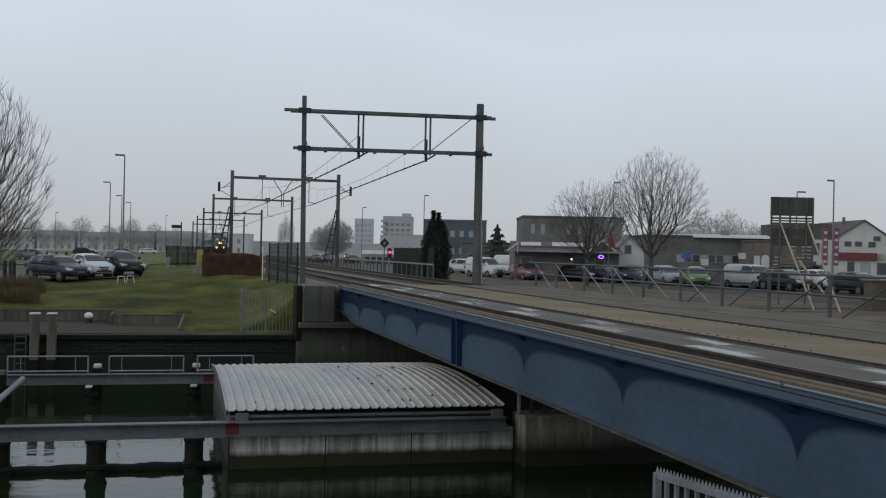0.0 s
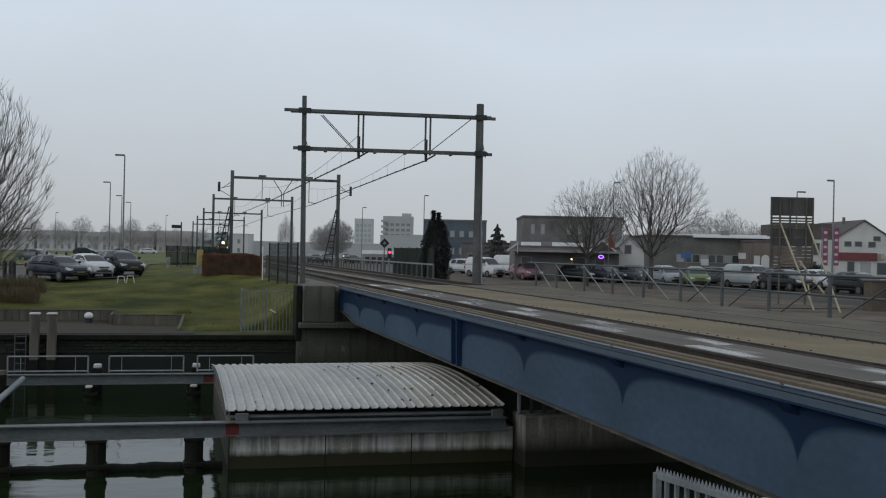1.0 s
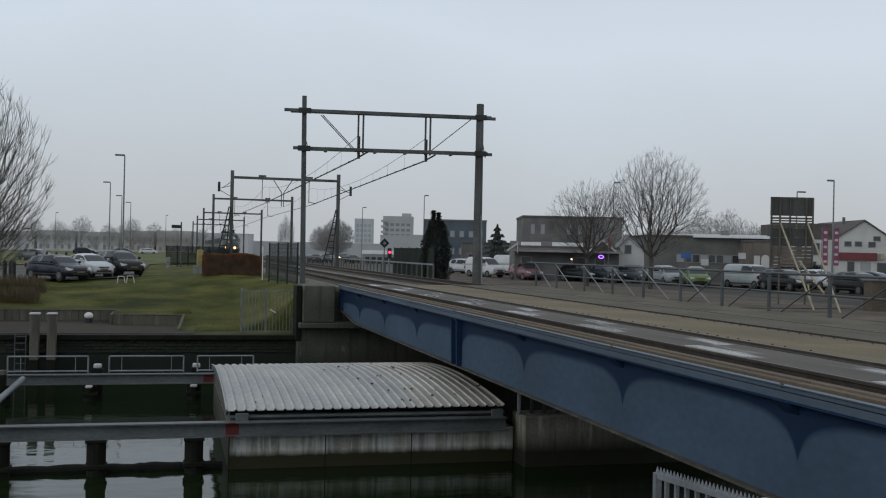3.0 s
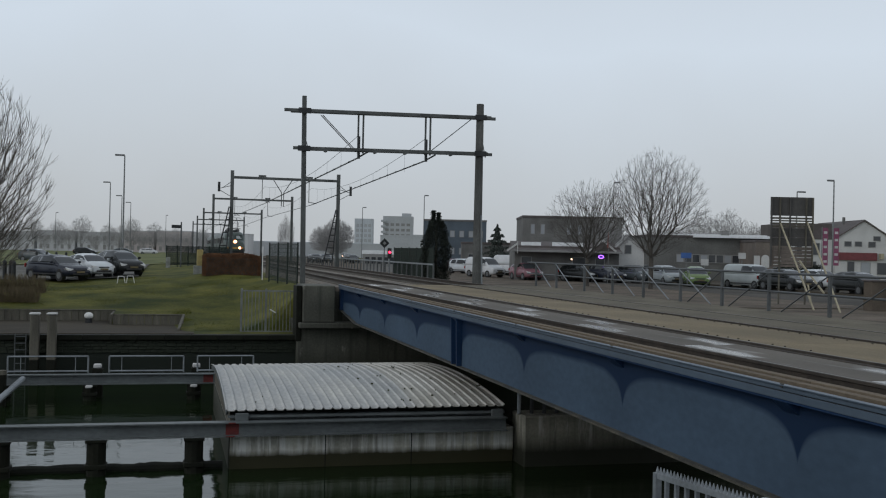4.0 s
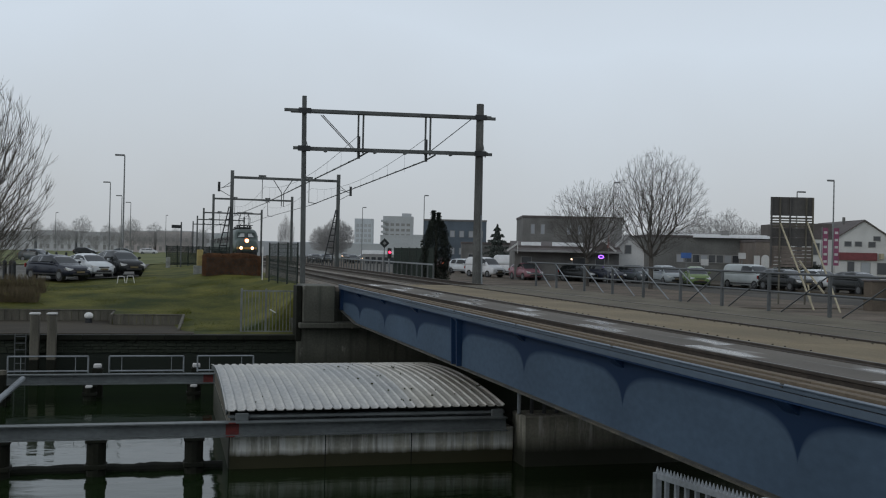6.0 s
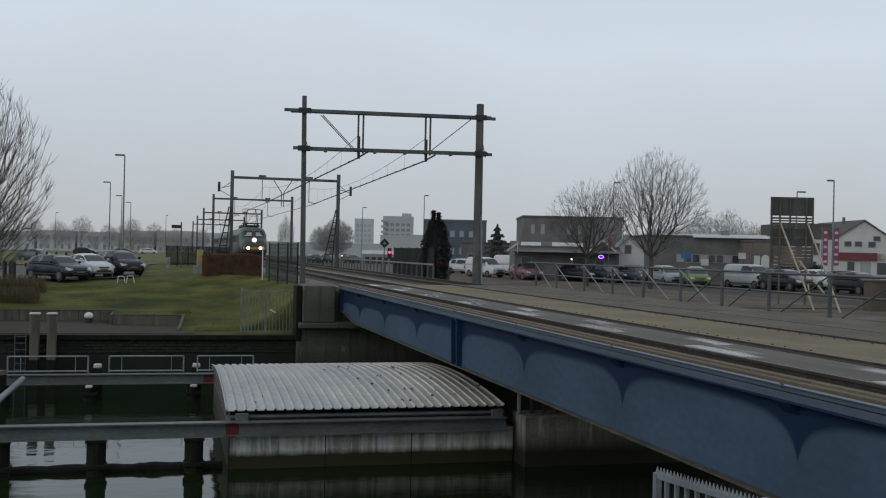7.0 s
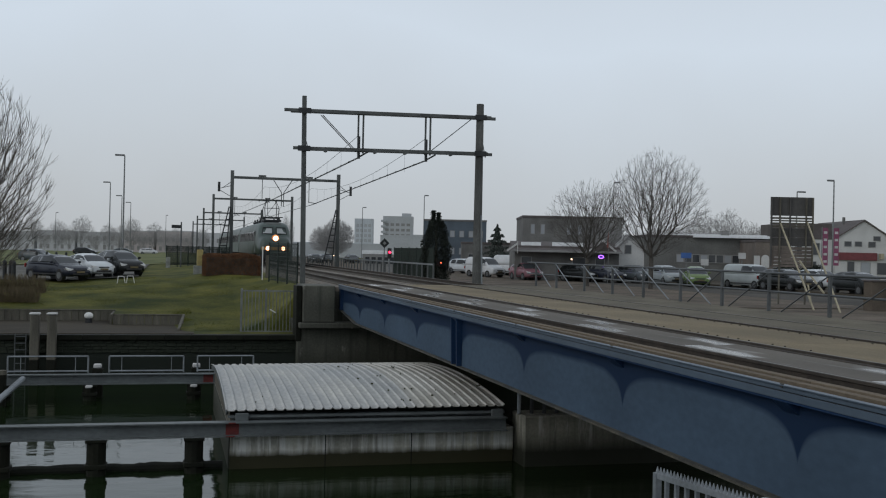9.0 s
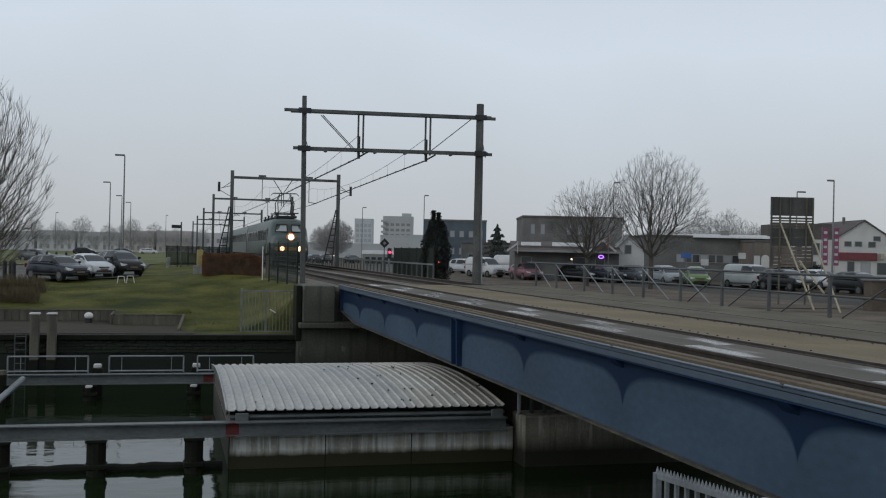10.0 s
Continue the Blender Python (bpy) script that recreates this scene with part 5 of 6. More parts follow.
def make_tree(name, label, base, seed, trunk_h, crown, count, tip, bark, group="", bf=0.75, twigs=4, twig_len=0.45, power=2.4, sweep=0.12, cone=0.28, rise=0.25):
    t = thing(name, pose(*base), label, "tree", group)
    start = [(0, 0, -0.3 + (trunk_h + 0.3) * k / 8) for k in range(9)]
    P, par, order = branch_out(seed, start, crown, count, bf, cone)
    n = len(P)
    load, kids = np.zeros(n), [0] * n
    for k in range(n):
        if par[k] >= 0:
            kids[par[k]] += 1
    for k in reversed(order):
        load[k] += tip ** power
        if par[k] >= 0:
            load[par[k]] += load[k]
    rad = load ** (1 / power)
    rnd = random.Random(seed)
    trunk, limbs = [], []
    for k in range(1, n):
        a, b = Vector(P[par[k]]), Vector(P[k])
        if k < 9:
            trunk.append((a, b, rad[par[k]], rad[k], 1))
            continue
        L = (b - a).length
        m = a.lerp(b, 0.5) - Vector((0, 0, sweep * L)) + Vector((rnd.gauss(0, 0.04), rnd.gauss(0, 0.04), 0)) * L
        r = rad[k]
        limbs += [(a, m, r * 1.12, r * 1.05, 1), (m, b, r * 1.05, r, 1)]
        if rad[k] < tip * 3.0:
            d = (b - m).normalized()
            for _ in range(twigs if kids[k] == 0 else 2):
                s = Vector((rnd.gauss(0, 1), rnd.gauss(0, 1), rnd.gauss(0, 1))).cross(d).normalized()
                e = (d + s * rnd.uniform(0.2, 0.75) + Vector((0, 0, rise))).normalized()
                q = b + e * twig_len * rnd.uniform(0.35, 0.6)
                limbs.append((b, q, tip * 0.8, tip * 0.65, 0))
                limbs.append((q, q + (e + Vector((0, 0, rise))).normalized() * twig_len * rnd.uniform(0.3, 0.6), tip * 0.65, tip * 0.4, 0))
    tubes("trunk", trunk, bark, t)
    tubes("crown", limbs, bark, t, "bare branching crown of fine twigs")
    return t


make_tree("bare_tree", "tall leafless street tree with a rounded vase-shaped crown", (32.0, 66.1, -0.9), 11, 2.2, [((0.3, 0, 5.9), (3.5, 3.2, 3.5))], 1700, 0.0058, M["bark_dark"], "street trees", bf=0.72, twig_len=0.5, rise=0.08, sweep=0.03, power=2.2)
make_tree("bare_tree", "smaller leafless street tree with a spreading crown", (29.1, 70.5, -0.9), 5, 2.0, [((0.2, 0, 4.8), (3.1, 2.7, 2.7))], 1300, 0.0058, M["bark_dark"], "street trees", bf=0.72, twig_len=0.5, rise=0.08, sweep=0.03, power=2.2)
make_tree("bare_tree", "large leafless tree with upswept branches on the quay", (-9.0, 48.6, -2.1), 3, 1.3, [((0.0, 0, 6.0), (3.7, 3.2, 5.2)), ((0.6, 0, 4.4), (2.6, 2.4, 2.0))], 1500, 0.009, M["bark"], "", bf=0.9, twig_len=0.75, twigs=4, sweep=0.12, cone=0.32)
make_tree("bare_tree", "leafless tree with dense twigs beyond the track, greyed for haze", (30.6, 200, -0.9), 9, 1.2, [((0, 0, 4.6), (3.2, 2.9, 3.4)), ((-2.6, 1, 3.8), (2.4, 2.2, 2.8))], 3000, 0.013, M["hazetwig"], "", bf=0.6, twigs=8, twig_len=0.7)

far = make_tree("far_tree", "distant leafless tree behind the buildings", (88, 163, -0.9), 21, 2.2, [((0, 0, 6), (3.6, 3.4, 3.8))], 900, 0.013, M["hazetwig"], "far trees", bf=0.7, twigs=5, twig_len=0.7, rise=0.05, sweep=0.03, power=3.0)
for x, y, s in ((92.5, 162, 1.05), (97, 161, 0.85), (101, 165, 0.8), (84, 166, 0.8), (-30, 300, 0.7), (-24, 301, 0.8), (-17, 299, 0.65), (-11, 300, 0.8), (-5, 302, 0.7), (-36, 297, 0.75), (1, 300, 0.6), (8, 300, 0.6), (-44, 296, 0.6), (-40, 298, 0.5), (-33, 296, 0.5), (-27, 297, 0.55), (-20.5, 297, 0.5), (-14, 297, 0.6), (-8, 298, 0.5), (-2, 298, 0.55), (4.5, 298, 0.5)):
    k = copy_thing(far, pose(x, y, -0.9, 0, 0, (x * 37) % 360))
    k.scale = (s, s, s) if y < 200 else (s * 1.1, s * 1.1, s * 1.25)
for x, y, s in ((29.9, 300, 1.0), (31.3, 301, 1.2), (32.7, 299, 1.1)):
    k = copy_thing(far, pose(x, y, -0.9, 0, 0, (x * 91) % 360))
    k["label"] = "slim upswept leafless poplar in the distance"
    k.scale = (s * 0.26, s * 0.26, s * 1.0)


def leafy(name, material, parent, seed, count, inside, size, label="", flat=1.0):
    """Many small leaf tufts spread through a volume."""
    rnd = random.Random(seed)
    v, f = [], []
    while len(f) < count:
        p = inside(rnd)
        if p is None:
            continue
        a = Vector((rnd.gauss(0, 1), rnd.gauss(0, 1), rnd.gauss(0, flat))).normalized()
        b = a.orthogonal().normalized()
        c = a.cross(b)
        s = size * rnd.uniform(0.6, 1.4)
        o = len(v)
        v += [tuple(p - b * s), tuple(p - c * s * 0.5 + a * s * 0.15), tuple(p + b * s), tuple(p + c * s * 0.5 + a * s * 0.15)]
        f.append((o, o + 1, o + 2, o + 3))
    return raw(name, v, f, material, parent, label)


def make_hedge():
    h = thing("beech_hedge", pose(3.45, 63.2, -0.35), "clipped reddish-brown beech hedge beside the railway", "hedge")
    bm = BM()
    box(bm, -1.5, 1.5, -0.45, 0.45, -0.2, 1.1, 0.1)
    part("twig_core", bm, M["bark"], h)

    def inside(r):
        x, y, z = r.uniform(-1.72, 1.72), r.uniform(-0.65, 0.65), r.uniform(0, 1.34)
        if abs(x) < 1.45 and abs(y) < 0.42 and z < 1.05:
            return None
        z *= 1 + 0.025 * math.sin(x * 3) - 0.12 * (abs(x) / 1.7) ** 6
        return Vector((x, y, z))
    leafy("leaves", M["hedge"], h, 1, 22000, inside, 0.032)


def make_conifers():
    c = thing("columnar_conifer", pose(17.6, 69.8, -0.75), "dark columnar conifer with two thin tips", "tree")
    bm = BM()
    rod(bm, (0, 0, -0.2), (0, 0, 4.0), 0.14, 0.05)
    part("trunk", bm, M["bark"], c)

    def inside(r):
        z = r.uniform(0.1, 4.95)
        f = z / 4.95
        rad = 1.06 * min(1, 0.86 + f * 0.5) * (1 - max(0, f - 0.5) / 0.5) ** 0.6
        if f > 0.86:
            s = r.choice((-0.22, 0.15))
            return Vector((s + r.gauss(0, 0.07), r.gauss(0, 0.07), z - (0.12 if s > 0 else 0)))
        a = r.uniform(0, 6.283)
        q = rad * r.uniform(0.55, 1.0) * (1 + 0.12 * math.sin(a * 3 + z * 4))
        return Vector((q * math.cos(a), q * math.sin(a), z))
    leafy("foliage", M["conifer"], c, 2, 26000, inside, 0.048, flat=2.0)
    s = thing("spruce", pose(33.1, 105, -0.9), "spruce with tiered branches, its green paled for haze", "tree")
    bm = BM()
    rod(bm, (0, 0, -0.2), (0, 0, 5.2), 0.12, 0.02)
    part("trunk", bm, M["bark"], s)

    def tiers(r):
        z = r.uniform(1.0, 5.3)
        f = 1 - z / 5.4
        rad = 3.3 * f * (0.45 + 0.55 * ((z * 1.7) % 1.0 < 0.45))
        a = r.uniform(0, 6.283)
        q = rad * math.sqrt(r.uniform(0.05, 1))
        return Vector((q * math.cos(a), q * math.sin(a), z - q * 0.18))
    leafy("foliage", M["spruce"], s, 3, 4200, tiers, 0.11)


def make_brush():
    # dry stalks at the waterside
    for cx, cy, w, h, n in ((-7.9, 57.6, 1.6, 0.85, 700), (-10.6, 57.4, 1.8, 1.0, 700), (-7.7, 53.6, 1.5, 0.7, 700)):
        s = thing("dry_shrub", pose(cx, cy, ground_z(cx, cy)), "brown dry shrub with dead stalks", "shrub", "dry shrubs")
        rnd = random.Random(int(cx * 10))
        pieces = []
        for i in range(n):
            p = Vector((rnd.uniform(-w, w), rnd.uniform(-0.6, 0.8), 0))
            q = p + Vector((rnd.gauss(0, 0.18), rnd.gauss(0, 0.18), h * rnd.uniform(0.5, 1.15)))
            pieces.append((p, q, 0.012, 0.006, 0))
        tagged(tubes("dead_growth", pieces, M["dry"], s), kind="stuff")


make_hedge()
make_conifers()
make_brush()


# ---- lamp posts ----
def make_lamp(x, y, top, arm, g=-0.9, dark=False, r=0.085):
    l = thing("street_lamp", pose(x, y, g), "tall grey street lamp with a flat horizontal head", "street lamp", "street lamps")
    h = top - g
    bm = BM()
    rod(bm, (0, 0, -0.2), (0, 0, h), r, r * 0.62, n=8)
    part("pole", bm, M["poledark" if dark else "pole"], l)
    bm = BM()
    s = 1 if arm > 0 else -1
    box(bm, min(0, arm), max(0, arm), -0.09, 0.09, h - 0.03, h + 0.12, 0.03)
    part("lamp_head", bm, M["lamphead"], l)


for x, y, top, arm in ((-4.13, 93.8, 9.05, -0.8), (-7.5, 133.9, 9.0, -0.85), (-7.7, 168.7, 9.0, -0.9), (-7.3, 193.6, 9.0, -0.9), (-27.6, 269.5, 9.0, 0.6), (-1.65, 266, 9.0, 0.5),
                       (33.5, 140, 9.1, 0.6), (33, 185.5, 9.1, 0.7), (45.1, 102.4, 9.1, 0.7), (70.1, 155.2, 9.1, -0.9), (53.8, 76.8, 8.05, -0.65), (59.6, 91, 8.05, 0.95)):
    make_lamp(x, y, top, arm)


# ---- buildings ----
def building(name, label, m, w, d, h, wall, windows=(), roof=None, group="", category="building", para=0.25, extra=()):
    b = thing(name, m, label, category, group)
    bm = BM()
    box(bm, 0, w, 0, d, -0.5, h)
    part("wall", bm, wall, b)
    bm = BM()
    box(bm, -0.06, w + 0.06, -0.06, d + 0.06, h, h + para, 0.02)
    part("roof", bm, roof or M["rooftile"], b)
    for x, z, ww, hh, pane in windows:
        bm = BM()
        for a in ((x - 0.07, x, z - 0.07, z + hh + 0.07), (x + ww, x + ww + 0.07, z - 0.07, z + hh + 0.07), (x, x + ww, z - 0.07, z), (x, x + ww, z + hh, z + hh + 0.07)):
            box(bm, a[0], a[1], -0.06, 0.02, a[2], a[3])
        f = part("window", bm, M["render_grey"], b)
        bm = BM()
        box(bm, x, x + ww, -0.025, 0.01, z, z + hh)
        part("pane", bm, pane, f)
    for nm, x0, x1, y0, y1, z0, z1, mm in extra:
        bm = BM()
        box(bm, x0, x1, y0, y1, z0, z1, 0.01)
        part(nm, bm, mm, b)
    return b


def gable_house(name, label, m, w, d, eave, ridge, wall, roof, windows=(), extra=(), along="x"):
    """Gable wall on the front (along y the roof runs back)."""
    b = thing(name, m, label, "house")
    bm = BM()
    prism(bm, [(0, -0.5), (w, -0.5), (w, eave), (w / 2, ridge), (0, eave)], 0, d, "y")
    part("wall", bm, wall, b)
    for s in (0, 1):
        bm = BM()
        k = (ridge - eave) / (w / 2)
        a = (-0.25, eave - 0.25 * k) if s == 0 else (w + 0.25, eave - 0.25 * k)
        prism(bm, [(a[0], a[1] + 0.02), (w / 2, ridge + 0.02), (w / 2, ridge + 0.2), (a[0], a[1] + 0.2)], -0.2, d + 0.1, "y")
        part("roof_slope", bm, roof, b)
    for x, z, ww, hh, pane in windows:
        bm = BM()
        box(bm, x - 0.06, x + ww + 0.06, -0.05, 0.02, z - 0.06, z)
        box(bm, x - 0.06, x + ww + 0.06, -0.05, 0.02, z + hh, z + hh + 0.06)
        box(bm, x - 0.06, x, -0.05, 0.02, z, z + hh)
        box(bm, x + ww, x + ww + 0.06, -0.05, 0.02, z, z + hh)
        f = part("window", bm, M["render_grey"], b)
        bm = BM()
        box(bm, x, x + ww, -0.02, 0.01, z, z + hh)
        part("pane", bm, pane, f)
    for nm, x0, x1, y0, y1, z0, z1, mm in extra:
        bm = BM()
        box(bm, x0, x1, y0, y1, z0, z1, 0.01)
        part(nm, bm, mm, b)
    return b


PN, PP = M["pane"], M["palepane"]
building("shop_building", "dark grey flat-roofed building with tall narrow windows", pose(35.7, 104.4, -0.9, 0, 0, -14.5), 10.5, 9, 6.1, M["brick_dark"],
         [(0.9 + i * 1.05 if i < 2 else 2.4 + i * 1.15, 4.45, 0.34, 0.95, PP) for i in range(7)], extra=[("end_panel", 7.6, 10.45, -0.12, 0.0, 2.8, 6.2, M["render_grey"])])
building("low_house", "low dark house with a flat roof behind the spruce", pose(32.6, 117, -0.9, 0, 0, -14.5), 8.0, 6, 3.3, M["brick_dark"], [(0.8, 1.0, 0.9, 1.1, PN), (3.4, 1.0, 0.9, 1.1, PN)], roof=M["rooftile"])
pavilion = building("shop_building", "low dark brick pavilion with pale roof edges", pose(28.6, 85.6, -0.9, 0, 0, -14.5), 9.0, 7, 2.65, M["brick_dark"],
         [(0.6, 0.9, 0.8, 1.1, PN), (5.0, 0.8, 1.1, 1.2, PN), (7.0, 0.8, 0.7, 1.2, PN)], roof=M["rooftile"], para=0.35,
         extra=[("canopy", -0.3, 9.1, -1.2, 0.0, 2.45, 2.62, M["render_grey"]), ("roof_light", 0.6, 2.3, 0.5, 0.9, 2.95, 3.3, M["whiteroof"]), ("roof_light", 3.3, 6.0, 0.5, 0.9, 2.95, 3.32, M["whiteroof"])])
bm = BM()
prism(bm, [(-1.1, 2.62), (3.4, 3.42), (3.4, 3.0), (-1.1, 2.55)], -0.2, 9.1)
part("roof_slope", bm, M["rooftile"], pavilion)
bm = BM()
prism(bm, [(6.35, 2.62), (7.4, 3.5), (8.45, 2.62)], -1.15, 1.5, "y")
part("dormer", bm, M["rooftile"], pavilion)
for p, q in (((6.25, -1.18, 2.62), (7.42, -1.18, 3.58)), ((8.55, -1.18, 2.62), (7.38, -1.18, 3.58)), ((-0.75, -1.2, 2.5), (0.15, -1.2, 3.15)), ((0.15, -1.2, 2.3), (0.15, -1.2, 3.3))):
    part("bargeboard", bar(BM(), p, q, 0.07, 0.15), M["render_white"], pavilion, "white painted bargeboard")
gable_house("white_gable_hut", "small white gabled hut with a dark slatted vent", pose(37.2, 83.9, -0.9, 0, 0, -14.5), 2.5, 2.0, 2.75, 4.0, M["render_white"], M["render_grey"], [(0.85, 2.5, 0.5, 0.7, PN)])
building("long_building", "long low grey building with a bright white roof edge", pose(44.0, 91.9, -0.9, 0, 0, -14.5), 12.5, 10, 4.15, M["fascia_grey"],
         [(2.9 + i * 0.76, 1.85, 0.62, 0.68, PN if i % 3 else PP) for i in range(9)], roof=M["rooftile"],
         extra=[("white_roof_edge", 4.4, 11.8, -0.6, 0.2, 4.2, 4.46, M["whiteroof"]), ("upper_roof_edge", 0.0, 12.3, 2.5, 2.7, 4.4, 4.60, M["whiteroof"]), ("rooflight", 7.7, 8.4, 2, 3, 4.4, 4.95, M["render_grey"])])
bld = building("arched_building", "brown brick building with pale round-arched windows", pose(51.35, 84.7, -0.9, 0, 0, -14.5), 3.2, 6, 3.8, M["brick_brown"], [], para=0.2)
for x in (0.5, 1.6):
    pts = [(x, 1.5)] + [(x + 0.36 - 0.36 * math.cos(math.pi * i / 8), 2.3 + 0.36 * math.sin(math.pi * i / 8)) for i in range(9)] + [(x + 0.72, 1.5)]
    bm = BM()
    prism(bm, pts, -0.05, 0.02, "y")
    part("arched_window", bm, M["render_white"], bld)
gable_house("white_house", "white rendered house with a dark tiled roof and small windows", pose(79.9, 113.6, -0.9, 0, 0, -14.5), 7.2, 16, 5.0, 7.3, M["render_white"], M["rooftile"],
            [(1.2, 4.15, 0.8, 0.55, PN), (2.5, 4.15, 0.8, 0.55, PN), (4.2, 4.1, 0.8, 0.6, PN), (4.8, 4.9, 0.8, 0.5, PN), (1.6, 0.6, 0.8, 1.6, PN), (3.3, 0.7, 1.1, 1.4, PP), (5.3, 0.7, 1.2, 1.4, PN)],
            extra=[("red_fascia", 0.2, 5.2, -0.25, 0.0, 2.4, 3.35, M["shop_red"]), ("side_sign", 5.5, 5.9, -0.6, 0.0, 2.6, 3.3, M["prop"]), ("chimney", 2.85, 3.15, 5, 5.3, 6.4, 7.95, M["brick_dark"])])
building("white_house_wing", "white rendered wing with a low dark roof", pose(74.2, 115.2, -0.9, 0, 0, -14.5), 5.9, 12, 4.9, M["render_white"], [(1.0, 3.0, 0.8, 1.4, PN), (3.2, 3.0, 0.8, 1.4, PN), (2.0, 0.5, 1.6, 1.6, PN)], para=0.3,
         extra=[("pitched_roof", 0.0, 5.9, 1.0, 11, 5.2, 6.9, M["rooftile"])])
building("office_building", "slate-blue clad office block with small pale windows", pose(32.6, 136.2, -0.9, 0, 0, -14.5), 8.4, 10, 6.45, M["slate"],
         [(3.6 + (i % 4) * 1.25, 2.1 + 2.3 * (i // 4), 0.5, 0.75, PP) for i in range(8)], roof=M["brick_dark"])
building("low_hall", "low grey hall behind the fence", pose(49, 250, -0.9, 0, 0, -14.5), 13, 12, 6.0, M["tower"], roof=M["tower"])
building("tower_block", "blue-grey tower block on the skyline, paled for haze", pose(84.3, 494.6, -1, 0, 0, -14.5), 8.6, 9, 17.6, M["tower_blue"], [(1 + (i % 4) * 1.9, 2 + 2.4 * (i // 4), 1.0, 1.1, M["tower"]) for i in range(24)], roof=M["tower_blue"], group="tower blocks")
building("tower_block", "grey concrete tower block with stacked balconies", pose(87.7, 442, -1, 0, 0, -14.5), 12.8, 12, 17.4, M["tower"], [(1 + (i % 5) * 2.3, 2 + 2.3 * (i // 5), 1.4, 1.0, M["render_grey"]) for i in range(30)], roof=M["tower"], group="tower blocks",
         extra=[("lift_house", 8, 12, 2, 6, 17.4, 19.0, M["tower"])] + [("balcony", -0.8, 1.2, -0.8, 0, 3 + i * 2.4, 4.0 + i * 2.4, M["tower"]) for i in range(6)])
building("far_hall", "long low hall beyond the railway, paled for haze", pose(20, 330, -0.9, 0, 0, -12), 62, 14, 4.4, M["tower"], roof=M["tower_blue"])
building("far_block", "low block on the skyline, paled for haze", pose(100, 438, -1, 0, 0, -14.5), 14, 10, 9.6, M["tower"], roof=M["tower"])
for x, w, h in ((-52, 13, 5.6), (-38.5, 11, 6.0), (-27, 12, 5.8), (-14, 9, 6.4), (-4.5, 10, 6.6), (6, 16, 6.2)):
    building("terraced_house_row", "long row of two-storey houses in the distance, paled for haze", pose(x, 316 - x * 0.28, -0.8, 0, 0, -14), w, 9, h, M["longhouse_red"] if -20 < x < 0 else M["longhouse"],
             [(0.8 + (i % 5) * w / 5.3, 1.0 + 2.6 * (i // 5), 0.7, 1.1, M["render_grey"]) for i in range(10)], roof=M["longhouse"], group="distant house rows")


# ---- hoarding with timber props ----
def make_hoarding():
    h = thing("billboard", pose(28.78, 46.2, -0.9, 0, 0, -15), "back of a tall dark billboard with slatted gaps and timber props", "billboard")
    W, T = 2.12, 5.35
    for z0, z1 in ((4.42, T), (3.36, 3.80), (2.92, 3.33)):
        bm = BM()
        box(bm, 0, W, -0.03, 0.03, z0, z1, 0.006)
        part("panel", bm, M["hoarding"], h)
    for z, t in ((4.30, 0.045), (4.17, 0.035), (4.04, 0.04), (3.90, 0.045), (2.80, 0.07), (2.62, 0.075), (2.44, 0.07), (2.26, 0.08), (2.08, 0.075), (1.92, 0.05)):
        bm = BM()
        box(bm, 0, W, -0.03, 0.03, z - t, z + t, 0.006)
        part("slat", bm, M["timber"] if z > 3 else M["brick_brown"], h)
    for x, z0 in ((0.0, 1.9), (0.42, 0), (0.92, 2.9), (1.72, 0), (W - 0.07, 1.9)):
        bm = BM()
        box(bm, x, x + 0.07, -0.13, -0.035, z0, T - 0.02, 0.006)
        part("batten", bm, M["hoarding"] if x in (0.0, 0.92) else M["timber"], h)
    inv = h.matrix_basis.inverted()
    for a, b in (((29.22, 46.0, 3.15), (27.78, 40.9, -0.95)), ((30.48, 45.6, 3.2), (27.92, 39.2, -0.95))):
        bm = BM()
        bar(bm, inv @ Vector(a), inv @ Vector(b), 0.066, 0.066)
        part("prop", bm, M["prop"], h, "raw pine prop")
    bm = BM()
    bar(bm, inv @ Vector((28.75, 43.6, 1.3)), inv @ Vector((29.3, 42.4, -0.2)), 0.09, 0.06)
    bar(bm, inv @ Vector((28.3, 42.2, 0.2)), inv @ Vector((28.1, 41.6, -0.7)), 0.06, 0.05)
    part("cross_brace", bm, M["prop"], h)


make_hoarding()


# ---- fences and posts ----
def mesh_fence(label, a, b, height, z, panels, pitch=0.06, group="green mesh fences"):
    a, b = Vector(a), Vector(b)
    f = thing("mesh_fence", pose(0, 0, 0), label, "fence", group)
    for i in range(panels + 1):
        p = a.lerp(b, i / panels)
        bm = BM()
        box(bm, p.x - 0.035, p.x + 0.035, p.y - 0.035, p.y + 0.035, z - 0.3, z + height + 0.05)
        part("post", bm, M["greenmesh"], f)
    for i in range(panels):
        p, q = a.lerp(b, i / panels), a.lerp(b, (i + 1) / panels)
        n = int((q - p).length / pitch)
        bm = BM()
        for k in range(n):
            c = p.lerp(q, (k + 0.5) / n)
            rod(bm, (c.x, c.y, z), (c.x, c.y, z + height), 0.013, n=3, cap=False)
        for k in range(10):
            zz = z + 0.05 + (height - 0.1) * k / 9
            rod(bm, (p.x, p.y, zz), (q.x, q.y, zz), 0.011, n=3, cap=False)
        part("mesh_panel", bm, M["greenmesh"], f)


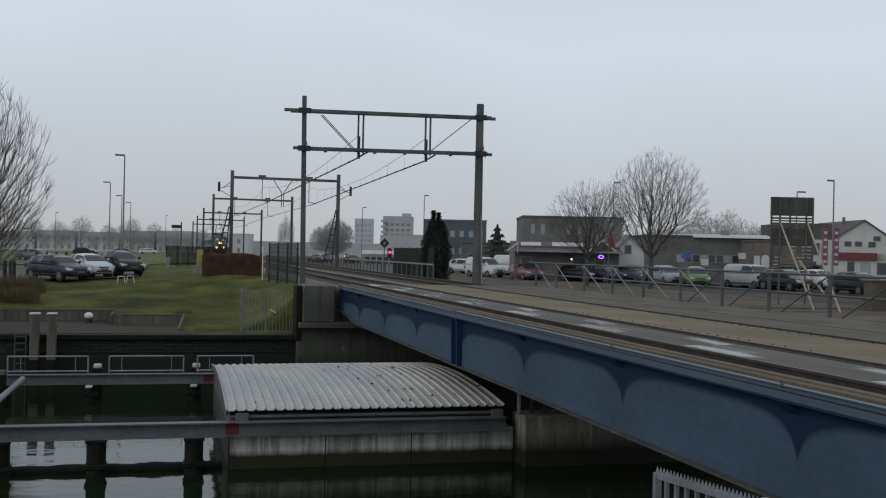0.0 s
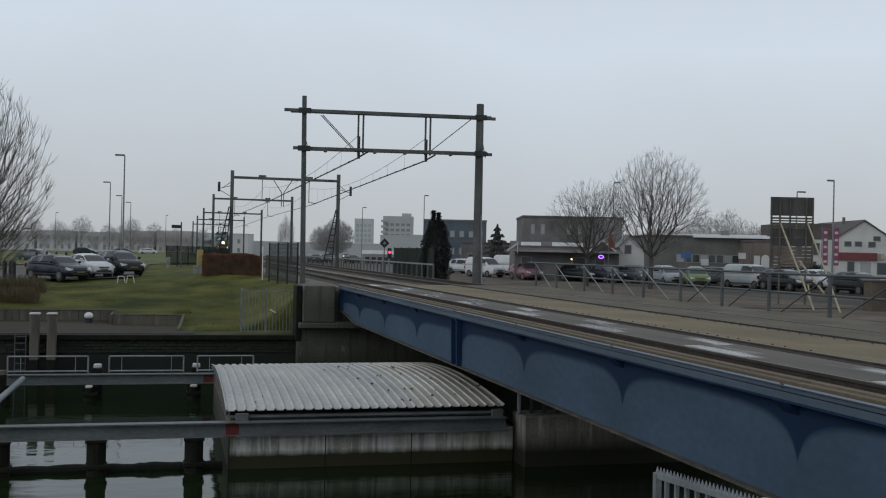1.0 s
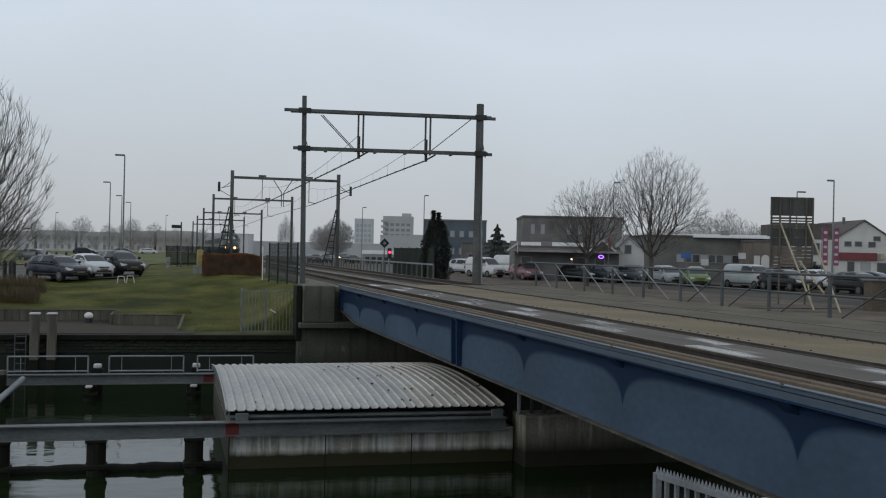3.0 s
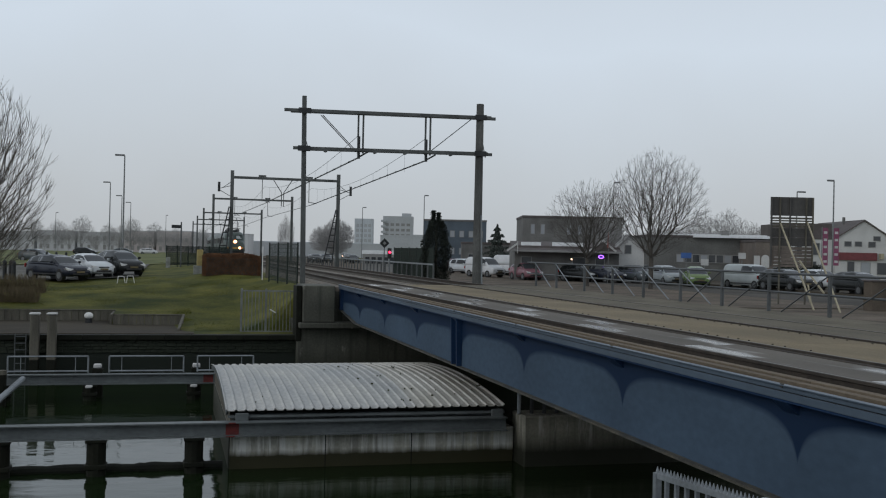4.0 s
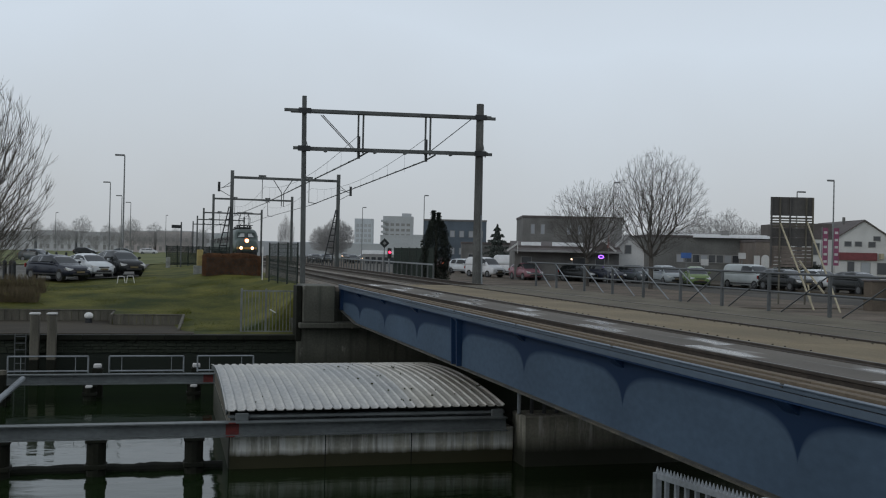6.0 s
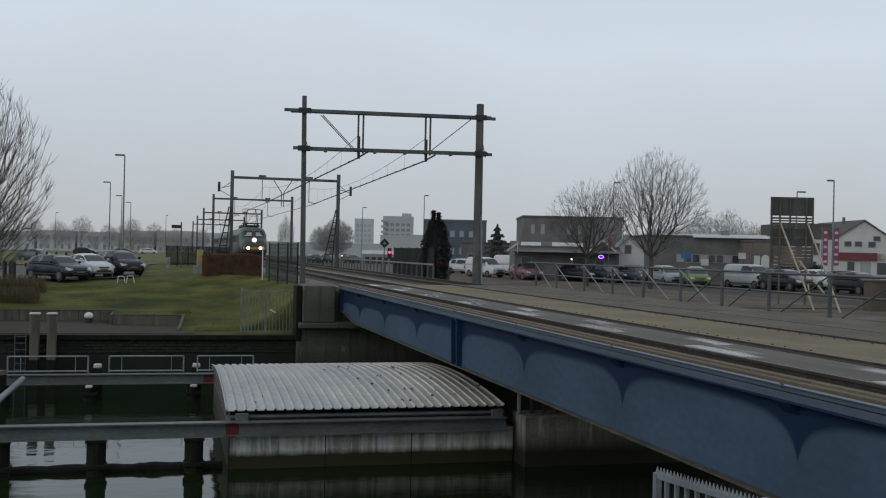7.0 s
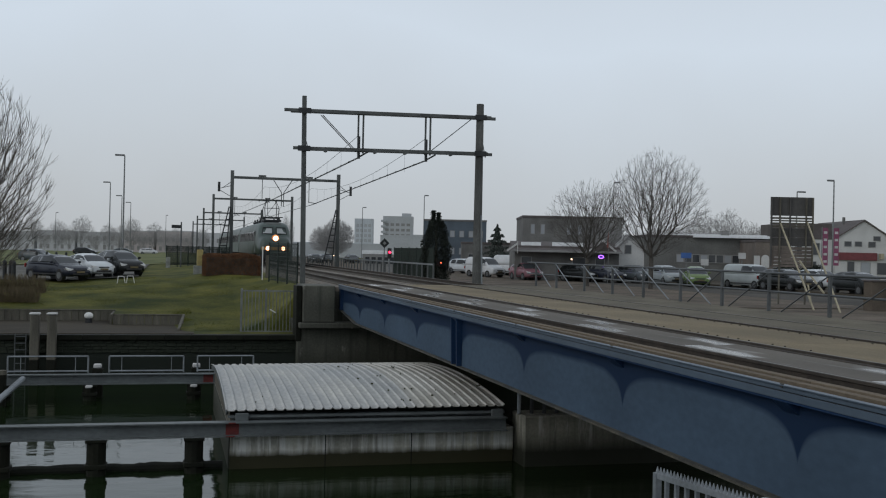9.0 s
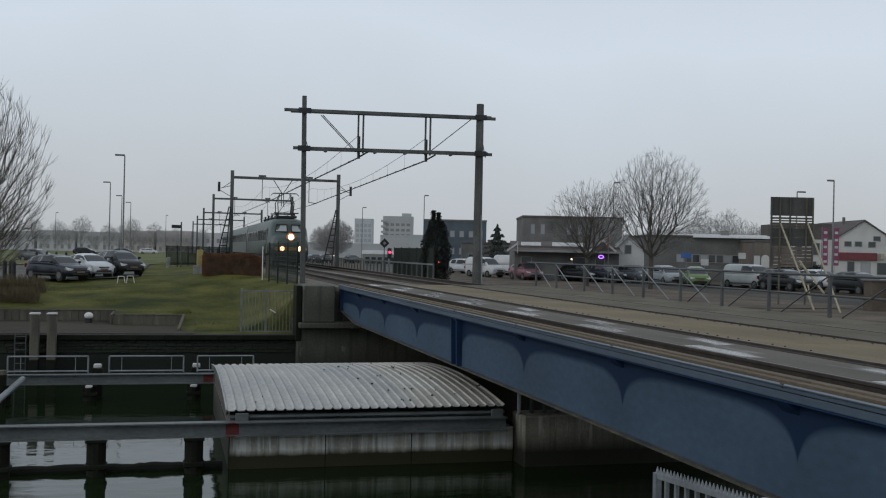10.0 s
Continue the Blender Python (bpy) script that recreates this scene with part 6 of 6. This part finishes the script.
mesh_fence("dark green mesh fence between the meadow and the track", (-0.45, 87.0), (4.7, 90.0), 1.55, ground_z(2, 88) + 0.02, 6, 0.034)
mesh_fence("dark green mesh fence running up to the bridge", (5.05, 56.5), (5.85, 50.4), 1.95, -0.35, 3, 0.13)
mesh_fence("dark green mesh fence beyond the second track", (16.4, 78.0), (17.0, 68.0), 2.1, -0.5, 5, 0.035)


def make_quay_fence():
    f = thing("bar_fence", pose(0, 0, 0), "pale galvanised vertical bar fence on the quay", "fence")
    x0, x1, Y, z0, z1 = 2.76, 5.0, 42.9, -2.12, -0.37
    for z in (z0 + 0.06, z1 - 0.04):
        bm = BM()
        bar(bm, (x0, Y, z), (x1, Y, z), 0.04, 0.05)
        part("rail", bm, M["pole"], f)
    for i in range(17):
        x = x0 + (x1 - x0) * i / 16
        bm = BM()
        w = 0.04 if i in (0, 7, 16) else 0.016
        box(bm, x - w, x + w, Y - w, Y + w, z0, z1 + (0.05 if i in (0, 7, 16) else 0))
        part("bar", bm, M["pole"], f)
    bm = BM()
    bar(bm, (3.9, Y - 0.03, -1.15), (4.15, Y - 0.03, -1.3), 0.04, 0.05)
    part("latch", bm, M["white"], f)


make_quay_fence()


def make_palisade():
    f = thing("palisade_fence", pose(0, 0, 0), "pale galvanised palisade fence with a toothed top on the near bank", "fence")
    a, b = Vector((4.08, 8.22, -0.54)), Vector((4.36, 6.98, -0.54))
    d = (b - a)
    bm = BM()
    bar(bm, a + Vector((0, 0, -0.03)), b + Vector((0, 0, -0.03)), 0.05, 0.05)
    part("top_rail", bm, M["galv"], f)
    bm = BM()
    bar(bm, a + Vector((0, 0, -1.5)), b + Vector((0, 0, -1.5)), 0.05, 0.05)
    part("bottom_rail", bm, M["galv"], f)
    for i in range(30):
        p = a + d * (i / 29)
        bm = BM()
        rod(bm, p + Vector((0, 0, -0.01)), p + Vector((0, 0, 0.045)), 0.018, 0.003, n=4)
        part("tooth", bm, M["galv"], f)
    for i in range(11):
        p = a + d * (i / 10)
        bm = BM()
        w = 0.028 if i == 0 else 0.016
        box(bm, p.x - w, p.x + w, p.y - w, p.y + w, -3.6, -0.55)
        part("bar", bm, M["galv"], f)
    bm = BM()
    rod(bm, b + Vector((0, 0, -3.2)), b + Vector((0, 0, 0.02)), 0.045, n=12)
    rod(bm, b + Vector((0, 0, 0.02)), b + Vector((0, 0, 0.05)), 0.055, 0.03, n=12)
    part("end_post", bm, M["galv"], f)


make_palisade()


def make_lineside():
    # low post-and-rail fence beyond the second track
    f = thing("post_and_rail_fence", pose(0, 0, 0), "low fence of dark posts with a pale rail beyond the track", "fence")
    for i in range(48):
        y = 64 + i * 1.55
        bm = BM()
        box(bm, 15.96, 16.05, y - 0.045, y + 0.045, -0.7, 0.62, 0.01)
        part("post", bm, M["poledark"], f)
    for z in (0.55,):
        bm = BM()
        box(bm, 15.92, 15.95, 64, 138, z - 0.05, z + 0.05)
        part("rail", bm, M["galv"], f)
    # signal
    s = thing("railway_signal", pose(15.1, 73.5, -0.4), "low railway signal showing red", "signal")
    bm = BM()
    rod(bm, (0, 0, -0.2), (0, 0, 1.4), 0.05)
    part("mast", bm, M["galv"], s)
    bm = BM()
    box(bm, -0.14, 0.14, -0.1, 0.1, 1.2, 1.95, 0.03)
    head = part("signal_head", bm, M["black_steel"], s)
    bm = BM()
    rod(bm, (0, -0.14, 1.66), (0, -0.10, 1.66), 0.085, n=14)
    part("red_lamp", bm, M["signal_red"], head, "lit red lamp")
    d = thing("diamond_sign", pose(14.75, 73.7, -0.4), "dark diamond-shaped lineside sign on a post", "sign")
    bm = BM()
    rod(bm, (0, 0, -0.2), (0, 0, 2.4), 0.035)
    part("post", bm, M["poledark"], d)
    bm = BM()
    prism(bm, [(-0.36, 2.3), (0, 1.94), (0.36, 2.3), (0, 2.66)], -0.07, -0.04, "y")
    part("plate", bm, M["black_steel"], d)
    bm = BM()
    prism(bm, [(-0.13, 2.3), (0, 2.17), (0.13, 2.3), (0, 2.43)], -0.085, -0.075, "y")
    part("plate_mark", bm, M["render_grey"], d)
    # marker posts by the near track
    for x, y, z1, m, w in ((4.86, 58.5, 1.43, "white", 0.025), (5.25, 60.0, 0.95, "timber", 0.085), (4.95, 60.0, 1.05, "black_steel", 0.05)):
        p = thing("marker_post", pose(x, y, ground_z(x, y)), "slim lineside post standing in the grass", "post", "marker posts")
        bm = BM()
        box(bm, -w, w, -w, w, -0.3, z1 - ground_z(x, y), 0.01)
        part("shaft", bm, M[m], p)
    # sign on a pole, cabinet
    g = thing("lineside_sign", pose(0.66, 85.6, ground_z(0.66, 85.6)), "black pole with a small dark plate at the top", "sign")
    bm = BM()
    rod(bm, (0, 0, -0.2), (0, 0, 3.6), 0.055)
    part("pole", bm, M["poledark"], g)
    bm = BM()
    box(bm, -0.75, -0.02, -0.03, 0.03, 3.10, 3.36, 0.01)
    part("plate", bm, M["black_steel"], g)
    k = thing("equipment_cabinet", pose(1.67, 66.4, ground_z(1.67, 66.4)), "faded yellow lineside cabinet on a concrete foot", "cabinet")
    bm = BM()
    box(bm, -0.19, 0.19, -0.18, 0.18, 0.5, 1.5, 0.03)
    part("case", bm, M["yellow"], k)
    bm = BM()
    box(bm, -0.38, 0.38, -0.3, 0.3, -0.2, 0.5, 0.03)
    part("foot", bm, M["cab_green"], k)
    e = thing("equipment_cabinet", pose(-0.30, 85.5, ground_z(-0.30, 85.5)), "pale grey lineside cabinet beside the mesh fence", "cabinet")
    bm = BM()
    box(bm, -0.17, 0.17, -0.18, 0.18, -0.2, 0.85, 0.06)
    part("case", bm, M["cab_green"], e)
    # black bollards round the car park
    for x, y in ((-9.6, 66.5), (-9.25, 66.4), (-8.95, 65.4), (-13.8, 117), (-12.8, 117), (-11.8, 116.6), (-10.8, 116.4), (-9.8, 116.2)):
        b = thing("bollard", pose(x, y, ground_z(x, y)), "slim black bollard beside the car park", "bollard", "black bollards")
        bm = BM()
        rod(bm, (0, 0, -0.2), (0, 0, 1.1), 0.12, n=10)
        rod(bm, (0, 0, 1.1), (0, 0, 1.2), 0.12, 0.05, n=10)
        part("shaft", bm, M["black_steel"], b)
    # white bicycle hoops at the grass edge
    for x in (-2.75, -2.25):
        b = thing("cycle_stand", pose(x, 61.5, ground_z(x, 61.5)), "white bent tube cycle stand on the grass", "cycle stand", "cycle stands")
        bm = BM()
        rod(bm, (-0.22, 0, -0.1), (-0.16, 0, 0.40), 0.02)
        rod(bm, (0.24, 0, -0.1), (0.14, 0, 0.40), 0.02)
        rod(bm, (-0.17, 0, 0.39), (0.15, 0, 0.39), 0.02)
        part("hoop", bm, M["white"], b)


make_lineside()


def make_waterside():
    for x in (-4.86, -4.26):
        d = thing("timber_dolphin", pose(x, 41.2, 0), "weathered square timber mooring dolphin with a pale cap", "mooring post", "timber dolphins")
        bm = BM()
        box(bm, -0.16, 0.16, -0.16, 0.16, -3.0, -1.32, 0.03)
        part("shaft", bm, M["timber"], d)
        bm = BM()
        box(bm, -0.165, 0.165, -0.165, 0.165, -6, -3.0, 0.03)
        part("wet_foot", bm, M["wetpost"], d)
        bm = BM()
        box(bm, -0.19, 0.19, -0.19, 0.19, -1.319, -1.24, 0.03)
        part("cap", bm, M["render_white"], d)
    l = thing("quay_ladder", pose(-5.38, 41.45, 0), "steel ladder fixed to the quay wall", "ladder")
    for s in (-0.19, 0.19):
        bm = BM()
        rod(bm, (s, 0, -4.0), (s, 0, -2.05), 0.02)
        part("stile", bm, M["poledark"], l)
    for i in range(7):
        bm = BM()
        rod(bm, (-0.19, 0, -2.15 - i * 0.25), (0.19, 0, -2.15 - i * 0.25), 0.02)
        part("rung", bm, M["poledark"], l)
    b = thing("quay_bollard", pose(-3.45, 47.8, -2.08), "black mooring bollard with a round white head", "bollard")
    bm = BM()
    rod(bm, (0, 0, 0), (0, 0, 0.2), 0.15, n=14)
    part("foot", bm, M["black_steel"], b)
    bm = BM()
    bmesh.ops.create_uvsphere(bm, u_segments=16, v_segments=10, radius=0.19)
    for v in bm.verts:
        v.co.z = v.co.z * 0.8 + 0.31
    part("head", bm, M["white"], b, smooth=True)
    # low timber retaining walls behind the quay
    for x0, x1, y, z1 in ((-12, -2.42, 49.12, -1.58), (-2.4, 0.55, 46.72, -1.62)):
        w = thing("retaining_wall", pose(0, 0, 0), "low dark timber retaining wall on the quay", "retaining wall", "retaining walls")
        n = int((x1 - x0) / 0.3)
        for i in range(n):
            bm = BM()
            a = x0 + (x1 - x0) * i / n
            box(bm, a + 0.006, a + (x1 - x0) / n - 0.006, y - 0.05, y + 0.05, -2.3, z1 - 0.04, 0.008)
            part("board", bm, M["timber"], w)
        bm = BM()
        box(bm, x0 - 0.03, x1 + 0.03, y - 0.08, y + 0.08, z1 - 0.04, z1, 0.01)
        part("capping", bm, M["timber"], w)
    w = thing("retaining_wall", pose(0, 0, 0), "low dark timber retaining wall on the quay", "retaining wall", "retaining walls")
    for i in range(8):
        bm = BM()
        box(bm, -2.52, -2.43, 46.79 + i * 0.285, 47.065 + i * 0.285, -2.3, -1.64, 0.008)
        part("board", bm, M["timber"], w)
    w = thing("retaining_wall", pose(0, 0, 0), "low dark timber retaining wall on the quay", "retaining wall", "retaining walls")
    bm = BM()
    bar(bm, (0.55, 46.68, -1.66), (0.32, 43.4, -2.03), 0.1, 0.1)
    part("capping", bm, M["timber"], w)


make_waterside()


# ---- signs and small things by the shops ----
def make_street_things():
    for x in (45.35, 46.25):
        b = thing("banner_sign", pose(x, 65.7, -0.75, 0, 0, -14.5), "tall magenta banner with rows of pale marks on a pole", "banner", "banner signs")
        bm = BM()
        rod(bm, (-0.2, 0, -0.1), (-0.2, 0, 4.5), 0.03)
        part("pole", bm, M["pole"], b)
        bm = BM()
        box(bm, -0.14, 0.24, -0.012, 0.012, 1.75, 4.45)
        cloth = part("cloth", bm, M["banner"], b)
        for i in range(5):
            bm = BM()
            box(bm, -0.07, 0.17, -0.02, -0.014, 1.95 + i * 0.52, 2.12 + i * 0.52)
            part("pale_bar", bm, M["render_white"], cloth)
    n = thing("neon_sign", pose(34.9, 81.6, 1.25, 0, 0, -14.5), "glowing violet oval sign on the pavilion wall", "sign")
    bm = BM()
    box(bm, -0.30, 0.30, 0.0, 0.06, -0.2, 0.2, 0.02)
    part("backing", bm, M["black_steel"], n)
    bm = BM()
    for i in range(24):
        a, c = 2 * math.pi * i / 24, 2 * math.pi * (i + 1) / 24
        rod(bm, (0.21 * math.cos(a), -0.04, 0.12 * math.sin(a)), (0.21 * math.cos(c), -0.04, 0.12 * math.sin(c)), 0.032, n=6, cap=False)
    part("tube", bm, M["neon"], n, "lit violet tube")
    rod_bm = BM()
    rod(rod_bm, (0, 0.06, 0), (0.0, 2.6, 0), 0.04)
    part("bracket", rod_bm, M["black_steel"], n)
    for x, y, z, w, h, m, lab in ((45.7, 87.2, 1.55, 0.95, 0.5, "blue_sign", "blue road sign on a post"), (46.0, 78.0, 1.6, 0.6, 0.5, "render_white", "pale notice board on a post"),
                                  (41.2, 75.5, 1.0, 0.6, 0.5, "render_white", "pale notice board on a post"), (48.6, 80.0, 1.1, 0.5, 1.1, "render_white", "pale poster panel on a post")):
        s = thing("road_sign", pose(x, y, -0.88, 0, 0, -20), lab, "sign", "street signs")
        bm = BM()
        rod(bm, (0, 0, -0.1), (0, 0, z + 0.88 + h / 2), 0.035)
        part("post", bm, M["pole"], s)
        bm = BM()
        box(bm, -w / 2, w / 2, -0.06, -0.036, z + 0.88 - h / 2, z + 0.88 + h / 2, 0.008)
        part("plate", bm, M[m], s)


make_street_things()


def make_flag():
    f = thing("flag", pose(34.34, 78.8, -0.86), "faded red flag drooping from a slim pole beside the pavilion", "flag")
    bm = BM()
    rod(bm, (0, 0, -0.1), (0, 0, 4.3), 0.03, 0.022)
    part("pole", bm, M["pole"], f)
    v, q = [], []
    n, m = 8, 10
    for layer in (0.0, 0.008):
        for j in range(m + 1):
            w = j / m
            for i in range(n + 1):
                u = i / n
                v.append((u * (0.20 + 0.42 * w), 0.05 * math.sin(u * 9 + w * 2.5) * (0.3 + w) + layer, -1.35 * w - 0.10 * u * (1 - w)))
    k = n + 1
    o = k * (m + 1)
    for j in range(m):
        for i in range(n):
            a = j * k + i
            q += [(a, a + 1, a + k + 1, a + k), (o + a, o + a + k, o + a + k + 1, o + a + 1)]
    cloth = raw("cloth", v, q, M["flag"], f, smooth=True)
    cloth.matrix_basis = pose(0.02, 0, 4.2)
    return cloth


flag_cloth = make_flag()


building("low_shelter", "low building with a white roof behind the lineside fence", pose(19.4, 108.5, -0.9, 0, 0, -14.5), 4.2, 5, 1.9, M["render_grey"], [(0.3 + i * 0.65, 0.9, 0.45, 0.7, PN) for i in range(6)], roof=M["whiteroof"], para=0.4)


def make_tufts():
    """Short grass over the bank nearest to the water."""
    rnd = random.Random(6)
    v, f = [], []
    for i in range(60000):
        x, y = rnd.uniform(-9, 4.6), 43.2 + 22 * rnd.random() ** 1.4
        if x < 0.95 and y < (47.7 if x > -2 else 50.1):
            continue
        z = ground_z(x, y)
        if noise.noise((x * 0.35, y * 0.35, 3)) < -0.25:
            continue
        a, h, w = rnd.uniform(0, 6.28), rnd.uniform(0.01, 0.03), rnd.uniform(0.008, 0.018)
        lx, ly = rnd.gauss(0, 0.04), rnd.gauss(0, 0.04)
        o = len(v)
        v += [(x - w * math.cos(a), y - w * math.sin(a), z - 0.03), (x + w * math.cos(a), y + w * math.sin(a), z - 0.03), (x + lx, y + ly, z + h)]
        f.append((o, o + 1, o + 2))
    tagged(raw("grass_tufts", v, f, M["blades"]), "short uneven grass on the bank", "grass", kind="stuff")


make_tufts()


# ---- last small things beside the road ----
bm = BM()
box(bm, 30.5, 36, 40.6, 41.2, -1.2, 0.42, 0.02)
w = thing("brick_wall", pose(0, 0, 0), "low dark red-brown brick wall beside the bridge", "wall")
part("wall_body", bm, M["dirt"], w)
bm = BM()
box(bm, 30.45, 36.05, 40.55, 41.25, 0.42, 0.5, 0.02)
part("coping", bm, M["rooftile"], w)


def make_shrubs():
    for x, y, r, h in ((49.2, 76.0, 1.3, 2.3), (51.2, 75.4, 1.1, 1.9)):
        s = thing("evergreen_shrub", pose(x, y, -0.9), "dark evergreen shrub behind the billboard", "shrub", "evergreen shrubs")
        bm = BM()
        rod(bm, (0, 0, -0.1), (0, 0, h * 0.7), 0.06, 0.03)
        part("stem", bm, M["bark"], s)

        def dome(q):
            a, b, c = q.uniform(-1, 1), q.uniform(-1, 1), q.uniform(0, 1)
            e = a * a + b * b + (c * 1.6 - 0.6) ** 2 + 0.2 * math.sin(5 * a + 4 * c)
            return Vector((a * r, b * r, c * h)) if 0.3 < e < 1 else None
        leafy("foliage", M["conifer"], s, int(x), 2600, dome, 0.08)


make_shrubs()
l = thing("wall_lamp", pose(32.9, 83.2, 1.0, 0, 0, -14.5), "small lit lamp on the pavilion wall", "lamp")
bm = BM()
box(bm, -0.06, 0.06, 0.05, 1.6, -0.03, 0.03)
part("bracket", bm, M["black_steel"], l)
bm = BM()
rod(bm, (0, 0.05, 0), (0, -0.04, 0), 0.065, 0.05, n=12)
part("lamp_glass", bm, M["carlamp"], l)


def motions():
    # the train runs at an even 11.3 m/s along the near track
    walk(train, [(t, pose(8.1, 74.0 + 11.3 * (10 - t), 0)) for t in (0, 2, 4, 6, 8, 10)])
    walk(car_near, [(t, pose(37, 168.0 + 9.5 * (10 - t), -0.86)) for t in (0, 5, 10)])
    walk(car_away, [(t, pose(32.8, y, -0.86, 0, 0, 180)) for t, y in ((0, 112), (3.8, 120.2), (4.4, 121.6), (7, 128.6), (10, 133))])
    # one far car stands for several headlights, moved to fit the camera's view
    walk(car_far, [(t, pose(x, 290, -0.86, 0, 0, -8)) for t, x in ((0, 47.3), (3.8, 46.8), (7, 46.7), (8.6, 44.5), (10, 44.3))])
    # the flag swings on its pole
    walk(flag_cloth, [(t, pose(0.02, 0, 4.2, 0, 0, a)) for t, a in ((0, 5), (0.4, 12), (0.8, 28), (1.2, 8), (1.6, 32), (2.0, 12), (2.4, 25), (3.8, 76), (5.6, 80), (6.8, 48), (7.4, 56), (8, 74), (10, 80))])

    # two cars cross one after the other on the road behind the parked row
    def along(s):
        return pose(43.68 + 0.4226 * s, 78.56 - 0.9063 * s, -0.86, 0, 0, 25)
    walk(car_first, [(0, along(-5.8)), (0.58, along(-2.0)), (1.5, along(4.0)), (3, along(13.8)), (5, along(26.5)), (10, along(27))])
    walk(car_second, [(0, along(-8.5)), (3.3, along(-8.5)), (4.1, along(-6.0)), (4.78, along(-2.0)), (5.6, along(3.3)), (7.5, along(15.7)), (8.2, along(19.8)), (10, along(20.4))])


motions()
